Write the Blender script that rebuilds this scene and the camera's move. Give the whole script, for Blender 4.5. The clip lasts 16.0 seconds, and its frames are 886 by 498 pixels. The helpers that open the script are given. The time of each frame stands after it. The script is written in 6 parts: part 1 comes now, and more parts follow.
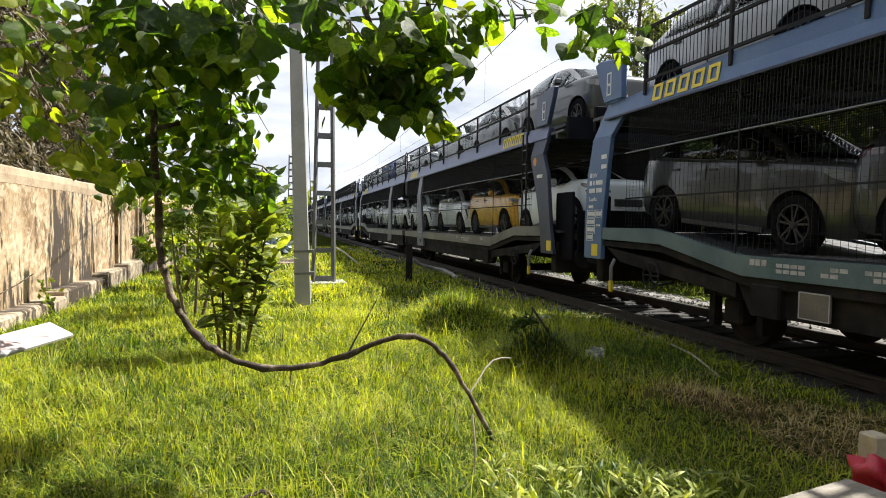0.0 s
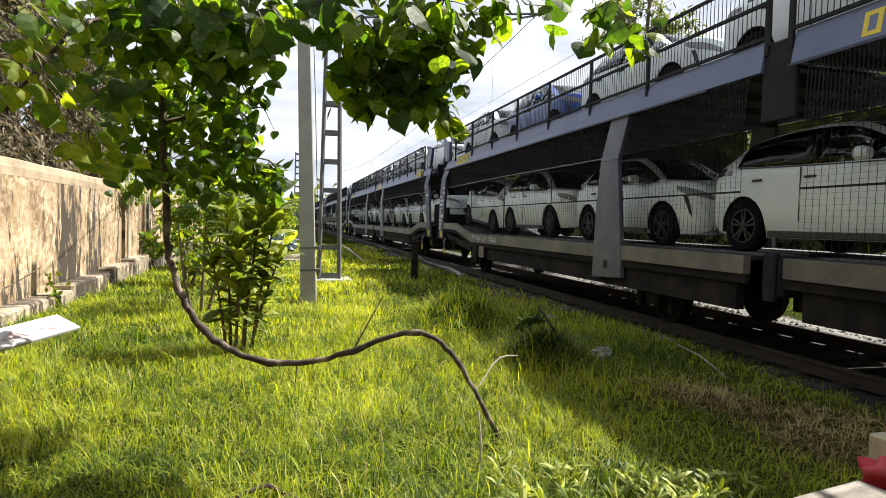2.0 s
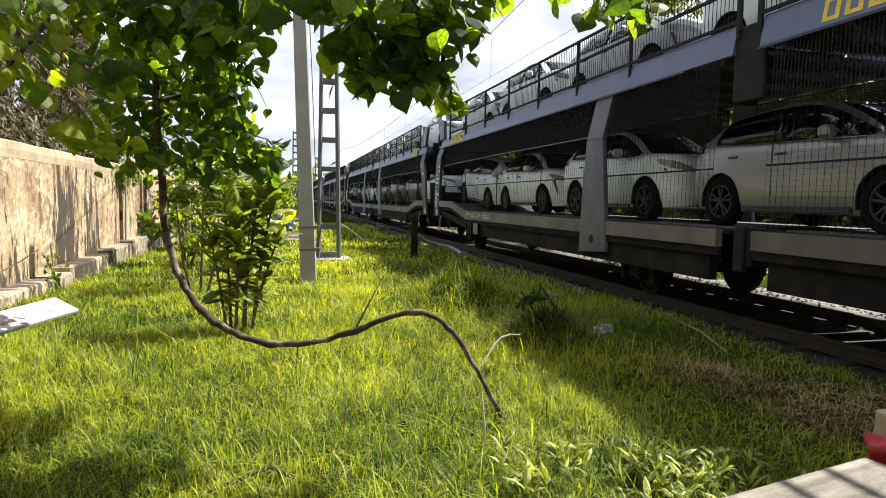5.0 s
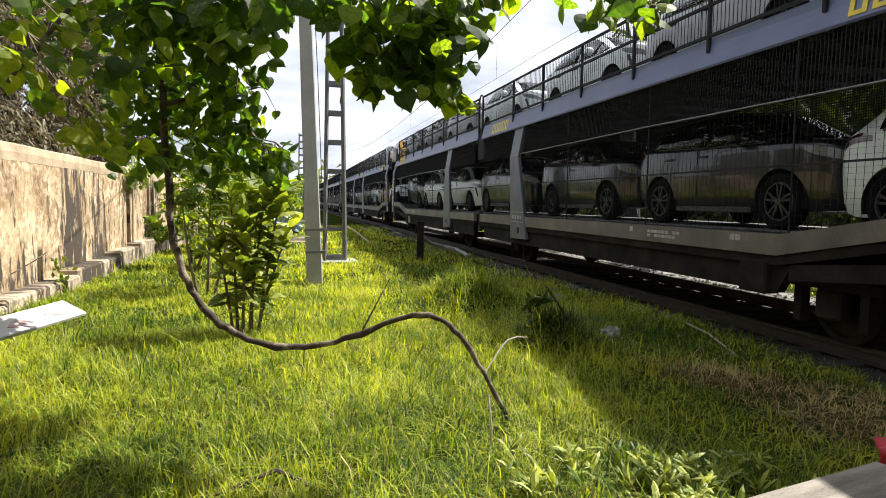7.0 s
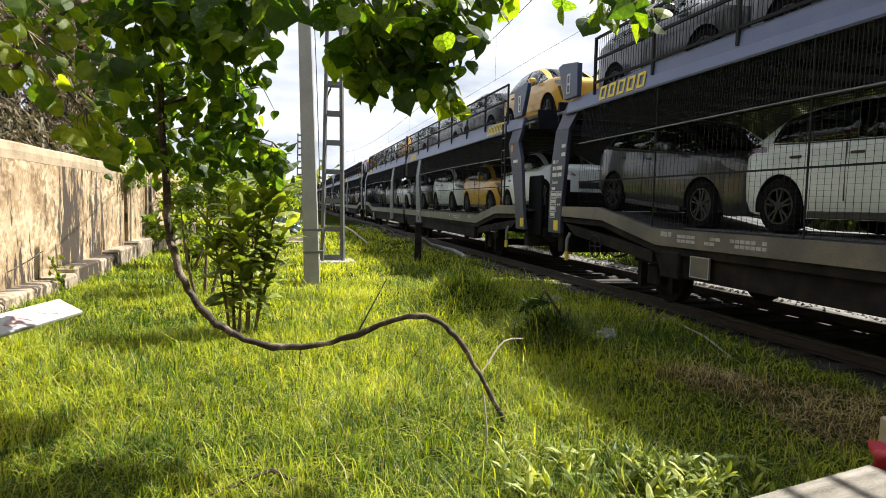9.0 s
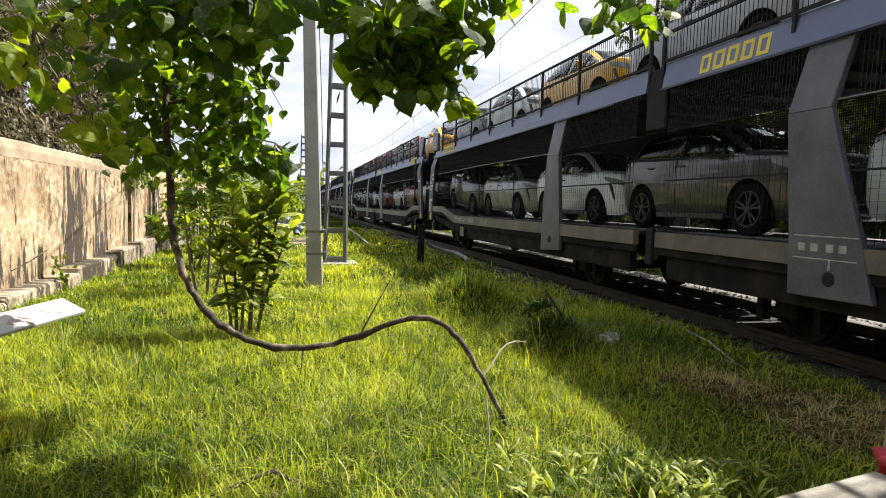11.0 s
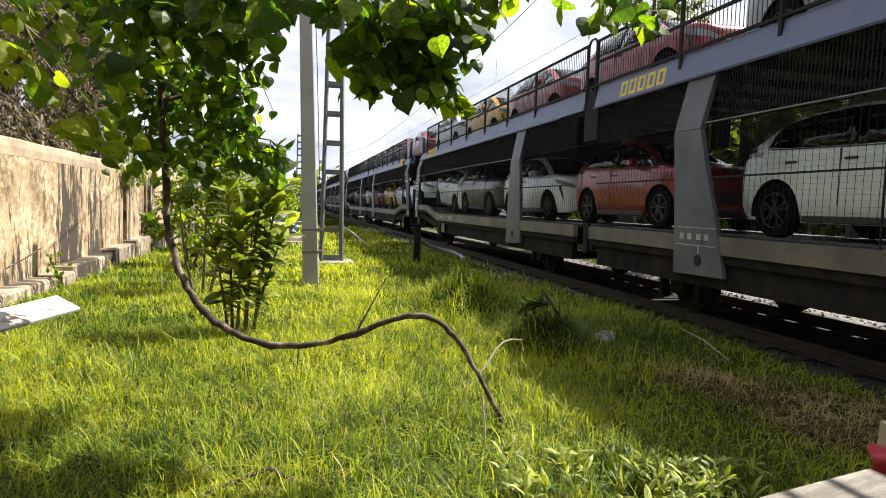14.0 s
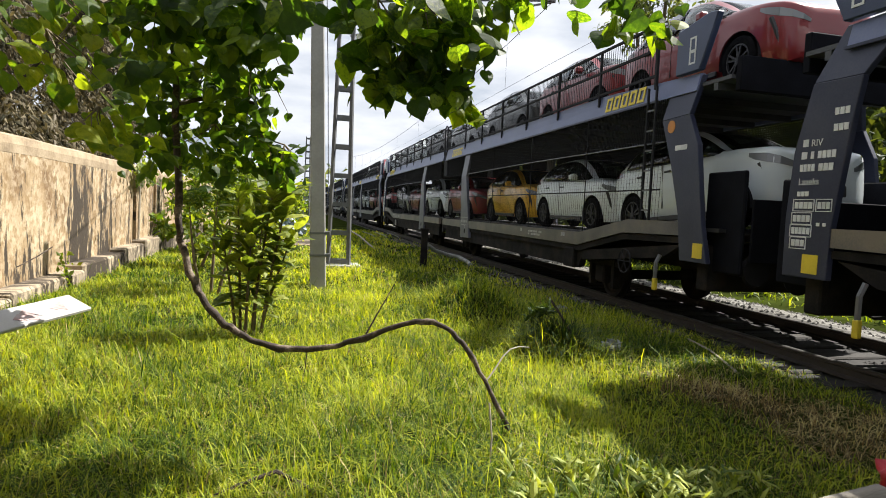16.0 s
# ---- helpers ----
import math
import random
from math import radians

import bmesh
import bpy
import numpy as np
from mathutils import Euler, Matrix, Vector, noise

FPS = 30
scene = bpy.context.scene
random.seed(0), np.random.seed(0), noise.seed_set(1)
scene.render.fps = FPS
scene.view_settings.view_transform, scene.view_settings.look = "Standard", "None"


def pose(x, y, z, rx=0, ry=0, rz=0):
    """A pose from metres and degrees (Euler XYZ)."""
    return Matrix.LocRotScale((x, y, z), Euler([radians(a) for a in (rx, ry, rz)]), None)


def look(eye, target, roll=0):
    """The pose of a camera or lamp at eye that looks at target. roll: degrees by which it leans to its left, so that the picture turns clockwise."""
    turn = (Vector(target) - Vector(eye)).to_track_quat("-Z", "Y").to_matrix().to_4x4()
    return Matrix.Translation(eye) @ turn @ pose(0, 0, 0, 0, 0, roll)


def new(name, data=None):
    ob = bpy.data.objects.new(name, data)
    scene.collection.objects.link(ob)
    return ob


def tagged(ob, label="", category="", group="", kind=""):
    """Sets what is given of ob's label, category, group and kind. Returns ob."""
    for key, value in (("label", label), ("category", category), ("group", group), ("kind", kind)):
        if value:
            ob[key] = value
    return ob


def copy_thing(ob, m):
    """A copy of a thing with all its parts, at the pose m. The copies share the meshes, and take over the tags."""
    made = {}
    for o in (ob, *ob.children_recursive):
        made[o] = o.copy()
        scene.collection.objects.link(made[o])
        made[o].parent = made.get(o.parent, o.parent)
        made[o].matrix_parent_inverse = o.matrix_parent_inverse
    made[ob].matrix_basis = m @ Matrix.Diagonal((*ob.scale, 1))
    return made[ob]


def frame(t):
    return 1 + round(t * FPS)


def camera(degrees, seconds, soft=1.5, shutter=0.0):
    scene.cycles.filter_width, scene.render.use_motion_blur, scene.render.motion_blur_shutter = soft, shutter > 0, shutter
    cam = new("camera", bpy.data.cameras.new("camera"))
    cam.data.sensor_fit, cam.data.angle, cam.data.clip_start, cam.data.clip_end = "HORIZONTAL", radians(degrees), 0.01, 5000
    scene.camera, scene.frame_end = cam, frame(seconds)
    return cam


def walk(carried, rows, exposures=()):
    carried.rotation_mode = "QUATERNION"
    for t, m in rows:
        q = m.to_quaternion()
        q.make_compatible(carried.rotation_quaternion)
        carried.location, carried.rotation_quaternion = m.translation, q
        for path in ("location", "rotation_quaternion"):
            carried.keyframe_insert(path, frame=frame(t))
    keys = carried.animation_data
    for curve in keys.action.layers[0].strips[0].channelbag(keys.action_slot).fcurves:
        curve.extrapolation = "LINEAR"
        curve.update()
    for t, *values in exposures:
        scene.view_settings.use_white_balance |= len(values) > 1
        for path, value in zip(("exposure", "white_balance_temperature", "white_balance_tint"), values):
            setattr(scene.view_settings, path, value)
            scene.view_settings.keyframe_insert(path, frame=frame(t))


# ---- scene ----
cam = camera(71.0, 16.0, 0.95)

PATH = [
    (0, (0.002, -0.099, 1.621), (0.514, 1.833, 1.54), 0.9),
    (0.5, (-0.011, -0.077, 1.608), (0.498, 1.856, 1.527), 1.2),
    (1, (-0.016, -0.077, 1.608), (0.486, 1.858, 1.526), 1.4),
    (1.5, (-0.02, -0.081, 1.613), (0.475, 1.855, 1.529), 1.5),
    (2, (-0.01, -0.078, 1.599), (0.486, 1.858, 1.515), 1.5),
    (2.5, (-0.012, -0.044, 1.588), (0.491, 1.889, 1.496), 1.8),
    (3, (-0.008, -0.024, 1.584), (0.495, 1.908, 1.465), 1.8),
    (3.5, (-0.003, -0.019, 1.573), (0.497, 1.912, 1.42), 1.3),
    (4, (-0.008, -0.018, 1.585), (0.498, 1.911, 1.431), 1.2),
    (6.5, (-0.003, -0.016, 1.607), (0.479, 1.919, 1.454), 0.6),
    (7, (-0.008, -0.008, 1.606), (0.472, 1.927, 1.457), 0.8),
    (7.5, (-0.006, -0.009, 1.603), (0.48, 1.926, 1.454), 1.0),
    (8, (-0.012, -0.003, 1.599), (0.474, 1.932, 1.456), 1.2),
    (8.5, (-0.006, -0.012, 1.604), (0.478, 1.923, 1.459), 1.1),
    (9, (0.001, -0.016, 1.608), (0.487, 1.919, 1.462), 1.2),
    (11.5, (-0.007, -0.006, 1.599), (0.471, 1.931, 1.463), 1.7),
    (12, (-0.01, -0.008, 1.598), (0.473, 1.928, 1.461), 1.7),
    (12.5, (-0.01, -0.014, 1.6), (0.477, 1.921, 1.464), 1.7),
    (13, (0.002, -0.011, 1.599), (0.49, 1.923, 1.459), 1.6),
    (13.5, (-0.004, -0.015, 1.605), (0.486, 1.919, 1.464), 1.5),
    (14, (-0.005, -0.006, 1.591), (0.485, 1.928, 1.452), 1.8),
    (14.5, (-0.018, 0.006, 1.596), (0.478, 1.938, 1.462), 2.3),
    (15, (-0.029, 0.02, 1.597), (0.462, 1.954, 1.465), 2.5),
    (15.5, (-0.024, 0.004, 1.595), (0.453, 1.943, 1.464), 2.5),
    (16, (-0.032, -0.02, 1.605), (0.439, 1.92, 1.48), 2.7),
]
walk(cam, [(t, look(eye, target, roll)) for t, eye, target, roll in PATH], exposures=[(0, 1.54, 6380, 10), (14, 1.54, 6380, 10), (16, 1.41, 6380, 10)])

# ---- world and light ----
SUN_EL, SUN_AZ = radians(51.2), radians(77)          # azimuth clockwise from +y (along the track)


def make_world():
    w = bpy.data.worlds.new("sky")
    w.use_nodes = True
    scene.world = w
    nt = w.node_tree
    nt.nodes.clear()
    out = nt.nodes.new("ShaderNodeOutputWorld")
    bg = nt.nodes.new("ShaderNodeBackground")
    sky = nt.nodes.new("ShaderNodeTexSky")
    sky.sky_type, sky.sun_disc = "NISHITA", False
    sky.sun_elevation, sky.sun_rotation = SUN_EL, SUN_AZ
    sky.air_density, sky.dust_density = 1.0, 2.0
    tc = nt.nodes.new("ShaderNodeTexCoord")
    mp = nt.nodes.new("ShaderNodeMapping")
    mp.inputs["Scale"].default_value = (1.0, 1.0, 3.2)
    ns = nt.nodes.new("ShaderNodeTexNoise")
    ns.inputs["Scale"].default_value, ns.inputs["Detail"].default_value = 3.1, 7
    ns.inputs["Roughness"].default_value = 0.62
    rp = nt.nodes.new("ShaderNodeValToRGB")
    rp.color_ramp.elements[0].position, rp.color_ramp.elements[1].position = 0.22, 0.46
    cl = nt.nodes.new("ShaderNodeValToRGB")
    cl.color_ramp.elements[0].position, cl.color_ramp.elements[1].position = 0.36, 0.60
    cl.color_ramp.elements[0].color, cl.color_ramp.elements[1].color = (6.8, 7.3, 8.2, 1), (10.0, 10.2, 10.6, 1)
    n2 = nt.nodes.new("ShaderNodeTexNoise")
    n2.inputs["Scale"].default_value, n2.inputs["Detail"].default_value = 6.0, 5
    mx = nt.nodes.new("ShaderNodeMix")
    mx.data_type = "RGBA"
    nt.links.new(tc.outputs["Generated"], mp.inputs["Vector"])
    nt.links.new(mp.outputs["Vector"], ns.inputs["Vector"])
    nt.links.new(mp.outputs["Vector"], n2.inputs["Vector"])
    nt.links.new(ns.outputs["Fac"], rp.inputs["Fac"])
    nt.links.new(n2.outputs["Fac"], cl.inputs["Fac"])
    nt.links.new(rp.outputs["Color"], mx.inputs["Factor"])
    nt.links.new(sky.outputs["Color"], mx.inputs["A"])
    nt.links.new(cl.outputs["Color"], mx.inputs["B"])
    nt.links.new(mx.outputs["Result"], bg.inputs["Color"])
    bg.inputs["Strength"].default_value = 0.0385
    nt.links.new(bg.outputs["Background"], out.inputs["Surface"])


make_world()
sun_data = bpy.data.lights.new("sun", "SUN")
sun_data.energy, sun_data.angle, sun_data.color = 5.0, radians(0.6), (1.0, 0.95, 0.86)
sun = new("sun", sun_data)
sun_dir = Vector((math.sin(SUN_AZ) * math.cos(SUN_EL), math.cos(SUN_AZ) * math.cos(SUN_EL), math.sin(SUN_EL)))
sun.matrix_world = look(sun_dir * 60, (0, 0, 0))


# ---- materials ----
def mat(name, color, rough=0.6, metal=0.0, spread=0.18, scale=6.0, fine=60.0, bump=0.15, bump_scale=None, tint=None, coords="Object",
        random_by="", translucent=0.0, glow=(4.8, 4.4, 0.75), coat=0.0, stretch=(1, 1, 1), spec=0.5, dark=None):
    """A surface with a slow mottling, a fine grain and a bump. tint: second colour of the mottling. random_by: 'object' or 'island'."""
    m = bpy.data.materials.new(name)
    m.use_nodes = True
    nt = m.node_tree
    b = nt.nodes["Principled BSDF"]
    out = nt.nodes["Material Output"]
    tc = nt.nodes.new("ShaderNodeTexCoord")
    mp = nt.nodes.new("ShaderNodeMapping")
    mp.inputs["Scale"].default_value = stretch
    nt.links.new(tc.outputs[coords], mp.inputs["Vector"])
    big = nt.nodes.new("ShaderNodeTexNoise")
    big.inputs["Scale"].default_value, big.inputs["Detail"].default_value = scale, 4
    small = nt.nodes.new("ShaderNodeTexNoise")
    small.inputs["Scale"].default_value, small.inputs["Detail"].default_value = fine, 3
    for n in (big, small):
        nt.links.new(mp.outputs["Vector"], n.inputs["Vector"])
    ramp = nt.nodes.new("ShaderNodeValToRGB")
    c2 = tint or tuple(min(1, c * (1 + spread)) for c in color)
    c1 = dark or tuple(c * (1 - spread) for c in color)
    ramp.color_ramp.elements[0].position, ramp.color_ramp.elements[1].position = 0.3, 0.7
    ramp.color_ramp.elements[0].color, ramp.color_ramp.elements[1].color = (*c1, 1), (*c2, 1)
    mid = ramp.color_ramp.elements.new(0.5)
    mid.color = (*color, 1)
    fac = nt.nodes.new("ShaderNodeMath")
    fac.operation = "MULTIPLY_ADD"
    nt.links.new(small.outputs["Fac"], fac.inputs[0])
    fac.inputs[1].default_value = 0.35
    sub = nt.nodes.new("ShaderNodeMath")
    sub.operation = "SUBTRACT"
    nt.links.new(big.outputs["Fac"], sub.inputs[0])
    sub.inputs[1].default_value = 0.175
    nt.links.new(sub.outputs[0], fac.inputs[2])
    last = fac.outputs[0]
    if random_by:
        if random_by == "object":
            src = nt.nodes.new("ShaderNodeObjectInfo").outputs["Random"]
        else:
            src = nt.nodes.new("ShaderNodeNewGeometry").outputs["Random Per Island"]
        add = nt.nodes.new("ShaderNodeMath")
        add.operation = "MULTIPLY_ADD"
        nt.links.new(src, add.inputs[0])
        add.inputs[1].default_value = 0.5
        off = nt.nodes.new("ShaderNodeMath")
        off.operation = "SUBTRACT"
        nt.links.new(last, off.inputs[0])
        off.inputs[1].default_value = 0.25
        nt.links.new(off.outputs[0], add.inputs[2])
        last = add.outputs[0]
    nt.links.new(last, ramp.inputs["Fac"])
    nt.links.new(ramp.outputs["Color"], b.inputs["Base Color"])
    b.inputs["Roughness"].default_value, b.inputs["Metallic"].default_value = rough, metal
    b.inputs["Specular IOR Level"].default_value = spec
    b.inputs["Coat Weight"].default_value = coat
    if bump:
        bn = nt.nodes.new("ShaderNodeBump")
        bn.inputs["Strength"].default_value, bn.inputs["Distance"].default_value = bump, 0.01
        nt.links.new(small.outputs["Fac"], bn.inputs["Height"])
        nt.links.new(bn.outputs["Normal"], b.inputs["Normal"])
    if translucent:
        tr = nt.nodes.new("ShaderNodeBsdfTranslucent")
        hue = nt.nodes.new("ShaderNodeMix")
        hue.data_type, hue.blend_type = "RGBA", "MULTIPLY"
        hue.inputs["Factor"].default_value = 1.0
        nt.links.new(ramp.outputs["Color"], hue.inputs["A"])
        hue.inputs["B"].default_value = (*glow, 1)
        nt.links.new(hue.outputs["Result"], tr.inputs["Color"])
        ms = nt.nodes.new("ShaderNodeMixShader")
        ms.inputs["Fac"].default_value = translucent
        nt.links.new(b.outputs["BSDF"], ms.inputs[1])
        nt.links.new(tr.outputs["BSDF"], ms.inputs[2])
        nt.links.new(ms.outputs["Shader"], out.inputs["Surface"])
    return m


def plain_glass(name, color, rough=0.03, clear=False):
    m = bpy.data.materials.new(name)
    m.use_nodes = True
    b = m.node_tree.nodes["Principled BSDF"]
    b.inputs["Base Color"].default_value = (*color, 1)
    b.inputs["Roughness"].default_value = rough
    b.inputs["Specular IOR Level"].default_value = 0.6
    if clear:
        b.inputs["Transmission Weight"].default_value = 1.0
        b.inputs["IOR"].default_value = 1.45
    else:
        b.inputs["Coat Weight"].default_value = 0.4
    return m


M = dict(
    steel=mat("painted_steel", (0.029, 0.034, 0.063), 0.45, 0.0, 0.2, 1.3, 45, 0.05, tint=(0.045, 0.049, 0.075), dark=(0.02, 0.024, 0.05), spec=0.35),
    blue=mat("faded_blue_paint", (0.05, 0.105, 0.235), 0.42, 0.0, 0.2, 1.1, 40, 0.05, tint=(0.085, 0.14, 0.27), dark=(0.035, 0.08, 0.2)),
    teal=mat("faded_teal_paint", (0.062, 0.105, 0.12), 0.5, 0.0, 0.2, 1.5, 40, 0.05, tint=(0.1, 0.14, 0.15), dark=(0.04, 0.075, 0.09)),
    # the steel paint lightened: light bounced off the ground put into the inner pillars' colour
    worn=mat("bounce_lit_grey_paint", (0.082, 0.087, 0.115), 0.45, 0.0, 0.2, 1.6, 45, 0.08, tint=(0.12, 0.122, 0.14), dark=(0.052, 0.056, 0.08)),
    beam=mat("beam_paint", (0.098, 0.122, 0.235), 0.42, 0.0, 0.14, 1.1, 40, 0.04, tint=(0.122, 0.147, 0.255)),
    sill=mat("sill_paint", (0.1, 0.094, 0.09), 0.45, 0.0, 0.3, 1.7, 50, 0.06, tint=(0.165, 0.14, 0.115), dark=(0.06, 0.057, 0.056)),
    navy=mat("navy_paint", (0.03, 0.045, 0.1), 0.4, 0.0, 0.2, 2, 50, 0.04),
    black=mat("black_iron", (0.013, 0.013, 0.016), 0.8, 0.0, 0.4, 4, 60, 0.2, spec=0.3),
    dark=mat("sooty_steel", (0.015, 0.014, 0.0135), 0.9, 0.0, 0.45, 3, 50, 0.3, tint=(0.03, 0.024, 0.019), spec=0.15),
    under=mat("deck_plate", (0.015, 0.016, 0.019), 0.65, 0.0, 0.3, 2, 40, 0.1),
    # deck plate lightened for the upper deck: glow from the lit deck below, as colour
    ceiling=mat("bounce_lit_deck_paint", (0.05, 0.052, 0.06), 0.6, 0.0, 0.3, 2, 40, 0.1, dark=(0.022, 0.022, 0.026)),
    tarp=mat("black_rubber", (0.006, 0.0065, 0.01), 0.9, 0.0, 0.3, 3, 40, 0.15, spec=0.12),
    wire=mat("wire_mesh", (0.018, 0.018, 0.021), 0.8, 0.0, 0.2, 5, 50, 0.0, spec=0.2),
    yellow=mat("yellow_paint", (0.62, 0.48, 0.03), 0.5, 0, 0.15, 5, 60, 0.03),
    orange=mat("orange_paint", (0.5, 0.2, 0.03), 0.5, 0, 0.15, 5, 60, 0.03),
    faded=mat("faded_stencil", (0.33, 0.33, 0.33), 0.6, 0, 0.3, 9, 80, 0.03),
    white=mat("white_stencil", (0.6, 0.61, 0.62), 0.6, 0, 0.15, 9, 80, 0.03),
    tyre=mat("tyre_rubber", (0.008, 0.008, 0.009), 1.0, 0, 0.3, 9, 90, 0.2, spec=0.05),
    rim=mat("alloy_rim", (0.018, 0.018, 0.02), 0.5, 0.2, 0.15, 9, 80, 0.03),
    cap=mat("wheel_cap", (0.14, 0.14, 0.145), 0.45, 0.4, 0.2, 9, 80, 0.03),
    cabin=mat("dark_cabin_cloth", (0.02, 0.02, 0.022), 0.9, 0, 0.3, 9, 90, 0.1),
    trim=mat("black_trim", (0.018, 0.018, 0.02), 0.5, 0, 0.3, 9, 90, 0.1),
    glass=plain_glass("car_window", (0.42, 0.5, 0.47), 0.0, True),
    lamp=plain_glass("headlamp_glass", (0.16, 0.17, 0.18), 0.08),
    tail=plain_glass("tail_lamp_glass", (0.035, 0.004, 0.005), 0.1),
    rail=mat("rail_steel", (0.03, 0.023, 0.019), 0.7, 0.1, 0.3, 5, 50, 0.1),
    railtop=mat("polished_rail", (0.16, 0.155, 0.15), 0.35, 0.8, 0.15, 5, 50, 0.05),
    sleeper=mat("sleeper_concrete", (0.02, 0.017, 0.015), 0.9, 0, 0.35, 4, 60, 0.4, random_by="object"),
    ballast=mat("ballast_stone", (0.022, 0.02, 0.019), 0.95, 0, 0.45, 5, 40, 0.5, random_by="island"),
    gravel=mat("pale_gravel", (0.12, 0.113, 0.1), 0.95, 0, 0.4, 4, 40, 0.6, random_by="island", tint=(0.19, 0.18, 0.16), dark=(0.06, 0.056, 0.048)),
    ground=mat("meadow_soil", (0.026, 0.034, 0.007), 1.0, 0, 0.4, 0.7, 25, 0.5, tint=(0.045, 0.06, 0.01), dark=(0.016, 0.02, 0.006), spec=0.0),
    wall=mat("lime_render", (0.225, 0.148, 0.072), 0.92, 0, 0.3, 1.9, 30, 0.8, tint=(0.35, 0.265, 0.16), dark=(0.12, 0.068, 0.03), stretch=(1, 1, 0.55)),
    plinth=mat("plinth_render", (0.17, 0.135, 0.095), 0.95, 0, 0.4, 2.5, 35, 0.6, tint=(0.25, 0.205, 0.145), dark=(0.06, 0.046, 0.032)),
    coping=mat("coping_render", (0.27, 0.205, 0.13), 0.92, 0, 0.3, 2.2, 30, 0.5, tint=(0.35, 0.28, 0.19), dark=(0.17, 0.125, 0.08)),
    concrete=mat("cast_concrete", (0.30, 0.295, 0.28), 0.85, 0, 0.16, 1.8, 26, 0.08),
    galv=mat("weathered_galvanised", (0.13, 0.133, 0.138), 0.55, 0.3, 0.2, 5, 60, 0.1),
    bark=mat("vine_bark", (0.045, 0.031, 0.023), 0.9, 0, 0.45, 9, 70, 0.8, tint=(0.2, 0.155, 0.115), dark=(0.02, 0.013, 0.009), stretch=(1, 1, 1)),
)
STAINS = ((12.7, 0.28, 0.52), (13.2, 0.5, 0.52), (14.5, 0.6, 0.36), (16.6, 0.1, 0.3), (19.9, 0.9, 0.55), (10.4, 0.6, 0.1), (25.0, 1.2, 0.4))   # along the wall, width, strength


def stain_wall(m):
    """Dark damp streaks that run down the wall in a few places."""
    nt = m.node_tree
    b = nt.nodes["Principled BSDF"]
    link = b.inputs["Base Color"].links[0]
    src = link.from_socket
    tc = nt.nodes.new("ShaderNodeTexCoord")
    sep = nt.nodes.new("ShaderNodeSeparateXYZ")
    nt.links.new(tc.outputs["Object"], sep.inputs[0])

    def math_(op, a, b_=None, c=None):
        n = nt.nodes.new("ShaderNodeMath")
        n.operation = op
        for i, v in enumerate((a, b_, c)):
            if v is None:
                continue
            if isinstance(v, (int, float)):
                n.inputs[i].default_value = v
            else:
                nt.links.new(v, n.inputs[i])
        return n.outputs[0]
    mp = nt.nodes.new("ShaderNodeMapping")
    mp.inputs["Scale"].default_value = (1, 4.0, 1.0)
    nt.links.new(tc.outputs["Object"], mp.inputs["Vector"])
    ns = nt.nodes.new("ShaderNodeTexNoise")
    ns.inputs["Scale"].default_value, ns.inputs["Detail"].default_value, ns.inputs["Roughness"].default_value = 1.6, 6, 0.7
    nt.links.new(mp.outputs["Vector"], ns.inputs["Vector"])
    mask = None
    for y, wd, k in STAINS:
        d = math_("DIVIDE", math_("SUBTRACT", sep.outputs[1], y), wd)
        g = math_("MULTIPLY", math_("POWER", 2.718, math_("MULTIPLY", math_("MULTIPLY", d, d), -1.0)), k)
        mask = g if mask is None else math_("MAXIMUM", mask, g)
    low = math_("MULTIPLY_ADD", sep.outputs[2], -0.13, 0.15)
    rough = math_("MULTIPLY_ADD", ns.outputs["Fac"], 2.5, -0.76)
    tot = math_("ADD", math_("ADD", rough, mask), low)
    rp = nt.nodes.new("ShaderNodeValToRGB")
    rp.color_ramp.elements[0].position, rp.color_ramp.elements[1].position = 0.68, 0.84
    nt.links.new(tot, rp.inputs["Fac"])
    mx = nt.nodes.new("ShaderNodeMix")
    mx.data_type = "RGBA"
    nt.links.new(rp.outputs["Color"], mx.inputs["Factor"])
    nt.links.new(src, mx.inputs["A"])
    mx.inputs["B"].default_value = (0.03, 0.02, 0.011, 1)
    # pale flecks
    m2 = nt.nodes.new("ShaderNodeMapping")
    m2.inputs["Scale"].default_value = (1, 4.5, 5.0)
    nt.links.new(tc.outputs["Object"], m2.inputs["Vector"])
    n2 = nt.nodes.new("ShaderNodeTexNoise")
    n2.inputs["Scale"].default_value, n2.inputs["Detail"].default_value = 1.9, 6
    nt.links.new(m2.outputs["Vector"], n2.inputs["Vector"])
    r2 = nt.nodes.new("ShaderNodeValToRGB")
    r2.color_ramp.elements[0].position, r2.color_ramp.elements[1].position = 0.43, 0.56
    nt.links.new(n2.outputs["Fac"], r2.inputs["Fac"])
    n3 = nt.nodes.new("ShaderNodeTexNoise")
    n3.inputs["Scale"].default_value, n3.inputs["Detail"].default_value, n3.inputs["Roughness"].default_value = 1.5, 6, 0.7
    nt.links.new(tc.outputs["Object"], n3.inputs["Vector"])
    slow = math_("MULTIPLY_ADD", n3.outputs["Fac"], 3.2, -1.1)
    f2 = math_("MULTIPLY", r2.outputs["Color"], math_("MINIMUM", math_("MAXIMUM", slow, 0.12), 0.85))
    mx2 = nt.nodes.new("ShaderNodeMix")
    mx2.data_type = "RGBA"
    nt.links.new(f2, mx2.inputs["Factor"])
    nt.links.new(mx.outputs["Result"], mx2.inputs["A"])
    mx2.inputs["B"].default_value = (0.45, 0.365, 0.25, 1)
    nt.links.new(mx2.outputs["Result"], b.inputs["Base Color"])
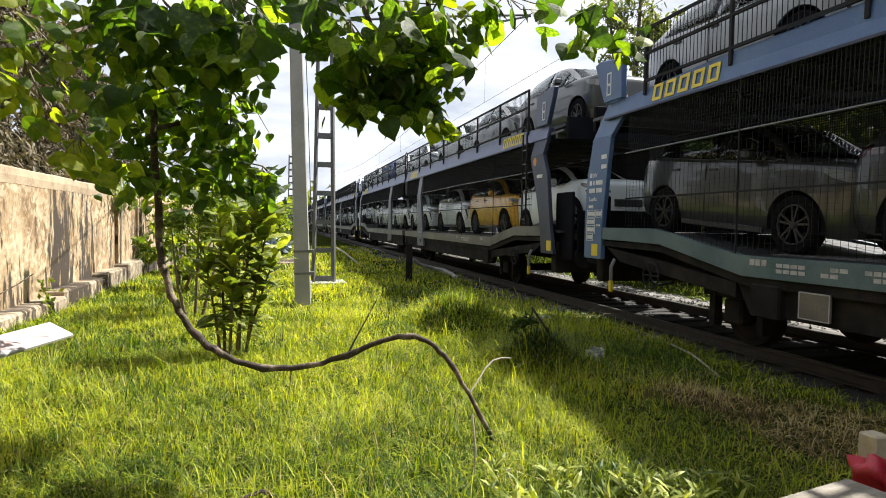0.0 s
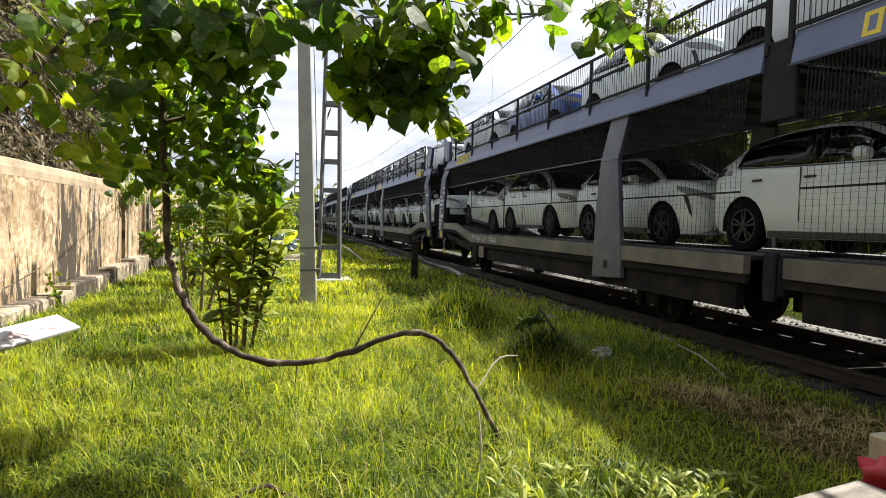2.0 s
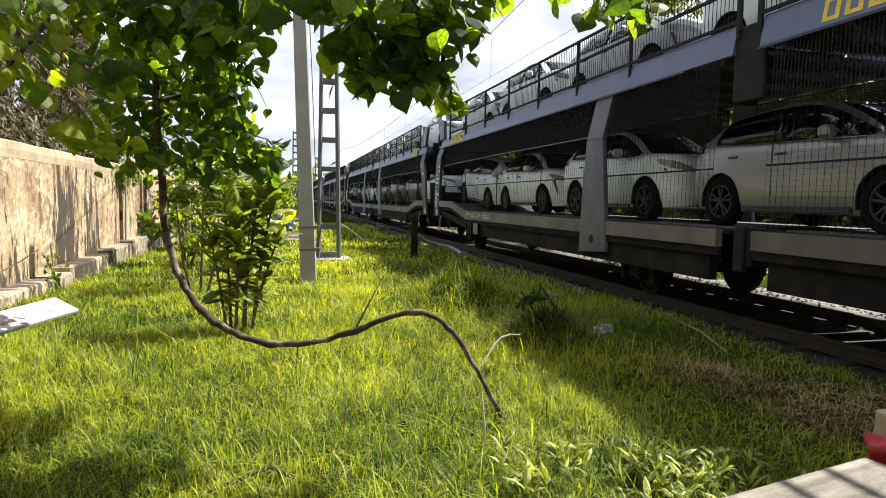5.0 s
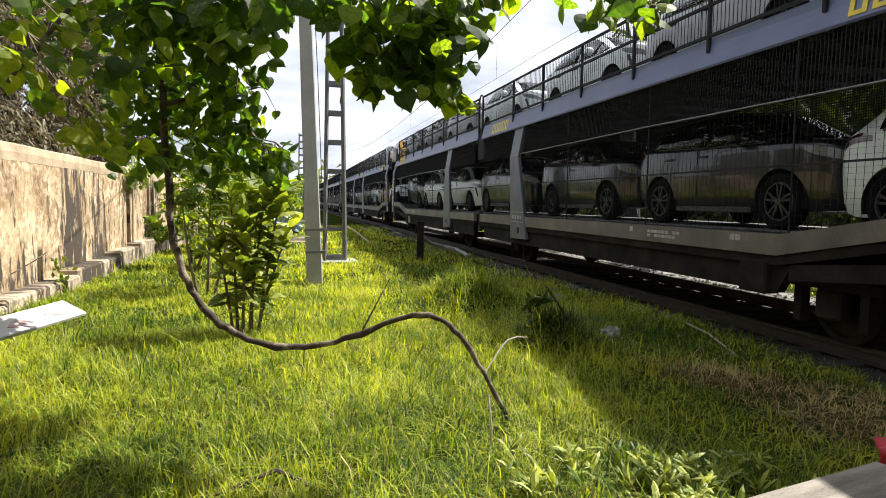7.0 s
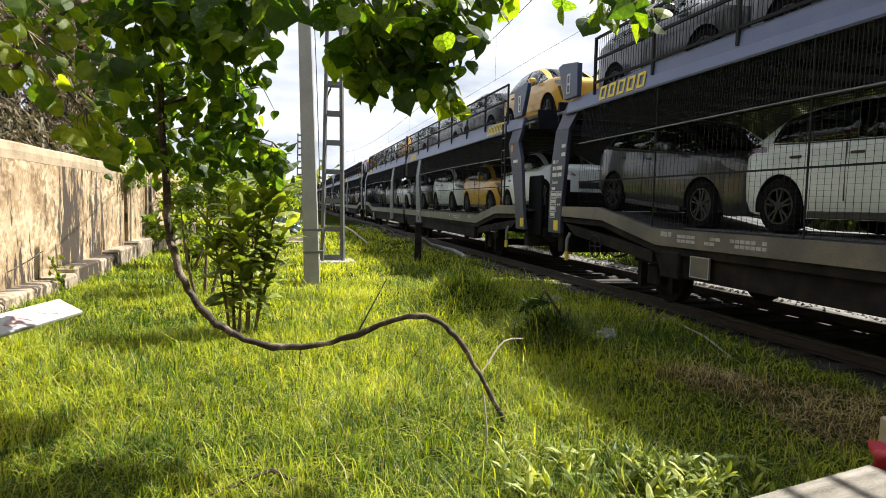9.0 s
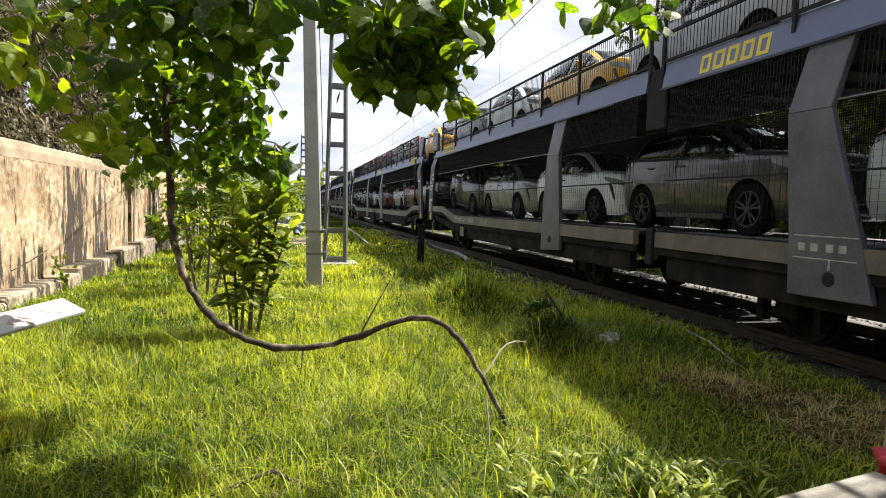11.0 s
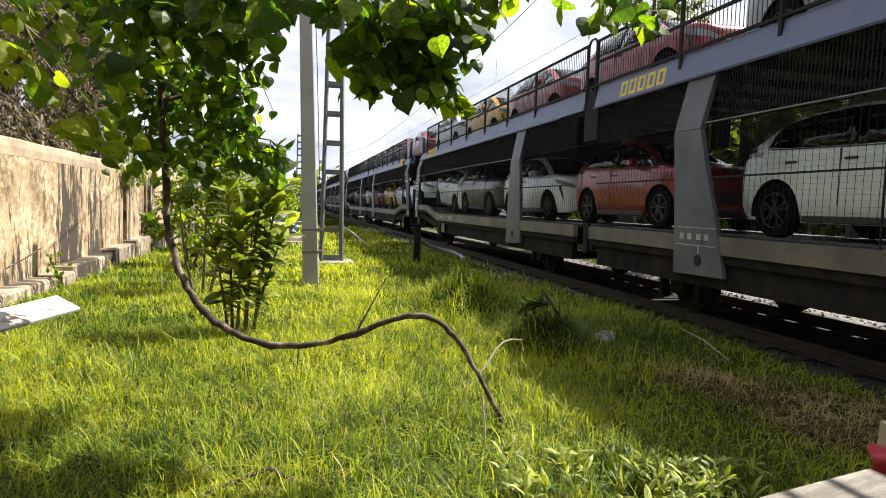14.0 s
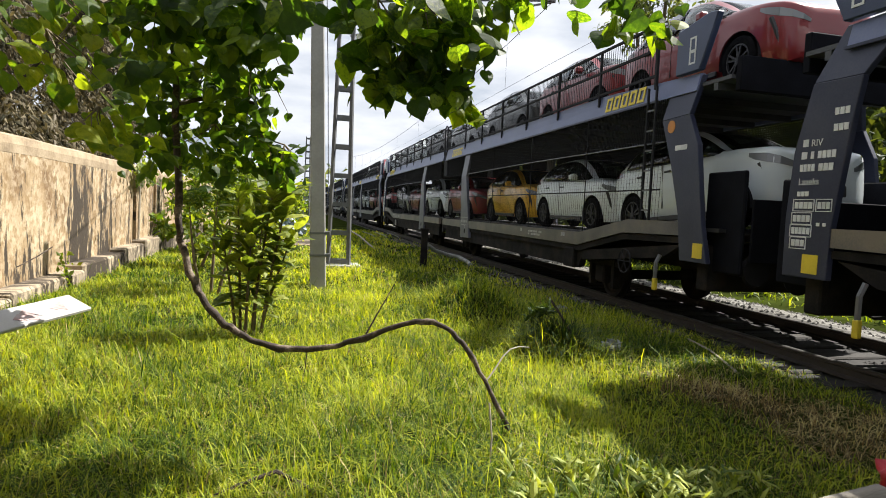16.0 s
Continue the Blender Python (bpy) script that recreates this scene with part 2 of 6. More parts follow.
    # dark streaks stay above the pale flecks
    nt.links.new(src, mx2.inputs["A"])
    nt.links.new(mx2.outputs["Result"], mx.inputs["A"])
    nt.links.new(mx.outputs["Result"], b.inputs["Base Color"])


stain_wall(M["wall"])
stain_wall(M["plinth"])
PAINT = {n: mat("car_paint_" + n, c, 0.3, mt, 0.05, 1.5, 300, 0.0, coat=0.55, spec=0.4) for n, c, mt in (
    ("white", (0.585, 0.64, 0.66), 0), ("silver", (0.25, 0.26, 0.27), 0.4), ("grey", (0.038, 0.042, 0.043), 0.3), ("black", (0.005, 0.006, 0.008), 0.0),
    ("red", (0.17, 0.010, 0.013), 0.1), ("yellow", (0.55, 0.30, 0.015), 0.1), ("blue", (0.02, 0.06, 0.24), 0.2))}


# ---- building helpers ----
def part(name, bm, material, parent=None, label="", smooth=False):
    me = bpy.data.meshes.new(name)
    if smooth:
        for fc in bm.faces:
            fc.smooth = True
    bm.to_mesh(me)
    bm.free()
    me.materials.append(material)
    ob = new(name, me)
    ob.parent = parent
    if label:
        tagged(ob, label)
    return ob


def share(name, src, parent, m, material=None):
    """Another piece on the same mesh."""
    ob = new(name, src.data)
    ob.parent, ob.matrix_basis = parent, m
    if material:
        ob.material_slots[0].link = "OBJECT"
        ob.material_slots[0].material = material
    return ob


def thing(name, m, label, category, group="", kind=""):
    ob = new(name)
    ob.empty_display_size = 0.1
    ob.matrix_basis = m
    return tagged(ob, label, category, group, kind)


def box(bm, x0, x1, y0, y1, z0, z1, bev=0.0, m=None):
    vs = [bm.verts.new(p) for p in ((x0, y0, z0), (x1, y0, z0), (x1, y1, z0), (x0, y1, z0), (x0, y0, z1), (x1, y0, z1), (x1, y1, z1), (x0, y1, z1))]
    fs = [bm.faces.new([vs[i] for i in f]) for f in ((3, 2, 1, 0), (4, 5, 6, 7), (0, 1, 5, 4), (1, 2, 6, 5), (2, 3, 7, 6), (3, 0, 4, 7))]
    if m is not None:
        bmesh.ops.transform(bm, matrix=m, verts=vs)
    if bev:
        bmesh.ops.bevel(bm, geom=list({e for f in fs for e in f.edges}), offset=bev, segments=1, affect="EDGES")
    return bm


def boxes(*rows, bev=0.0):
    bm = bmesh.new()
    for r in rows:
        box(bm, *r, bev=bev)
    return bm


def slab(bm, outer, thick):
    """A plate from an outline of (x, y, z) corners seen from its outer side, thickened towards +x by thick."""
    a = [bm.verts.new(p) for p in outer]
    b = [bm.verts.new((p[0] + thick, p[1], p[2])) for p in outer]
    n = len(a)
    bm.faces.new(a)
    bm.faces.new(b[::-1])
    for i in range(n):
        bm.faces.new((a[i], b[i], b[(i + 1) % n], a[(i + 1) % n]))
    bmesh.ops.recalc_face_normals(bm, faces=bm.faces[:])
    return bm


def tube(bm, pts, radii, seg=8, cap=True):
    """A round tube through the points."""
    pts = [Vector(p) for p in pts]
    if not hasattr(radii, "__len__"):
        radii = [radii] * len(pts)
    rings, side = [], None
    for i, p in enumerate(pts):
        d = (pts[min(i + 1, len(pts) - 1)] - pts[max(i - 1, 0)]).normalized()
        if side is None:
            side = d.cross(Vector((0.31, 0.2, 0.93)) if abs(d.z) < 0.9 else Vector((1, 0.1, 0))).normalized()
        side = (side - d * side.dot(d)).normalized()
        up = d.cross(side)
        rings.append([bm.verts.new(p + (side * math.cos(a) + up * math.sin(a)) * radii[i]) for a in (2 * math.pi * k / seg for k in range(seg))])
    for a, b in zip(rings, rings[1:]):
        for k in range(seg):
            bm.faces.new((a[k], a[(k + 1) % seg], b[(k + 1) % seg], b[k]))
    if cap:
        bm.faces.new(rings[0][::-1])
        bm.faces.new(rings[-1])
    return bm


def tubed(pts, radii, seg=8):
    return tube(bmesh.new(), pts, radii, seg)


def lathe(bm, profile, seg=24, axis="x"):
    """Turns a profile of (along, radius) round an axis."""
    rings = []
    for u, r in profile:
        ring = []
        for k in range(seg):
            a = 2 * math.pi * k / seg
            ring.append(bm.verts.new((u, r * math.cos(a), r * math.sin(a)) if axis == "x" else (r * math.cos(a), r * math.sin(a), u)))
        rings.append(ring)
    for a, b in zip(rings, rings[1:]):
        for k in range(seg):
            bm.faces.new((a[k], a[(k + 1) % seg], b[(k + 1) % seg], b[k]))
    bm.faces.new(rings[0][::-1])
    bm.faces.new(rings[-1])
    bmesh.ops.recalc_face_normals(bm, faces=bm.faces[:])
    return bm


# ---- ground, track, wall ----
def ground_z(x, y):
    z = 0.05 * noise.noise(Vector((x * 0.35, y * 0.35, 0.3))) + 0.025 * noise.noise(Vector((x * 1.3, y * 1.3, 4.0)))
    z += 0.40 * math.exp(-(((x - 2.75) / 0.6) ** 2 + ((y - 9.2) / 0.9) ** 2))       # grassy hump by the track
    z += 0.17 * math.exp(-(((x - 2.9) / 0.4) ** 2 + ((y - 6.5) / 0.4) ** 2))
    near = max(0.0, min(1.0, (x - 4.9) / 0.5)) * max(0.0, min(1.0, (9.6 - x) / 1.0))
    return z * (1 - near) - 0.05 * near


def steps(*runs):
    out = []
    for a, b, n in runs:
        out += [a + (b - a) * i / n for i in range(n)]
    return out + [runs[-1][1]]


def make_ground():
    xs = steps((-1500, -60, 8), (-60, -8, 16), (-8, 10, 90), (10, 60, 20), (60, 1500, 8))
    ys = steps((-300, -10, 8), (-10, 0, 14), (0, 22, 120), (22, 120, 40), (120, 3000, 14))
    nx = len(xs)
    verts = [(x, y, ground_z(x, y)) for y in ys for x in xs]
    faces = [(j * nx + i, j * nx + i + 1, (j + 1) * nx + i + 1, (j + 1) * nx + i) for j in range(len(ys) - 1) for i in range(nx - 1)]
    me = bpy.data.meshes.new("ground")
    me.from_pydata(verts, [], faces)
    me.materials.append(M["ground"])
    me.polygons.foreach_set("use_smooth", [True] * len(me.polygons))
    tagged(new("ground", me), "uneven soil of a grassy trackside plot", "ground", kind="structure")


TRACK_X, RAIL_Z = 6.71, 0.15


def make_track():
    track = thing("railway_track", pose(TRACK_X, 0, 0), "single railway track with steel rails on worn sleepers", "track", kind="structure")
    for s in (-1, 1):
        bm = bmesh.new()
        prof = [(-0.065, 0.0), (0.065, 0.0), (0.065, 0.012), (0.01, 0.03), (0.01, 0.105), (0.034, 0.115), (0.034, 0.145), (0.026, 0.15), (-0.026, 0.15), (-0.034, 0.145), (-0.034, 0.115), (-0.01, 0.105), (-0.01, 0.03), (-0.065, 0.012)]
        a = [bm.verts.new((s * 0.868 + x, -40, z)) for x, z in prof]
        b = [bm.verts.new((s * 0.868 + x, 400, z)) for x, z in prof]
        for i in range(len(prof)):
            j = (i + 1) % len(prof)
            bm.faces.new((a[i], b[i], b[j], a[j]))
        bm.faces.new(a)
        bm.faces.new(b[::-1])
        bmesh.ops.recalc_face_normals(bm, faces=bm.faces[:])
        rl = part("rail", bm, M["rail"], track)
        part("running_surface", boxes((s * 0.868 - 0.024, s * 0.868 + 0.024, -40, 400, 0.1502, 0.153)), M["railtop"], rl)
    first = None
    for i in range(112):
        m = pose(random.uniform(-0.02, 0.02), -8 + 0.6 * i, -0.004, 0, 0, random.uniform(-1, 1))
        if first is None:
            first = part("sleeper", boxes((-1.3, 1.3, -0.13, 0.13, -0.16, 0.0), bev=0.02), M["sleeper"], track)
            first.matrix_basis = m
        else:
            share("sleeper", first, track, m)
    # loose ballast stones
    rng = np.random.default_rng(5)
    n = 5200
    y = -3 + 43 * rng.random(n) ** 1.5
    x = rng.normal(0, 1.05, n).clip(-2.0, 2.0)
    r = rng.uniform(0.018, 0.045, n)
    base = np.array([(1, 0, 0), (-1, 0, 0), (0, 1, 0), (0, -1, 0), (0, 0, 0.75), (0, 0, -0.75)], float)
    tri = np.array([(0, 2, 4), (2, 1, 4), (1, 3, 4), (3, 0, 4), (2, 0, 5), (1, 2, 5), (3, 1, 5), (0, 3, 5)])
    v = base[None] * rng.uniform(0.6, 1.25, (n, 6, 1)) * r[:, None, None]
    a = rng.uniform(0, 6.28, n)
    c, s = np.cos(a)[:, None], np.sin(a)[:, None]
    v = np.stack([v[..., 0] * c - v[..., 1] * s, v[..., 0] * s + v[..., 1] * c, v[..., 2]], -1)
    v += np.stack([x + TRACK_X, y, np.where(np.abs(x) > 1.35, -0.035, -0.05) + r * 0.3], -1)[:, None]
    k = 3200                                    # spilled stones on the verge
    verge = base[None] * rng.uniform(0.6, 1.25, (k, 6, 1)) * rng.uniform(0.015, 0.04, (k, 1, 1))
    vx, vy = 5.45 - 1.25 * rng.random(k) ** 1.6, 7.5 + 24 * rng.random(k)
    verge += np.stack([vx, vy, np.full(k, 0.01)], -1)[:, None]
    me = bpy.data.meshes.new("verge_stones")
    me.from_pydata(verge.reshape(-1, 3).tolist(), [], (tri[None] + 6 * np.arange(k)[:, None, None]).reshape(-1, 3).tolist())
    me.materials.append(M["gravel"])
    tagged(new("verge_stones", me), "loose grey stones spilled along the track's verge", "stones", kind="stuff")
    me = bpy.data.meshes.new("ballast")
    me.from_pydata(v.reshape(-1, 3).tolist(), [], (tri[None] + 6 * np.arange(n)[:, None, None]).reshape(-1, 3).tolist())
    me.materials.append(M["ballast"])
    tagged(new("ballast", me), "grey crushed stone ballast along the rails", "ballast", kind="stuff")
    bm = bmesh.new()
    ys = steps((-40, 60, 100), (60, 400, 40))
    rows = [[bm.verts.new((TRACK_X + dx, yy, dz + 0.015 * noise.noise(Vector((dx * 3, yy * 2, 1))))) for dx, dz in ((-1.75, -0.1), (-1.4, -0.035), (-0.7, -0.035), (0.7, -0.035), (1.6, -0.035), (2.6, -0.085))] for yy in ys]
    for p, q in zip(rows, rows[1:]):
        for i in range(5):
            bm.faces.new((p[i], p[i + 1], q[i + 1], q[i]))
    tagged(part("track_bed", bm, M["ballast"]), "low bed of packed grey ballast and cinders", "track bed", kind="structure")


def make_path():
    rng = np.random.default_rng(15)
    n = 3000
    y, x = 2 + 55 * rng.random(n) ** 1.3, rng.uniform(8.66, 9.3, n)
    r = rng.uniform(0.02, 0.05, n)
    base = np.array([(1, 0, 0), (-1, 0, 0), (0, 1, 0), (0, -1, 0), (0, 0, 0.75), (0, 0, -0.75)], float)
    tri = np.array([(0, 2, 4), (2, 1, 4), (1, 3, 4), (3, 0, 4), (2, 0, 5), (1, 2, 5), (3, 1, 5), (0, 3, 5)])
    v = base[None] * rng.uniform(0.6, 1.25, (n, 6, 1)) * r[:, None, None] + np.stack([x, y, r * 0.2 - 0.02], -1)[:, None]
    me = bpy.data.meshes.new("path_gravel")
    me.from_pydata(v.reshape(-1, 3).tolist(), [], (tri[None] + 6 * np.arange(n)[:, None, None]).reshape(-1, 3).tolist())
    me.materials.append(M["gravel"])
    tagged(new("path_gravel", me), "loose pale gravel on the path beyond the track", "gravel", kind="stuff")
    bm = bmesh.new()
    rows = [[bm.verts.new((x + 0.12 * noise.noise(Vector((yy * 0.6, x, 3))), yy, z + 0.02 * noise.noise(Vector((x * 3, yy * 2, 1))))) for x, z in ((8.58, -0.07), (8.68, -0.02), (8.95, -0.005), (9.25, -0.02), (9.4, -0.08))] for yy in steps((-30, 60, 120), (60, 300, 30))]
    for p, q in zip(rows, rows[1:]):
        for i in range(4):
            bm.faces.new((p[i], p[i + 1], q[i + 1], q[i]))
    tagged(part("gravel_path", bm, M["gravel"]), "pale gravel service path beyond the track", "path", kind="structure")


WALL_X = -3.95


def make_wall():
    bm = bmesh.new()
    ys = steps((-8, 40, 96))
    prof = [(0.0, -0.3), (0.0, 2.2), (0.0, 2.27), (-0.03, 2.36), (-0.14, 2.40), (-0.36, 2.36), (-0.36, -0.3)]
    rows = []
    for yy in ys:
        rows.append([bm.verts.new((WALL_X + dx + 0.012 * noise.noise(Vector((yy * 1.1, z * 1.4, 2))), yy, z + (0.02 * noise.noise(Vector((yy * 0.5, 9, 1))) if z > 2.1 else 0))) for dx, z in prof])
    for p, q in zip(rows, rows[1:]):
        for i in range(len(prof) - 1):
            bm.faces.new((p[i], q[i], q[i + 1], p[i + 1]))
    bm.faces.new(rows[0])
    bm.faces.new(rows[-1][::-1])
    bmesh.ops.recalc_face_normals(bm, faces=bm.faces[:])
    wall = tagged(part("wall_west", bm, M["wall"]), "weathered ochre rendered masonry boundary wall with dark streaks", "wall", kind="structure")
    # smooth rounded coping
    bm = bmesh.new()
    prof = [(0.004, 2.13), (0.006, 2.26), (-0.02, 2.37), (-0.14, 2.415), (-0.37, 2.375), (-0.37, 2.13)]
    rows = [[bm.verts.new((WALL_X + dx + 0.012 * noise.noise(Vector((yy * 1.1, z * 1.4, 2))), yy, z + 0.025 * noise.noise(Vector((yy * 0.5, 9, 1))))) for dx, z in prof] for yy in ys]
    for p, q in zip(rows, rows[1:]):
        for i in range(len(prof)):
            k = (i + 1) % len(prof)
            bm.faces.new((p[i], q[i], q[k], p[k]))
    bm.faces.new(rows[0])
    bm.faces.new(rows[-1][::-1])
    bmesh.ops.recalc_face_normals(bm, faces=bm.faces[:])
    part("coping", bm, M["coping"], wall)
    # stepped plinth
    bm = bmesh.new()
    for y0, y1, zt, dep in ((-8, 9.2, 0.18, 0.36), (9.2, 12.2, 0.24, 0.34), (12.2, 15.0, 0.34, 0.32), (15.0, 16.9, 0.42, 0.30), (16.9, 19.4, 0.50, 0.34), (19.4, 40, 0.55, 0.3)):
        box(bm, WALL_X - 0.05, WALL_X + dep, y0 + 0.003, y1 - 0.003, -0.3, zt, bev=0.035)
    part("plinth", bm, M["plinth"], wall)
    # shallow pilasters
    for yy, w_ in ((17.0, 0.1), (19.3, 0.55), (23.5, 0.3)):
        part("pilaster", boxes((WALL_X - 0.02, WALL_X + 0.07, yy, yy + w_, -0.1, 2.2), bev=0.012), M["wall"], wall)
    # added behind the camera, out of view, to keep sky light off the train
    tagged(part("wall_south", boxes((-3.9, 3.6, -9.3, -9.0, -0.3, 5.2), bev=0.01), M["wall"]), "plain rendered wall closing the plot", "wall", kind="structure")
    return wall


# ---- posts and wires ----
def make_pole():
    p = thing("concrete_pole", pose(0.47, 12.3, 0, 0, -1.9, 0), "pale square concrete utility pole with metal bands, leaning", "pole")
    bm = bmesh.new()
    h, a, b = 6.05, 0.155, 0.113
    corners = ((-1, -1), (1, -1), (1, 1), (-1, 1))
    v0 = [bm.verts.new((x * a, y * a, -0.4)) for x, y in corners]
    v1 = [bm.verts.new((x * b, y * b, h)) for x, y in corners]
    bm.faces.new(v0[::-1])
    bm.faces.new(v1)
    for i in range(4):
        bm.faces.new((v0[i], v0[(i + 1) % 4], v1[(i + 1) % 4], v1[i]))
    bmesh.ops.bevel(bm, geom=bm.edges[:], offset=0.02, segments=1, affect="EDGES")
    part("shaft", bm, M["concrete"], p)
    for z in (0.62, 1.05):
        w = a - (a - b) * z / h + 0.008
        band = part("band", boxes((-w, w, -w, w, z - 0.02, z + 0.02)), M["galv"], p)
        part("clamp", boxes((w - 0.02, w + 0.07, -w - 0.03, -w + 0.02, z - 0.03, z + 0.035), bev=0.006), M["galv"], band)
    return p


def lattice_mast(name, x, y, h, half0, half1, label, lean=0.0, rungs=9):
    t = thing(name, pose(x, y, 0, 0, lean, 0), label, "mast", "catenary masts")
    dep0, dep1 = half0 * 0.7, half1 * 0.7
    for sx in (-1, 1):
        for sy in (-1, 1):
            bm = tubed([(sx * half0, sy * dep0, 0.05), (sx * half1, sy * dep1, h)], 0.045, 4)
            part("leg", bm, M["galv"], t)
    for i in range(rungs):
        z = 0.16 + (h - 0.3) * (i / (rungs - 1))
        k = z / h
        hw, hd = half0 + (half1 - half0) * k, dep0 + (dep1 - dep0) * k
        for sy in (-1, 1):
            part("batten", boxes((-hw, hw, sy * hd - 0.012, sy * hd + 0.012, z - 0.055, z + 0.055)), M["galv"], t)
    part("footing", boxes((-half0 - 0.22, half0 + 0.3, -dep0 - 0.25, dep0 + 0.25, -0.3, 0.09), bev=0.02), M["concrete"], t)
    return t


def wire(name, pts, r, label):
    tagged(part(name, tubed(pts, r, 5), M["black"]), label, "cable")


def sag(a, b, drop, n=14):
    a, b = Vector(a), Vector(b)
    return [tuple(a.lerp(b, i / n) - Vector((0, 0, drop * 4 * (i / n) * (1 - i / n)))) for i in range(n + 1)]


# ---- the train ----
PITCH = 31.66                      # from one wagon's leading foot to the next
JOINT = 14.90
TAIL = 29.78                       # from its leading foot to its trailing foot
CX = TRACK_X


def lead_y(t):
    """Where the leading foot of wagon 0 stands, along the track."""
    return 43.0897 + t * (-9.86033 + t * (-0.177378 + t * (0.0190306 + t * -0.00056739)))


def pillar(bm, side, outline, lean_z, lean_x):
    """A flat pillar plate; above lean_z it leans inwards up to lean_x."""
    lo = [p for p in outline if p[1] <= lean_z + 1e-6]
    hi = [p for p in outline if p[1] >= lean_z - 1e-6]
    top = max(p[1] for p in outline)
    for group in (lo, hi):
        pts = [(side * (1.5 - lean_x * max(0.0, (z - lean_z) / (top - lean_z))), y, z) for y, z in group]
        slab(bm, pts, -side * 0.07)
    return bm


def net(bm, side, x_low, x_high, y0, y1, z0, z1, dy, dz, r):
    def bar(p, q):
        d = Vector(q) - Vector(p)
        u = Vector((0, r, 0)) if abs(d.z) > abs(d.y) else Vector((0, 0, r))
        w = Vector((r, 0, 0))
        a = [bm.verts.new(Vector(e) + s * u + k * w) for e in (p, q) for s, k in ((-1, -1), (1, -1), (1, 1), (-1, 1))]
        for i in range(4):
            bm.faces.new((a[i], a[(i + 1) % 4], a[4 + (i + 1) % 4], a[4 + i]))
    for i in range(int((y1 - y0) / dy) + 1):
        bar((side * x_low, y0 + i * dy, z0), (side * x_high, y0 + i * dy, z1))
    for i in range(int((z1 - z0) / dz) + 1):
        z = z0 + i * dz
        x = side * (x_low + (x_high - x_low) * (z - z0) / (z1 - z0))
        bar((x, y0, z), (x, y1, z))


def flip_y(y, back):
    return TAIL - y if back else y


def wheelset():
    bm = bmesh.new()
    for s in (-1, 1):
        x = s * 0.868
        lathe(bm, [(x - s * 0.07, 0.2), (x - s * 0.07, 0.45), (x - s * 0.04, 0.455), (x - s * 0.035, 0.425), (x + s * 0.065, 0.42), (x + s * 0.065, 0.36), (x + s * 0.03, 0.34), (x + s * 0.03, 0.14), (x + s * 0.09, 0.12)], 28)
    lathe(bm, [(-1.05, 0.08), (-0.8, 0.09), (0.8, 0.09), (1.05, 0.08)], 12)
    return bm


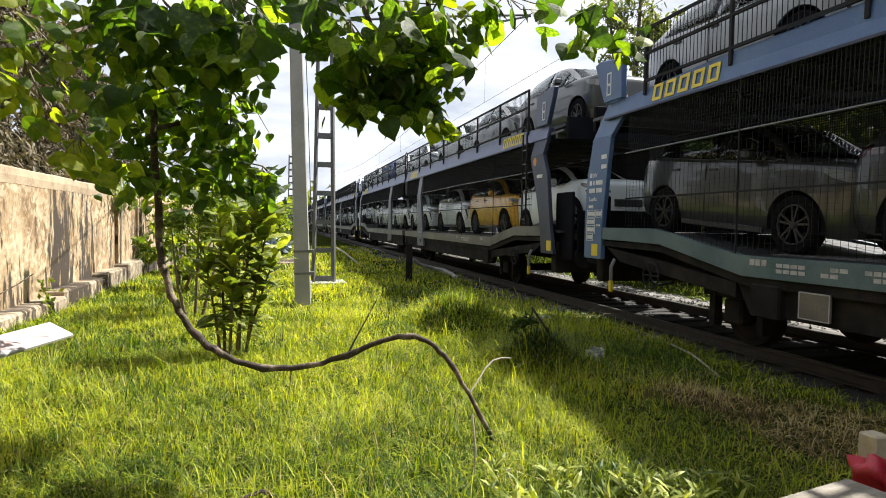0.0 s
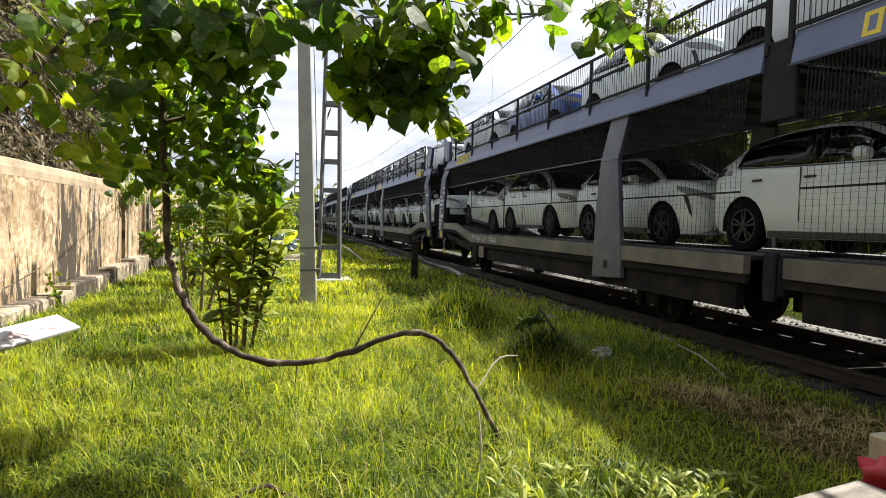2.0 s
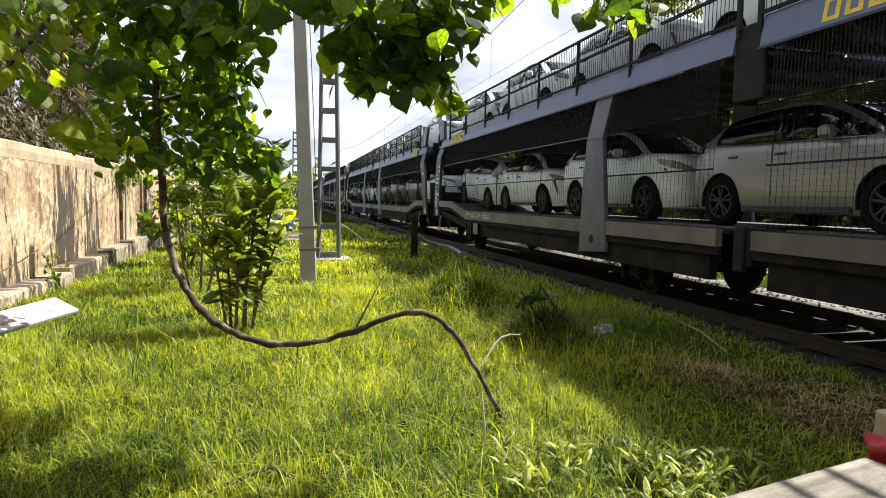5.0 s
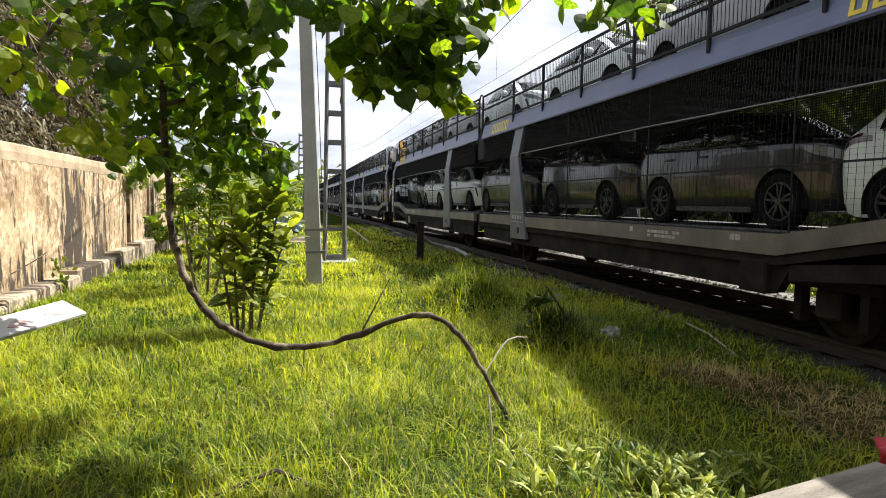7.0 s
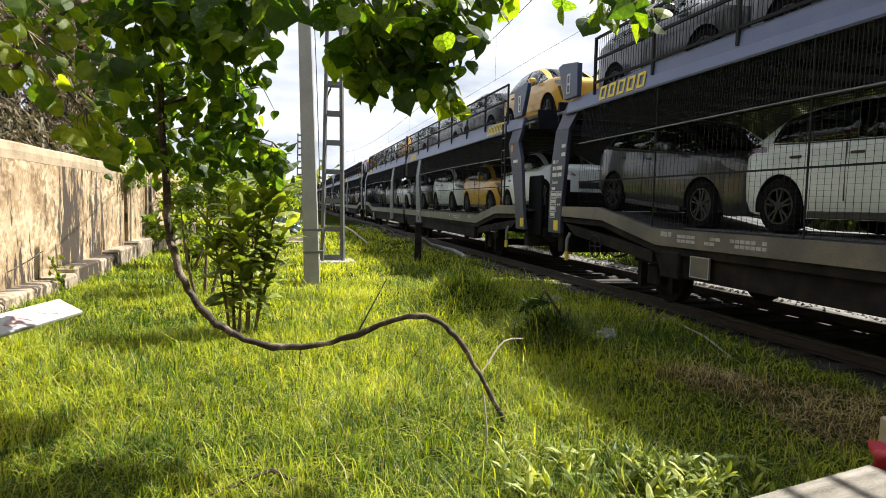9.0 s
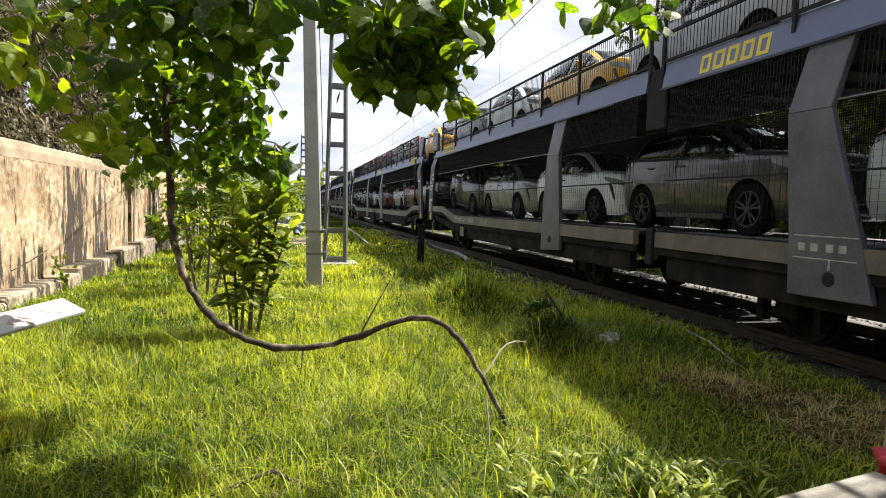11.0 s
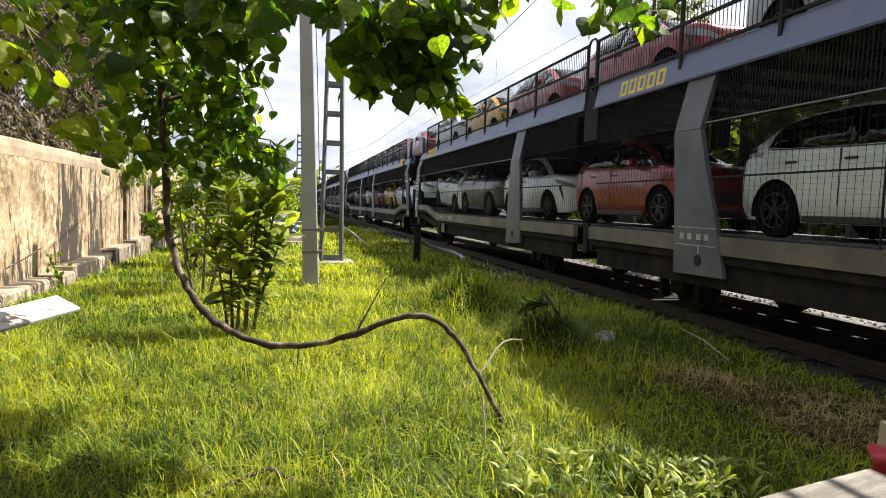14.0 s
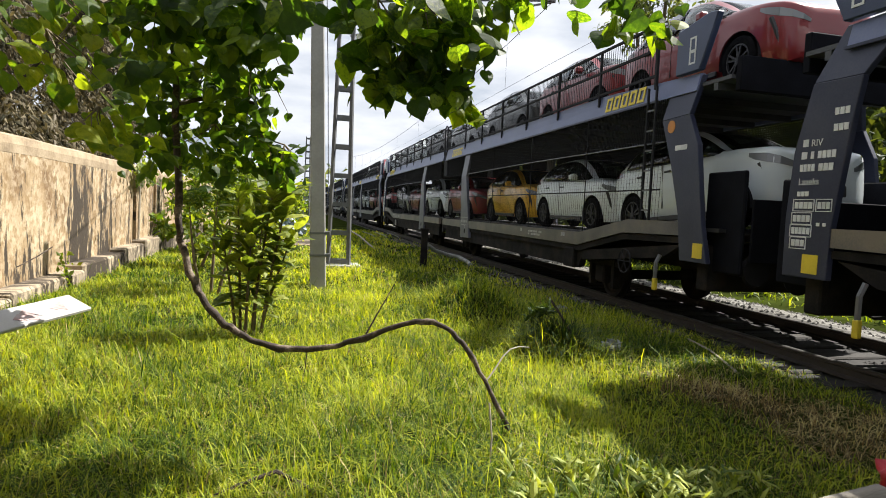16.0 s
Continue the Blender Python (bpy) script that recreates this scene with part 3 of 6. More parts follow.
def make_wagon():
    """One double-deck car-carrying wagon of two coupled halves; its leading foot is at y = 0 and it reaches to +y."""
    w = thing("car_carrier_wagon", pose(CX, 0, 0), "blue-grey double-deck car-carrying railway wagon with wire sides", "railway wagon", "wagons of the train")
    for back in (False, True):
        fy = lambda y: flip_y(y, back)
        for side in (-1, 1):
            # upper side beam, its face leaning to the sky
            ya, yb = fy(0.25), (JOINT - 0.22 if not back else JOINT + 0.22)
            bm = bmesh.new()
            ym = fy(3.0)
            pts = [(side * 1.44, ya, 3.40), (side * 1.44, yb, 3.42), (side * 1.38, yb, 3.78), (side * 1.38, ym, 3.77), (side * 1.385, ya, 3.64)]
            slab(bm, pts, -side * 0.08)
            beam = part("upper_beam", bm, M["beam"], w)
            part("beam_lip", boxes((side * 1.46 - 0.015, side * 1.46 + 0.015, min(ya, yb) + 0.9, max(ya, yb), 3.38, 3.41)), M["steel"], beam)
            # end pillar
            if back:
                out = [(-0.29, 1.07), (0.29, 1.07), (0.30, 1.6), (0.45, 2.67), (0.53, 3.09), (-0.06, 3.10), (-0.25, 2.4), (-0.30, 1.7)]
                top = [(-0.06, 3.10), (0.53, 3.09), (0.86, 3.57), (0.80, 3.62), (0.16, 3.66)]
            else:
                out = [(-0.29, 1.06), (0.29, 1.06), (0.40, 1.7), (0.64, 2.4), (0.93, 3.06), (0.28, 3.08), (0.05, 2.65), (-0.14, 1.56)]
                top = [(0.28, 3.08), (0.93, 3.06), (0.90, 3.45), (0.80, 3.64), (0.22, 3.62)]
            bm = bmesh.new()
            slab(bm, [(side * 1.50, fy(y), z) for y, z in out], -side * 0.08)
            slab(bm, [(side * (1.50 - 0.14 * max(0, z - 3.08) / 0.55), fy(y), z) for y, z in top], -side * 0.08)
            bmesh.ops.bevel(bm, geom=bm.edges[:], offset=0.008, segments=1, affect="EDGES")
            ep = part("end_pillar", bm, M["steel"], w)
            # plates and stencils on the pillar
            xs = side * 1.503
            def plate(name, y0, y1, z0, z1, m_, par=ep):
                part(name, boxes((xs - 0.004, xs + 0.004, min(fy(y0), fy(y1)), max(fy(y0), fy(y1)), z0, z1)), M[m_], par)
            plate("yellow_plate", -0.02 if back else -0.2, 0.18 if back else 0.0, 1.12, 1.32, "yellow")
            if side > 0:
                pass
            elif back:
                def bars(z, h, runs, frame_=False):
                    bm = bmesh.new()
                    for y0, y1 in runs:
                        n_ = max(1, round((y1 - y0) / 0.055))
                        for q in range(n_):
                            ya_, yb_ = fy(y0 + (y1 - y0) * q / n_ + 0.006), fy(y0 + (y1 - y0) * (q + 1) / n_ - 0.006)
                            box(bm, xs - 0.004, xs + 0.004, min(ya_, yb_), max(ya_, yb_), z, z + h)
                        if frame_:
                            for za, zb_ in ((z - 0.03, z - 0.022), (z + h + 0.022, z + h + 0.03)):
                                box(bm, xs - 0.004, xs + 0.004, min(fy(y0 - 0.02), fy(y1 + 0.02)), max(fy(y0 - 0.02), fy(y1 + 0.02)), za, zb_)
                            for yv in (y0 - 0.02, y1 + 0.012):
                                box(bm, xs - 0.004, xs + 0.004, min(fy(yv), fy(yv + 0.008)), max(fy(yv), fy(yv + 0.008)), z - 0.022, z + h + 0.022)
                    tagged(part("stencil", bm, M["white"], ep), kind="stuff")
                bars(2.74, 0.07, ((0.24, 0.42),))
                bars(2.58, 0.07, ((0.24, 0.42),))
                bars(2.45, 0.075, ((-0.13, -0.05),))
                bars(2.32, 0.075, ((-0.14, -0.06), (-0.02, 0.03), (0.07, 0.30)))
                bars(2.19, 0.075, ((-0.15, 0.05), (0.09, 0.28)))
                bars(1.93, 0.05, ((-0.16, 0.0),))
                bars(1.80, 0.07, ((-0.18, 0.06),), True)
                bars(1.80, 0.07, ((0.12, 0.28),), True)
                bars(1.66, 0.07, ((-0.19, 0.04),), True)
                bars(1.62, 0.035, ((0.12, 0.17), (0.2, 0.25)))
                bars(1.53, 0.07, ((-0.20, 0.05),), True)
                bars(1.40, 0.07, ((-0.19, -0.01),), True)
                for txt, y0, z, size in (("RIV", -0.02, 2.45, 0.10), ("Laaeks", -0.15, 2.05, 0.10)):
                    cu = bpy.data.curves.new("lettering", "FONT")
                    cu.body, cu.size, cu.extrude = txt, size, 0.002
                    tmp = new("lettering", cu)
                    me = bpy.data.meshes.new_from_object(tmp)
                    bpy.data.objects.remove(tmp)
                    me.materials.clear()
                    me.materials.append(M["white"])
                    let = new("lettering", me)
                    let.parent = ep
                    let.matrix_basis = Matrix.Translation((-1.505, fy(y0) + 0.0, z)) @ Matrix(((0, 0, -1), (-1, 0, 0), (0, 1, 0))).to_4x4()
            else:
                plate("stencil", 0.28, 0.55, 2.60, 2.67, "white")
                bm = bmesh.new()
                lathe(bm, [(side * 1.495, 0.09), (side * 1.505, 0.09)], 20)
                bmesh.ops.translate(bm, verts=bm.verts[:], vec=(0, fy(0.68), 2.95))
                part("round_emblem", bm, M["orange"], ep, "round orange emblem")
            # inner pillar beside the joint
            cy = 11.7 if not back else 18.2
            sg = 1 if not back else -1
            if not back:
                out = [(11.02, 0.79), (12.03, 0.77), (12.06, 1.4), (12.18, 2.70), (11.62, 2.70), (11.40, 2.0), (11.18, 1.38)]
                top = [(11.62, 2.70), (12.18, 2.70), (12.00, 3.42), (11.45, 3.42)]
            else:
                out = [(17.92, 0.79), (18.87, 0.73), (18.81, 1.82), (18.69, 2.70), (18.13, 2.70), (18.01, 1.78)]
                top = [(18.13, 2.70), (18.69, 2.70), (18.50, 3.42), (17.94, 3.42)]
            bm = bmesh.new()
            slab(bm, [(side * 1.50, y, z) for y, z in out], -side * 0.08)
            slab(bm, [(side * (1.50 - 0.07 * (z - 2.70) / 0.72), y, z) for y, z in top], -side * 0.08)
            bmesh.ops.bevel(bm, geom=bm.edges[:], offset=0.008, segments=1, affect="EDGES")
            cy = 11.7 if not back else 18.38
            ip = part("inner_pillar", bm, M["worn"], w)
            hole = bmesh.new()
            lathe(hole, [(side * 1.499, 0.075), (side * 1.504, 0.075)], 18)
            bmesh.ops.translate(hole, verts=hole.verts[:], vec=(0, 11.51 if not back else 18.41, 0.98))
            part("jacking_hole", hole, M["black"], ip)
            part("jacking_mark", boxes((side * 1.503 - 0.004, side * 1.503 + 0.004, (11.51 if not back else 18.41) - 0.012, (11.51 if not back else 18.41) + 0.012, 1.07, 1.17)), M["faded"], ip)
            if side < 0 and not back:
                for z in (1.40, 1.17):
                    part("stencil_frame", boxes((-1.505, -1.499, 11.20, 11.98, z, z + 0.012)), M["faded"], ip)
                for q in (11.32, 11.47, 11.66, 11.82):
                    part("stencil", boxes((-1.505, -1.499, q, q + 0.09, 1.25, 1.33)), M["faded"], ip)
            # lower side sill with its drop
            prof_t = [(0.2, 1.60), (1.75, 1.60), (3.5, 1.31), (JOINT - 0.3, 1.31)]
            prof_b = [(JOINT - 0.3, 0.98), (3.55, 0.96), (1.9, 1.27), (0.2, 1.30)]
            def sill_plate(pt, pb, x, name, mt, th):
                bm = bmesh.new()
                for (p, q), (r_, s_) in zip(zip(pt, pt[1:]), zip(pb[::-1], pb[::-1][1:])):
                    f2 = lambda y: fy(y) if y < 10 else (y if not back else 2 * JOINT - y)
                    slab(bm, [(side * x, f2(a), b) for a, b in (p, q, s_, r_)], -side * th)
                return part(name, bm, M[mt], w)
            sill_plate(prof_t, [(a, b + 0.11) for a, b in prof_b], 1.485, "lower_sill", "sill", 0.10)
            sill_plate([(a, b - 0.22) for a, b in prof_t], prof_b, 1.455, "sill_web", "dark", 0.06)
            sill_plate([(3.4, 0.965), (JOINT - 0.5, 0.985)], [(JOINT - 0.5, 0.645), (3.6, 0.645)], 1.40, "underframe_girder", "dark", 0.12)
            sill_plate([(0.35, 1.28), (3.4, 0.98)], [(3.4, 0.80), (0.8, 1.06)], 1.43, "underframe_bracket", "dark", 0.1)
            if side < 0:
                for y0, y1, rows_ in (((3.67, 3.94, 1), (4.06, 4.46, 2), (4.64, 4.96, 2), (5.12, 5.74, 2)) if back else ((4.1, 4.3, 1), (5.3, 6.1, 2), (6.5, 6.7, 1))):
                    a, b = sorted((fy(y0), fy(y1)))
                    for r_ in range(rows_):
                        n_ = max(2, int((b - a) / 0.085))
                        bm = bmesh.new()
                        for q in range(n_):
                            if (q * 5 + r_ * 3 + int(y0 * 10)) % 7 == 0:
                                continue
                            z = 1.205 - 0.062 * r_
                            box(bm, -1.489, -1.483, a + (b - a) * q / n_ + 0.008, a + (b - a) * (q + 1) / n_ - 0.008, z, z + (0.042 if rows_ == 2 else 0.07))
                        tagged(part("sill_stencil", bm, M["faded"], w), kind="stuff")
                if back:
                    a, b = fy(4.78), fy(4.40)
                    pl = part("framed_plate", boxes((-1.50, -1.47, a, b, 0.70, 0.98), bev=0.004), M["sill"], w)
                    part("plate_edge", boxes(*((-1.504, -1.4995, y0, y1, z0, z1) for y0, y1, z0, z1 in ((a, b, 0.968, 0.98), (a, b, 0.70, 0.712), (a, a + 0.012, 0.712, 0.968), (b - 0.012, b, 0.712, 0.968)))), M["faded"], pl)
            # upper guard rail
            y0, y1 = sorted((fy(1.30), JOINT - 0.15 if not back else JOINT + 0.15))
            for i in range(8):
                yy = fy(1.32 + 1.825 * i) if i < 7 else (y1 - 0.03 if not back else y0 + 0.03)
                part("guard_post", boxes((side * 1.40 - 0.022, side * 1.40 + 0.022, yy - 0.026, yy + 0.026, 3.60, 4.60), bev=0.005), M["black"], w)
            for z in (3.81, 4.21, 4.58):
                part("guard_rail", boxes((side * 1.40 - 0.018, side * 1.40 + 0.018, y0, y1, z - 0.02, z + 0.02)), M["black"], w)
            bm = bmesh.new()
            net(bm, side, 1.40, 1.40, y0, y1, 3.81, 4.58, 0.075, 0.77, 0.0035)
            tagged(part("guard_net", bm, M["wire"], w), "dark wire mesh of the guard rail", kind="stuff")
            # upright wires between the pillars, and the fine screen under the upper beam
            bm, fine = bmesh.new(), bmesh.new()
            jy = JOINT - 0.45 if not back else JOINT + 0.45
            for a, b in ((fy(0.95 if side < 0 else 0.5), cy - sg * 0.32), (cy + sg * 0.3, jy)):
                a, b = sorted((a, b))
                net(bm, side, 1.46, 1.44, a, b, 1.34, 2.78, 0.088, 1.44, 0.0018)
                net(bm, side, 1.461, 1.443, a, b, 1.34, 2.78, b - a, 0.06, 0.0009)
                box(bm, side * 1.455 - 0.012, side * 1.455 + 0.012, a, b, 2.05, 2.072)
                if side < 0:
                    net(fine, side, 1.44, 1.425, a, b, 2.78, 3.40, 0.05, 0.62, 0.0036)
                    net(fine, side, 1.441, 1.426, a, b, 2.78, 3.40, b - a, 0.05, 0.0013)
                else:
                    net(fine, side, 1.445, 1.425, a, b, 2.30, 3.40, 0.04, 0.04, 0.0078)
            tagged(part("side_net", bm, M["wire"], w), "dark upright wires of the side screen", kind="stuff")
            tagged(part("fine_screen", fine, M["wire"], w), "fine dark mesh under the upper beam", kind="stuff")
            for yy in ([fy(3.4), fy(6.2), fy(9.0)]):
                part("net_stanchion", boxes((side * 1.455 - 0.008, side * 1.455 + 0.008, yy - 0.008, yy + 0.008, 1.28, 3.42)), M["black"], w)
            # blue end panel on the upper deck
            bm = bmesh.new()
            slab(bm, [(side * 1.46, fy(y), z) for y, z in ((0.74, 3.67), (0.20, 3.67), (-0.04, 4.16), (-0.13, 4.37), (0.05, 4.40), (0.74, 4.30))], -side * 0.10)
            bmesh.ops.bevel(bm, geom=bm.edges[:], offset=0.015, segments=1, affect="EDGES")
            pn = part("end_panel", bm, M["navy"], w, "dark blue end panel")
            c = fy(0.36)
            part("panel_plate", boxes(*((side * 1.463 - 0.004, side * 1.463 + 0.004, c + y0, c + y1, z0, z1) for y0, y1, z0, z1 in ((-0.07, 0.07, 4.12, 4.145), (-0.07, 0.07, 3.775, 3.80), (-0.07, -0.045, 3.80, 4.12), (0.045, 0.07, 3.80, 4.12), (-0.045, 0.045, 3.93, 3.97)))), M["white"], pn)
            # yellow maker's blocks on the beam, plain shapes
            marks = () if side > 0 else (fy(1.55),) if back else (1.6, JOINT - 2.3)
            for q in marks:
                for i in range(5):
                    if back:
                        a, b = q - 0.3 * i - 0.22, q - 0.3 * i
                    else:
                        a, b = q + 0.26 * i, q + 0.26 * i + 0.2
                    bm = bmesh.new()
                    o = 0.055
                    z0_, z1_ = 3.46, 3.70
                    ring = ((a, z0_), (b, z0_), (b, z1_), (a, z1_), (a, z1_ - 0.045), (b - o, z1_ - 0.045), (b - o, z0_ + 0.045), (a + o, z0_ + 0.045), (a + o, z1_ - 0.047), (a, z1_ - 0.047))
                    slab(bm, [(side * (1.447 - 0.17 * (z - 3.40)), y, z) for y, z in ring], -side * 0.008)
                    part("yellow_block", bm, M["yellow"], beam)
            if side < 0:
                a, b = sorted((fy(0.9), cy))
                part("tension_cable", tubed([(side * 1.452, a, 2.76), (side * 1.452, (a + b) / 2, 2.79), (side * 1.452, b, 2.77)], 0.013, 5), M["galv"], w)
            # buffers, lever, step
            a = fy(-0.62)
            bm = bmesh.new()
            lathe(bm, [(-0.0, 0.2), (0.04, 0.22), (0.06, 0.1), (0.55, 0.11)], 20)
            bmesh.ops.rotate(bm, verts=bm.verts[:], matrix=Matrix.Rotation(radians(90 if not back else -90), 3, "Z"))
            bmesh.ops.translate(bm, verts=bm.verts[:], vec=(side * 0.98, a, 1.02))
            part("buffer", bm, M["black"], w)
            yy = fy(0.75)
            part("brake_lever", tubed([(side * 1.5, yy, 1.1), (side * 1.56, yy, 0.98), (side * 1.56, yy, 0.72)], 0.03, 6), M["galv"], w)
            part("lever_grip", boxes((side * 1.56 - 0.03, side * 1.56 + 0.03, yy - 0.035, yy + 0.035, 0.58, 0.76), bev=0.01), M["yellow"], w, "yellow painted lever grip")
            yy = fy(1.75)
            bm = bmesh.new()
            ring = [(side * 1.5, yy + 0.19 * math.cos(k * math.pi / 9), 0.92 + 0.19 * math.sin(k * math.pi / 9)) for k in range(19)]
            tube(bm, ring, 0.014, 5, cap=False)
            for k in range(3):
                ang = k * math.pi / 3
                tube(bm, [(side * 1.5, yy - 0.19 * math.cos(ang), 0.92 - 0.19 * math.sin(ang)), (side * 1.5, yy + 0.19 * math.cos(ang), 0.92 + 0.19 * math.sin(ang))], 0.01, 4)
            part("brake_wheel", bm, M["black"], w, "black spoked brake handwheel")
            # equipment box and hangers below the sill
            yy = fy(3.9)
            part("equipment_box", boxes((side * 1.36 - 0.12, side * 1.36 + 0.09, yy - 0.22, yy + 0.22, 0.62, 1.0), bev=0.02), M["dark"], w)
            if not back:
                for sx_, z in ((-0.11, 0), (0.11, 0)):
                    part("ladder_rail", boxes((side * 1.52 - 0.015, side * 1.52 + 0.015, 1.2 + sx_ - 0.015, 1.2 + sx_ + 0.015, 1.6, 3.6)), M["black"], w)
                for i in range(6):
                    part("ladder_rung", boxes((side * 1.52 - 0.012, side * 1.52 + 0.012, 1.1, 1.3, 1.75 + 0.3 * i - 0.012, 1.75 + 0.3 * i + 0.012)), M["galv"], w)
        # decks
        ya, yb = sorted((fy(-0.35), JOINT - 0.2 if not back else JOINT + 0.2))
        up = part("upper_deck", boxes((-1.36, 1.36, ya, yb, 3.46, 3.51)), M["ceiling"], w)
        bm = bmesh.new()
        n = 18
        for i in range(n):
            yy = ya + 0.3 + (yb - ya - 0.6) * i / (n - 1)
            box(bm, -1.36, 1.36, yy - 0.04, yy + 0.04, 3.36, 3.456)
        part("deck_ribs", bm, M["ceiling"], up)
        bm = bmesh.new()
        f2 = lambda y: fy(y) if y < 10 else (y if not back else 2 * JOINT - y)
        for (p, q) in (((-0.35, 1.48), (1.75, 1.48)), ((1.75, 1.48), (3.5, 1.255)), ((3.5, 1.255), (JOINT - 0.25, 1.255))):
            slab(bm, [(-1.38, f2(a), z) for a, z in ((p[0], p[1] + 0.05), (q[0], q[1] + 0.05), (q[0], q[1]), (p[0], p[1]))], 2.76)
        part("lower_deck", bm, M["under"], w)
        for s in (-1, 1):
            bm = bmesh.new()
            slab(bm, [(s * 0.78 - 0.22, f2(a), z) for a, z in ((3.5, 1.325), (JOINT - 0.3, 1.325), (JOINT - 0.3, 1.308), (3.5, 1.308))], 0.44)
            part("wheel_track", bm, M["galv"], w)
        # folded side flaps at the gap
        for s in (-1, 1):
            a, b = sorted((fy(-0.64), fy(0.10)))
            part("end_flap", boxes((s * 1.24 - 0.03, s * 1.24 + 0.03, a, b, 0.95, 2.28 if not back else 2.14), bev=0.02), M["tarp"], w)
        yy = fy(-0.69)
        part("end_gate", boxes((-1.18, 1.18, yy - 0.02, yy + 0.02, 1.12, 1.92), bev=0.01), M["tarp"], w, "black folded end gate")
        yy = fy(-0.40)
        part("ramp_edge", boxes((-1.30, 1.30, yy - 0.05, yy + 0.05, 3.30, 3.74), bev=0.01), M["tarp"], w, "black folded loading ramp")
        part("headstock", boxes((-1.35, 1.35, min(fy(-0.12), fy(0.1)), max(fy(-0.12), fy(0.1)), 0.68, 1.30), bev=0.02), M["dark"], w)
        part("centre_girder", boxes((-0.45, 0.45, min(fy(0.1), yb if not back else ya), max(fy(0.1), yb if not back else ya), 0.86, 1.2)), M["dark"], w)
        part("coupling_hook", boxes((-0.08, 0.08, min(fy(-0.95), fy(-0.1)), max(fy(-0.95), fy(-0.1)), 0.93, 1.08), bev=0.02), M["black"], w)
        part("brake_hose", tubed([(0.35, fy(-0.1), 0.95), (0.36, fy(-0.35), 0.6), (0.3, fy(-0.7), 0.52), (0.22, fy(-0.97), 0.62)], 0.03, 6), M["black"], w)
        for yy in (fy(3.1), (12.35 if not back else 17.45)):
            for s in (-1, 1):
                bm = boxes((s * 1.12 - 0.1, s * 1.12 + 0.1, yy - 0.16, yy + 0.16, 0.42, 0.74), bev=0.03)
                box(bm, s * 1.12 - 0.05, s * 1.12 + 0.05, yy - 0.6, yy + 0.6, 0.74, 0.84)
                for q in (-0.42, 0.42):
                    box(bm, s * 1.12 - 0.06, s * 1.12 + 0.06, yy + q - 0.05, yy + q + 0.05, 0.35, 1.0)
                part("axle_guard", bm, M["dark"], w)
    part("joint_cover", boxes((-1.36, 1.36, JOINT - 0.16, JOINT + 0.16, 0.86, 1.30), bev=0.03), M["black"], w)
    for s in (-1, 1):
        part("joint_bellows", boxes((s * 1.36 - 0.03, s * 1.36 + 0.03, JOINT - 0.26, JOINT + 0.26, 2.84, 3.74), bev=0.02), M["black"], w, "black flexible cover at the joint")
        for q in (-0.15, 0.15):
            part("joint_hook", tubed([(s * 1.40, JOINT + q, 3.7), (s * 1.40, JOINT + q, 4.56), (s * 1.40, JOINT + q * 0.7, 4.63), (s * 1.40, JOINT + q * 0.2, 4.66)], 0.022, 6), M["black"], w)
        part("joint_strut", boxes((s * 1.36 - 0.04, s * 1.36 + 0.04, JOINT - 0.09, JOINT + 0.09, 0.8, 1.36), bev=0.015), M["black"], w)
    ws = None
    for yy in (3.1, 12.35, 17.45, flip_y(3.1, True)):
        if ws is None:
            ws = part("wheelset", wheelset(), M["dark"], w)
            ws.matrix_basis = pose(0, yy, RAIL_Z + 0.42)
        else:
            share("wheelset", ws, w, pose(0, yy, RAIL_Z + 0.42))
    return w


# ---- cars ----
CAR_TALL = {"hatch": 1.07, "suv": 1.03}
CAR_WHEELS = {"hatch": (0.335, (-1.22, 1.28)), "suv": (0.35, (-1.24, 1.30))}


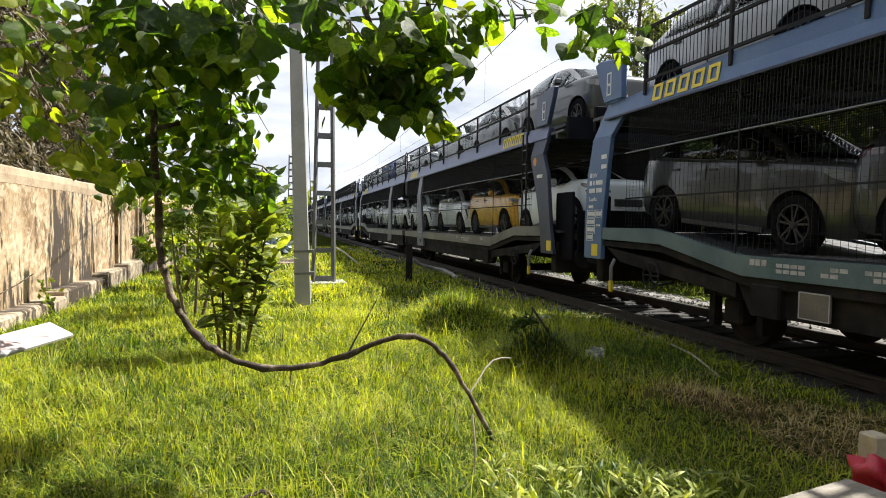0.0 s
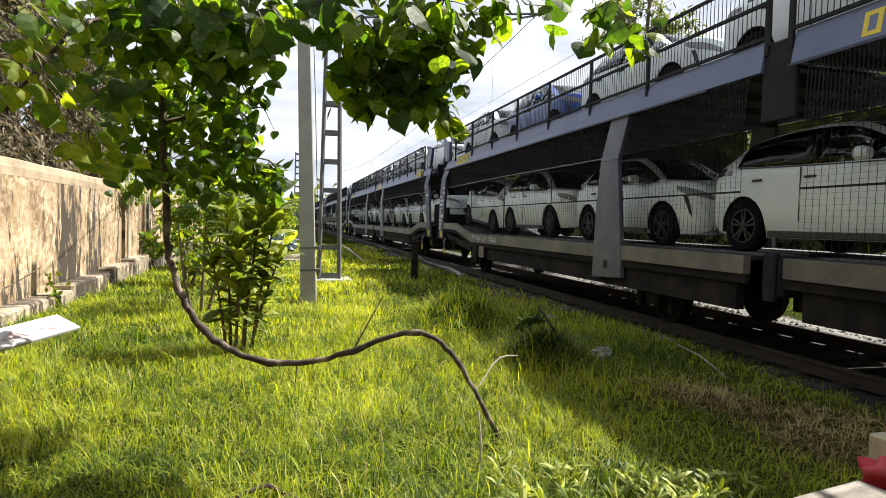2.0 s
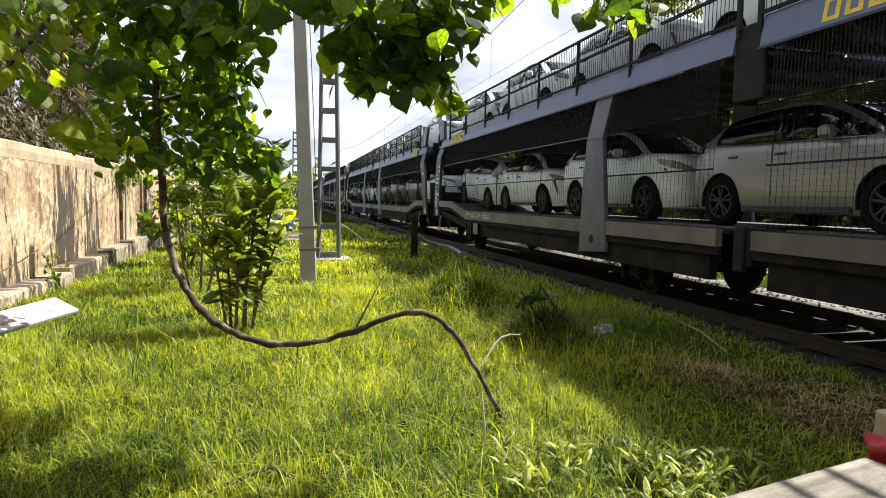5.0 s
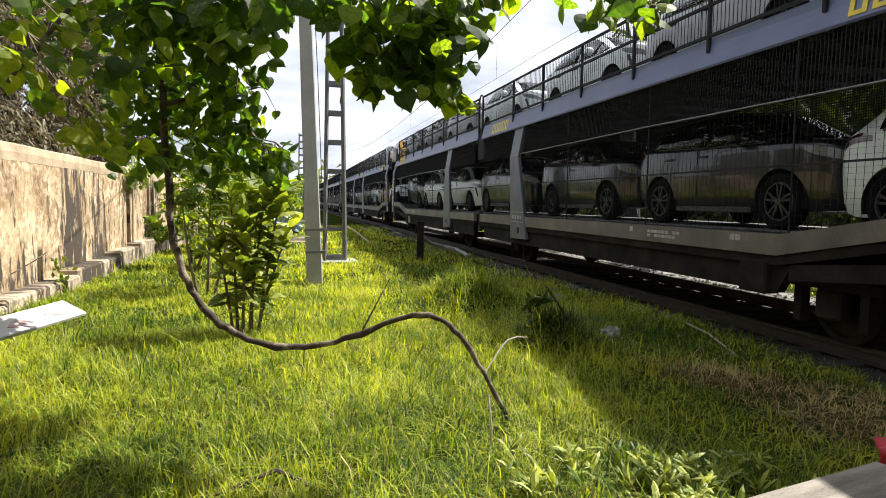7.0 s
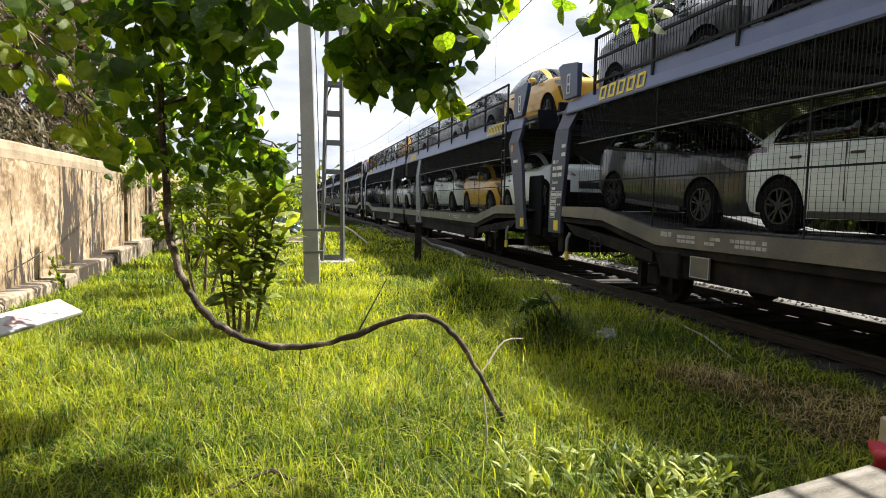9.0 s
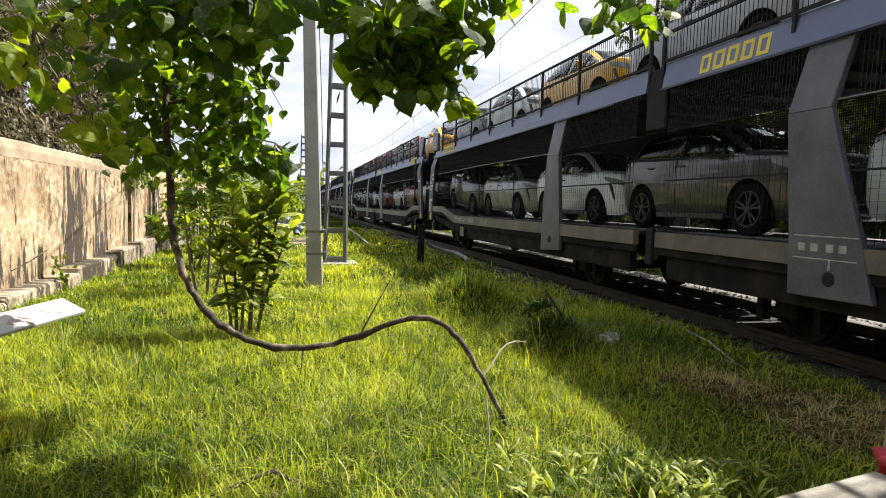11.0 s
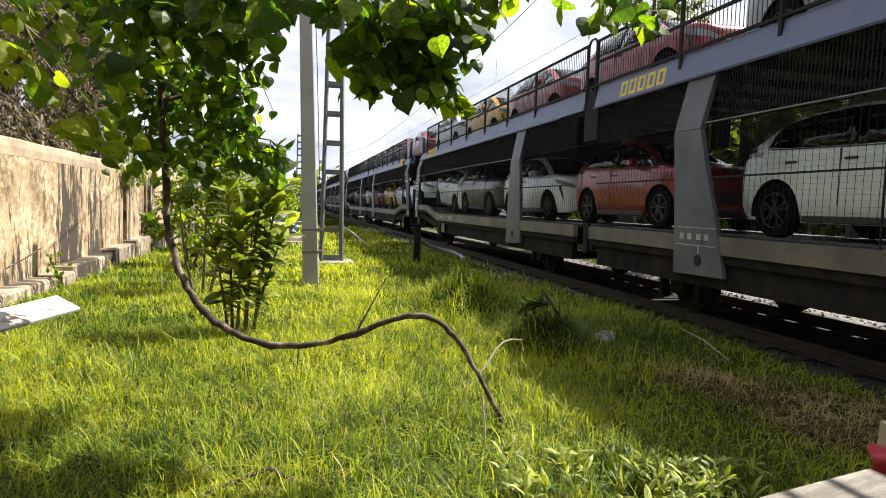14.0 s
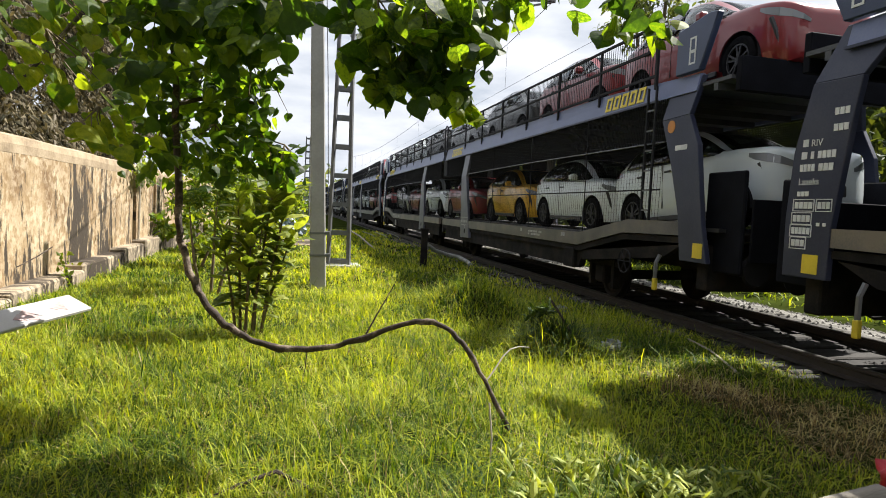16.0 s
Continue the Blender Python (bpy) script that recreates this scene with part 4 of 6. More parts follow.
def car_shell(kind):
    """Rings of (y, half width, bottom, sill, belt, top) from nose to tail; the car faces -y."""
    if kind == "hatch":
        rows = [(-1.97, .40, .30, .44, .73, .77, .2), (-1.93, .56, .23, .42, .82, .86, .3), (-1.80, .73, .19, .42, .885, .925, .4), (-1.56, .83, .18, .44, .92, .965, .5), (-1.25, .865, .18, .45, .94, 1.0, .55),
                (-0.98, .87, .18, .45, .95, 1.02, .62), (-0.55, .872, .18, .45, .965, 1.24, .60), (-0.18, .874, .18, .45, .972, 1.405, .585), (0.25, .875, .18, .45, .98, 1.455, .58), (0.72, .874, .18, .45, .995, 1.45, .575),
                (1.12, .87, .18, .46, 1.01, 1.415, .565), (1.48, .86, .19, .47, 1.03, 1.35, .55), (1.74, .83, .21, .48, 1.04, 1.20, .55), (1.90, .79, .24, .49, 1.0, 1.04, .5), (2.0, .72, .28, .5, .86, .9, .4), (2.03, .6, .34, .5, .7, .74, .3)]
        glass = (5, 12)
    else:
        rows = [(-1.99, .44, .34, .48, .84, .88, .25), (-1.95, .60, .26, .46, .93, .97, .35), (-1.82, .78, .23, .48, 1.0, 1.04, .45), (-1.58, .86, .22, .50, 1.02, 1.07, .5), (-1.25, .89, .22, .51, 1.04, 1.10, .6),
                (-0.98, .895, .22, .51, 1.05, 1.12, .64), (-0.55, .897, .22, .51, 1.065, 1.36, .62), (-0.18, .90, .22, .51, 1.075, 1.535, .605), (0.25, .90, .22, .51, 1.085, 1.585, .6), (0.75, .90, .22, .51, 1.095, 1.58, .595),
                (1.2, .895, .22, .52, 1.11, 1.55, .59), (1.6, .885, .23, .53, 1.13, 1.49, .58), (1.84, .86, .25, .54, 1.13, 1.30, .57), (1.98, .82, .28, .55, 1.08, 1.12, .52), (2.06, .75, .32, .56, .94, .98, .42), (2.09, .62, .4, .56, .76, .8, .3)]
        glass = (5, 12)
    return rows, glass


def spline(p0, p1, p2, p3, u):
    """A point on a smooth curve from p1 to p2."""
    return tuple(0.5 * (2 * b + (c - a) * u + (2 * a - 5 * b + 4 * c - d) * u * u + (3 * b - a - 3 * c + d) * u ** 3) for a, b, c, d in zip(p0, p1, p2, p3))


def car_meshes(kind):
    rows, (g0, g1) = car_shell(kind)
    tall = CAR_TALL[kind]
    sections = []
    for y, hw, zb, zs, zt, ztop, wr in rows:
        cab = ztop - zt > 0.1
        wtop = wr if cab else hw * 0.8
        half = [(0, zb), (hw * 0.9, zb), (hw * 0.975, zs * 0.75), (hw * 0.992, zs), (hw, (zs + zt) / 2), (hw * 0.975, zt - 0.03), (hw * 0.935, zt + 0.012), (wtop + (0.045 if cab else 0.02), zt + (ztop - zt) * 0.88), (wtop * 0.84, ztop), (0, ztop + (0.02 if cab else 0.012))]
        sections.append([(x, y, z * tall) for x, z in half])
    # smooth lengthwise, then across; each fine ring and strip remembers the coarse one it came from
    nj = len(sections)
    rings, home = [], []
    for j in range(nj - 1):
        for q in range(3):
            ring = [spline(sections[max(j - 1, 0)][i], sections[j][i], sections[j + 1][i], sections[min(j + 2, nj - 1)][i], q / 3) for i in range(10)]
            rings.append(ring)
            home.append(j)
    rings.append(sections[-1])
    fine, strip_of = [], []
    for ring in rings:
        pts = []
        strip_of = []
        for k in range(9):
            n = 3 if k in (3, 4, 6) else 2 if k in (5, 7, 8) else 1
            for q in range(n):
                if k in (2, 3, 4):
                    pts.append(spline(ring[k - 1], ring[k], ring[k + 1], ring[k + 2], q / n))
                elif k in (6, 7):
                    bulge = 0.012 * 4 * (q / n) * (1 - q / n)
                    a, b = ring[k], ring[k + 1]
                    pts.append((a[0] + (b[0] - a[0]) * q / n + bulge, a[1], a[2] + (b[2] - a[2]) * q / n + bulge * 0.4))
                else:
                    a, b = ring[k], ring[k + 1]
                    pts.append(tuple(a[c] + (b[c] - a[c]) * q / n for c in range(3)))
                strip_of.append(k + 0.1 * q)
        pts.append(ring[9])
        fine.append(pts)
    m = len(fine[0])
    loops = [r + [(-x, y, z) for x, y, z in r[-2:0:-1]] for r in fine]
    n = len(loops[0])
    parts = {}

    def face(key, pts):
        parts.setdefault(key, []).append(pts)
    for jj in range(len(loops) - 1):
        j = home[jj]
        for i in range(n):
            a, b, c, d = loops[jj][i], loops[jj][(i + 1) % n], loops[jj + 1][(i + 1) % n], loops[jj + 1][i]
            left = i < m - 1
            sub = strip_of[i] if left else strip_of[n - 1 - i]
            k = int(sub)
            key = "body"
            if k == 6 and g0 + 1 <= j < g1 - 1:
                key = "side_window_l" if left else "side_window_r"
                if j >= 8:
                    key = key.replace("window", "rear_window")
            if k == 6 and j == g0:
                key = "quarter_window_l" if left else "quarter_window_r"
            if k == 8 and g0 <= j < g0 + 2:
                key = "windshield"
            if k == 8 and j in (11, 12):
                key = "rear_screen"
            if (sub > 4.15 and k == 4 or k == 5) and (j in (12, 13) or j == 11 and sub > 4.15):
                key = "tail_light_l" if left else "tail_light_r"
            if k in (0, 1):
                key = "skirt"
            face(key, (a, b, c, d))

    def mix(p, q, u):
        return tuple(a + (b - a) * u for a, b in zip(p, q))
    for sgn, key in ((1, "headlight_l"), (-1, "headlight_r")):
        strip = []
        for jj, lo, hi in ((0, .62, .95), (2, .5, .93), (4, .45, .92), (6, .42, .92), (8, .55, .93), (9, .74, .95)):
            lo_p, hi_p = rings[jj][4], rings[jj][5]
            strip.append(tuple((sgn * x * 1.004, y, z) for x, y, z in (mix(lo_p, hi_p, lo), mix(lo_p, hi_p, hi))))
        for (a, b), (d, c) in zip(strip, strip[1:]):
            face(key, (a, b, c, d))
    face("grille", loops[0][::-1])
    face("tail_cap", loops[-1])
    return parts


def from_faces(faces, pull=None, shrink=0.0):
    bm = bmesh.new()
    seen = {}
    for pts in faces:
        vs = []
        for p in pts:
            q = tuple(round(c, 4) for c in p)
            if q not in seen:
                seen[q] = bm.verts.new(p)
            vs.append(seen[q])
        try:
            bm.faces.new(vs)
        except ValueError:
            pass
    return bm


def carved(me, wheels, r):
    """Cuts the round wheel arches out of the shell."""
    ob = new("shell_work", me)
    cutters = []
    for y in wheels:
        bm = bmesh.new()
        lathe(bm, [(-1.2, r), (1.2, r)], 28)
        bmesh.ops.translate(bm, verts=bm.verts[:], vec=(0, y, r - 0.055))
        cm = bpy.data.meshes.new("arch_work")
        bm.to_mesh(cm)
        bm.free()
        c = new("arch_work", cm)
        cutters.append(c)
        md = ob.modifiers.new("cut", "BOOLEAN")
        md.operation, md.object, md.solver = "DIFFERENCE", c, "EXACT"
    dep = bpy.context.evaluated_depsgraph_get()
    res = bpy.data.meshes.new_from_object(ob.evaluated_get(dep), depsgraph=dep)
    for o in (ob, *cutters):
        bpy.data.objects.remove(o)
    return res


def glaze(me, parts):
    """Opens the window holes in the shell."""
    bm = bmesh.new()
    bm.from_mesh(me)
    for f in bm.faces:
        f.material_index = 0
    holes = set()
    for key, faces in parts.items():
        if "window" in key or key in ("windshield", "rear_screen"):
            for pts in faces:
                c = sum((Vector(p) for p in pts), Vector()) / 4
                holes.add((round(c.x, 2), round(c.y, 2), round(c.z, 2)))
    near = {(x + a, y + b, z + c) for x, y, z in holes for a in (-.01, 0, .01) for b in (-.01, 0, .01) for c in (-.01, 0, .01)}
    near = {tuple(round(v, 2) for v in p) for p in near}
    pick = [f for f in bm.faces if tuple(round(v, 2) + 0.0 for v in f.calc_center_median()) in near]
    bmesh.ops.delete(bm, geom=pick, context="FACES")
    bm.to_mesh(me)
    bm.free()


def arch_liner(r, half):
    """The dark hollows over the two wheels of an axle: a half barrel with a wall in its middle."""
    bm = bmesh.new()
    arc = [(math.cos(a), math.sin(a)) for a in (radians(-12 + 204 * k / 16) for k in range(17))]
    rings = [[bm.verts.new((x, r * c, r * s_)) for c, s_ in arc] for x in (half, 0.0, -half)]
    for ra, rb in zip(rings, rings[1:]):
        for k in range(16):
            bm.faces.new((ra[k], ra[k + 1], rb[k + 1], rb[k]))
    bm.faces.new(rings[1])
    return bm


def cabin(kind):
    """The dark lining of the car up to its belt, with the seat backs."""
    up = 0.07 if kind == "hatch" else 0.13
    bm = boxes((-0.74, 0.74, -0.9, 1.5, 0.36 + up, 0.86 + up))
    for x in (-0.36, 0.36):
        box(bm, x - 0.22, x + 0.22, 0.22, 0.36, 0.855 + up, 1.16 + up)
        box(bm, x - 0.11, x + 0.11, 0.27, 0.35, 1.155 + up, 1.28 + up)
    box(bm, -0.5, 0.5, 1.08, 1.2, 0.855 + up, 1.14 + up)
    return bm


def make_car(kind):
    parts = car_meshes(kind)
    base = thing("car", Matrix(), "car", "car")
    wr, wheels = CAR_WHEELS[kind]
    # the closed shell, with the arches cut, then the outer panels over it
    everything = [f for key, fs in parts.items() if "headlight" not in key for f in fs]
    bm = from_faces(everything)
    bmesh.ops.recalc_face_normals(bm, faces=bm.faces[:])
    me = bpy.data.meshes.new("body")
    bm.to_mesh(me)
    bm.free()
    me = carved(me, wheels, wr + 0.055)
    me.materials.clear()
    me.materials.append(PAINT["white"])
    glaze(me, parts)
    for p in me.polygons:
        p.use_smooth = True
    me.set_sharp_from_angle(angle=radians(32))
    body = new("body", me)
    body.parent = base
    part("cabin", cabin(kind), M["cabin"], base, "dark cloth cabin lining and seats")
    names = {"windshield": ("windshield", "glass"), "rear_screen": ("rear_screen", "glass"), "side_window_l": ("side_window", "glass"), "side_window_r": ("side_window", "glass"),
             "side_rear_window_l": ("side_window", "glass"), "side_rear_window_r": ("side_window", "glass"), "quarter_window_l": ("quarter_window", "glass"), "quarter_window_r": ("quarter_window", "glass"),
             "headlight_l": ("headlight", "lamp"), "headlight_r": ("headlight", "lamp"), "tail_light_l": ("tail_light", "tail"), "tail_light_r": ("tail_light", "tail")}
    for key, (nm, mt) in names.items():
        if key not in parts:
            continue
        bm = from_faces(parts[key])
        bmesh.ops.recalc_face_normals(bm, faces=bm.faces[:])
        # panels stand 6 mm proud of the shell and keep a painted edge round them
        c = sum((v.co for v in bm.verts), Vector()) / len(bm.verts)
        nrm = sum((f.normal for f in bm.faces), Vector())
        flip = 1 if nrm.dot(c - Vector((0, 0, 0.8))) > 0 else -1
        k = 0.995 if "light" not in key else 0.86 if "tail" in key else 1.0
        for v in bm.verts:
            v.co = c + (v.co - c) * k
        bm.normal_update()
        for v in bm.verts:
            v.co += v.normal * (0.008 if "light" in key else 0.001) * flip
        geo = bmesh.ops.extrude_face_region(bm, geom=bm.faces[:])
        for v in [g for g in geo["geom"] if isinstance(g, bmesh.types.BMVert)]:
            v.co -= v.normal * 0.006 * flip
        bmesh.ops.recalc_face_normals(bm, faces=bm.faces[:])
        part(nm, bm, M[mt], base, smooth="light" not in key)
    hw = 0.875 if kind == "hatch" else 0.9
    zb = 1.05 if kind == "hatch" else 1.125
    for s in (-1, 1):
        bm = boxes((s * (hw + 0.09) - 0.08, s * (hw + 0.09) + 0.08, -0.62, -0.46, zb - 0.02, zb + 0.12), bev=0.035)
        part("wing_mirror", bm, PAINT["white"], base)
        for y in (0.12, 0.95):
            part("door_handle", boxes((s * (hw - 0.002) - 0.014, s * (hw - 0.002) + 0.014, y, y + 0.16, zb - 0.15, zb - 0.12), bev=0.005), M["trim"], base)
        part("side_skirt", boxes((s * (hw - 0.035) - 0.02, s * (hw - 0.035) + 0.02, -0.78, 0.84, 0.2, 0.28), bev=0.01), M["trim"], base)
        part("belt_seal", tubed([(s * hw * 0.952, -0.9, zb - 0.035), (s * hw * 0.954, 0.2, zb - 0.005), (s * hw * 0.95, 1.1, zb + 0.03), (s * hw * 0.945, 1.42, zb + 0.045)], 0.009, 5), M["trim"], base)
        part("door_seam", boxes((s * (hw - 0.004) - 0.006, s * (hw - 0.004) + 0.006, 0.335, 0.345, 0.4, zb - 0.02)), M["trim"], base)
    for s in (-1, 1):
        z1 = 0.68 if kind == "hatch" else 0.76
        part("lamp_strip", tubed([(s * (hw - 0.10), -1.72, z1 + 0.10), (s * (hw - 0.135), -1.775, z1 - 0.06), (s * (hw - 0.17), -1.80, 0.46)], [0.034, 0.03, 0.016], 6), M["trim"], base)
    part("grille", boxes((-0.33, 0.33, -1.985 if kind == "hatch" else -2.005, -1.88, 0.42, 0.60), bev=0.03), M["trim"], base)
    part("bumper_intake", boxes((-0.40, 0.40, -1.97, -1.85, 0.25, 0.35), bev=0.03), M["trim"], base)
    tyre = rim = None
    for y in wheels:
        part("arch_liner", arch_liner(wr + 0.052, hw - 0.03), M["black"], base).matrix_basis = pose(0, y, wr)
        for s in (-1, 1):
            x = s * (hw - 0.115)
            wh = new("wheel")
            wh.parent, wh.matrix_basis = base, pose(x, y, wr, 0, 0, 0 if s > 0 else 180)
            if tyre is None:
                bm = lathe(bmesh.new(), [(-0.09, wr - 0.11), (-0.1, wr - 0.03), (-0.07, wr), (0.07, wr), (0.1, wr - 0.03), (0.095, wr - 0.1), (0.05, wr - 0.11)], 28)
                tyre = part("tyre", bm, M["tyre"], wh, smooth=False)
                bm = lathe(bmesh.new(), [(0.02, wr - 0.115), (0.045, wr - 0.115), (0.05, wr - 0.13)], 24)
                for k in range(10):
                    ang = 2 * math.pi * (k // 2 + (0.16 if k % 2 else -0.16)) / 5
                    box(bm, 0.05, 0.085, -0.014, 0.014, 0.02, wr - 0.12, m=Matrix.Rotation(ang, 4, "X"))
                lathe(bm, [(0.05, 0.06), (0.09, 0.05), (0.092, 0.03)], 12)
                lathe(bm, [(0.06, wr - 0.105), (0.088, wr - 0.108), (0.088, wr - 0.13), (0.06, wr - 0.135)], 24)
                rim = part("rim", bm, M["rim"], wh)
            else:
                share("tyre", tyre, wh, Matrix())
                share("rim", rim, wh, Matrix())
    return base


SLOTS = (1.38, 5.5, 9.72, 14.7, 19.05, 23.35, 27.4)      # the cars' middles along a wagon
W_, S_, G_, K_, R_, Y_, B_ = "white", "silver", "grey", "black", "red", "yellow", "blue"
LOADS = {  # wagon: (lower deck, upper deck), from the leading end; capitals of kind: h hatch, s suv, a dash for a car facing back
    -2: ((W_, S_, W_, G_, B_, G_, G_), (S_, W_, S_, W_, S_, S_, S_)),
    -1: ((W_, Y_, W_, W_, W_, W_, W_), (G_, S_, W_, W_, W_, B_, W_)),
    0: ((W_, W_, W_, S_, W_, W_, W_), (W_, W_, S_, W_, S_, W_, W_)),
    1: ((W_, K_, K_, K_, W_, W_, G_), (W_, S_, W_, W_, S_, G_, K_)),
    2: ((W_, Y_, W_, G_, W_, S_, G_), (Y_, G_, S_, S_, Y_, W_, S_)),
    3: ((K_, R_, W_, R_, W_, G_, W_), (Y_, R_, S_, R_, R_, Y_, W_)),
    4: ((W_, W_, Y_, R_, W_, R_, S_), (R_, R_, G_, S_, G_, W_, S_)),
}
PAINT_WORDS = {W_: "white", S_: "silver", G_: "dark grey", K_: "black", R_: "red", Y_: "golden yellow", B_: "blue"}
MOVERS, WHEELSETS = [], []


def make_train():
    rng = random.Random(11)
    first = make_wagon()
    kinds = {k: make_car(k) for k in ("hatch", "suv")}
    used = set()
    for wn in (*range(-1, 9), -2):
        w = first if wn == -1 else copy_thing(first, pose(CX, 0, 0))
        MOVERS.append((w, CX, PITCH * wn, 0.0, 0.0, 0.0))
        WHEELSETS.extend(o for o in w.children if o.name.split(".")[0] == "wheelset")
        if wn == -2:                             # the leading wagon keeps an older, bluer paint
            for o in w.children:
                coat = {"upper_beam": "blue", "end_pillar": "blue", "inner_pillar": "blue", "end_panel": "blue", "lower_sill": "teal"}.get(o.name.split(".")[0])
                if coat:
                    o.material_slots[0].link = "OBJECT"
                    o.material_slots[0].material = M[coat]
        if wn >= 5:                              # far wagons: without their small fittings
            small = ("sill_stencil", "stencil", "stencil_frame", "lettering", "panel_plate", "plate_edge", "framed_plate", "jacking_hole", "jacking_mark", "brake_lever", "lever_grip", "brake_wheel", "ladder_rung", "equipment_box", "brake_hose", "coupling_hook", "net_stanchion", "joint_hook", "beam_lip", "yellow_plate", "round_emblem")
            for o in [o for o in w.children_recursive if o.name.split(".")[0] in small]:
                bpy.data.objects.remove(o)
        lower, upper = LOADS.get(wn) or tuple([rng.choice((W_, W_, S_, G_, W_, R_, S_)) for _ in SLOTS] for _ in range(2))
        for deck, colours in ((0, lower), (1, upper)):
            for i, (front, col) in enumerate(zip(SLOTS, colours)):
                if wn == -2 and i < 3:
                    continue
                kind = "suv" if (col in (K_, G_) or (wn * 7 + i * 3 + deck * 5) % 4 == 0) else "hatch"
                back = wn in (-1, 0, 3) and i == 6 and deck == 0
                if kind not in used:
                    c = kinds[kind]
                    used.add(kind)
                else:
                    c = copy_thing(kinds[kind], Matrix())
                c.name = "car"
                if wn >= 5:                      # far wagons: only the parts that can still be told apart
                    for o in [o for o in c.children_recursive if o.name.split(".")[0] in ("door_handle", "door_seam", "side_skirt", "quarter_window", "belt_seal", "arch_liner", "bumper_intake", "rim", "tail_light", "lamp_strip", *(("wing_mirror", "grille", "cabin") if wn > 5 else ()))]:
                        bpy.data.objects.remove(o)
                for o in c.children:
                    if o.name.split(".")[0] in ("body", "wing_mirror"):
                        o.material_slots[0].link = "OBJECT"
                        o.material_slots[0].material = PAINT[col]
                shape = "small hatchback" if kind == "hatch" else "compact crossover"
                tagged(c, f"new {PAINT_WORDS[col]} {shape} loaded on the {'upper' if deck else 'lower'} wagon deck", "car", "cars on the train")
                z, pitch = (3.512, 0.0) if deck else (1.328, 0.0)
                y = front
                if not deck and i in (0, 6):        # on the sloping ends of the lower deck
                    z, pitch = 1.425, (4.6 if i == 0 else -4.6)
                MOVERS.append((c, CX + rng.uniform(-0.03, 0.03), PITCH * wn + y + rng.uniform(-0.04, 0.04), z, pitch, 180 if back else 0))


def move_train():
    for ob, x, dy, z, pitch, turn in MOVERS:
        walk(ob, [(t, pose(x, lead_y(t) + dy, z, -pitch if turn == 0 else pitch, 0, turn)) for t in (0, 4, 8, 12, 16)])
    n = 240
    for ws in WHEELSETS:
        at = ws.matrix_basis.translation.copy()
        walk(ws, [(i / 15, pose(at.x, at.y, at.z, -math.degrees((lead_y(i / 15) - lead_y(0)) / 0.42))) for i in range(n + 1)])


# ---- leaves and grass ----
def heart_leaf():
    """A broad leaf with a toothed edge, folded a little along its midrib."""
    rim = [(.1, -.05), (.27, -.08), (.4, -.01), (.5, .09), (.54, .21), (.53, .34), (.48, .46), (.42, .58), (.33, .69), (.23, .8), (.14, .9), (.07, 1.0)]
    mid = [(0, 0, 0), (0, .3, .04), (0, .6, .04), (0, 1.1, -.1)]
    own = [0, 0, 0, 1, 1, 1, 2, 2, 2, 2, 3, 3]
    v, f = list(mid), []
    for s in (1, -1):
        k = len(v)
        v += [(s * x, y, -0.16 * x - 0.1 * y * y) for x, y in rim]
        for i in range(len(rim) - 1):
            a, b = k + i, k + i + 1
            t = [own[i], a, b] if s > 0 else [own[i], b, a]
            f.append(tuple(t))
            if own[i + 1] != own[i]:
                f.append((own[i], b, own[i + 1]) if s > 0 else (own[i], own[i + 1], b))
    return np.array(v, float), f


HEART = heart_leaf()
LANCE = (np.array([(0, 0, 0), (0, .35, .05), (0, .7, .02), (0, 1.0, -.14), (.06, .06, .01), (.14, .35, .0), (.11, .7, -.04), (-.06, .06, .01), (-.14, .35, .0), (-.11, .7, -.04)], float),
         [(0, 4, 5, 1), (1, 5, 6, 2), (2, 6, 3), (0, 1, 8, 7), (1, 2, 9, 8), (2, 3, 9)])
BROAD = (LANCE[0] * (1.5, 1.0, 1.0), LANCE[1])
SMALL = (np.array([(0, 0, 0), (.3, .45, .06), (0, 1, -.05), (-.3, .45, .06)], float), [(0, 1, 2, 3)])


def frames_of(normal, tip):
    n = normal / np.linalg.norm(normal, axis=1, keepdims=True)
    t = tip - n * (tip * n).sum(1, keepdims=True)
    t /= np.linalg.norm(t, axis=1, keepdims=True) + 1e-9
    s = np.cross(t, n)
    return np.stack([s, t, n], -1)          # columns: across, along, normal


def leaf_mesh(name, template, centres, turns, sizes, material):
    tv, tf = template
    v = np.einsum("nij,kj->nki", turns, tv) * sizes[:, None, None] + centres[:, None]
    k = len(tv)
    faces = [tuple(i + k * j for i in f) for j in range(len(centres)) for f in tf]
    me = bpy.data.meshes.new(name)
    me.from_pydata(v.reshape(-1, 3).tolist(), [], faces)
    me.materials.append(material)
    return me


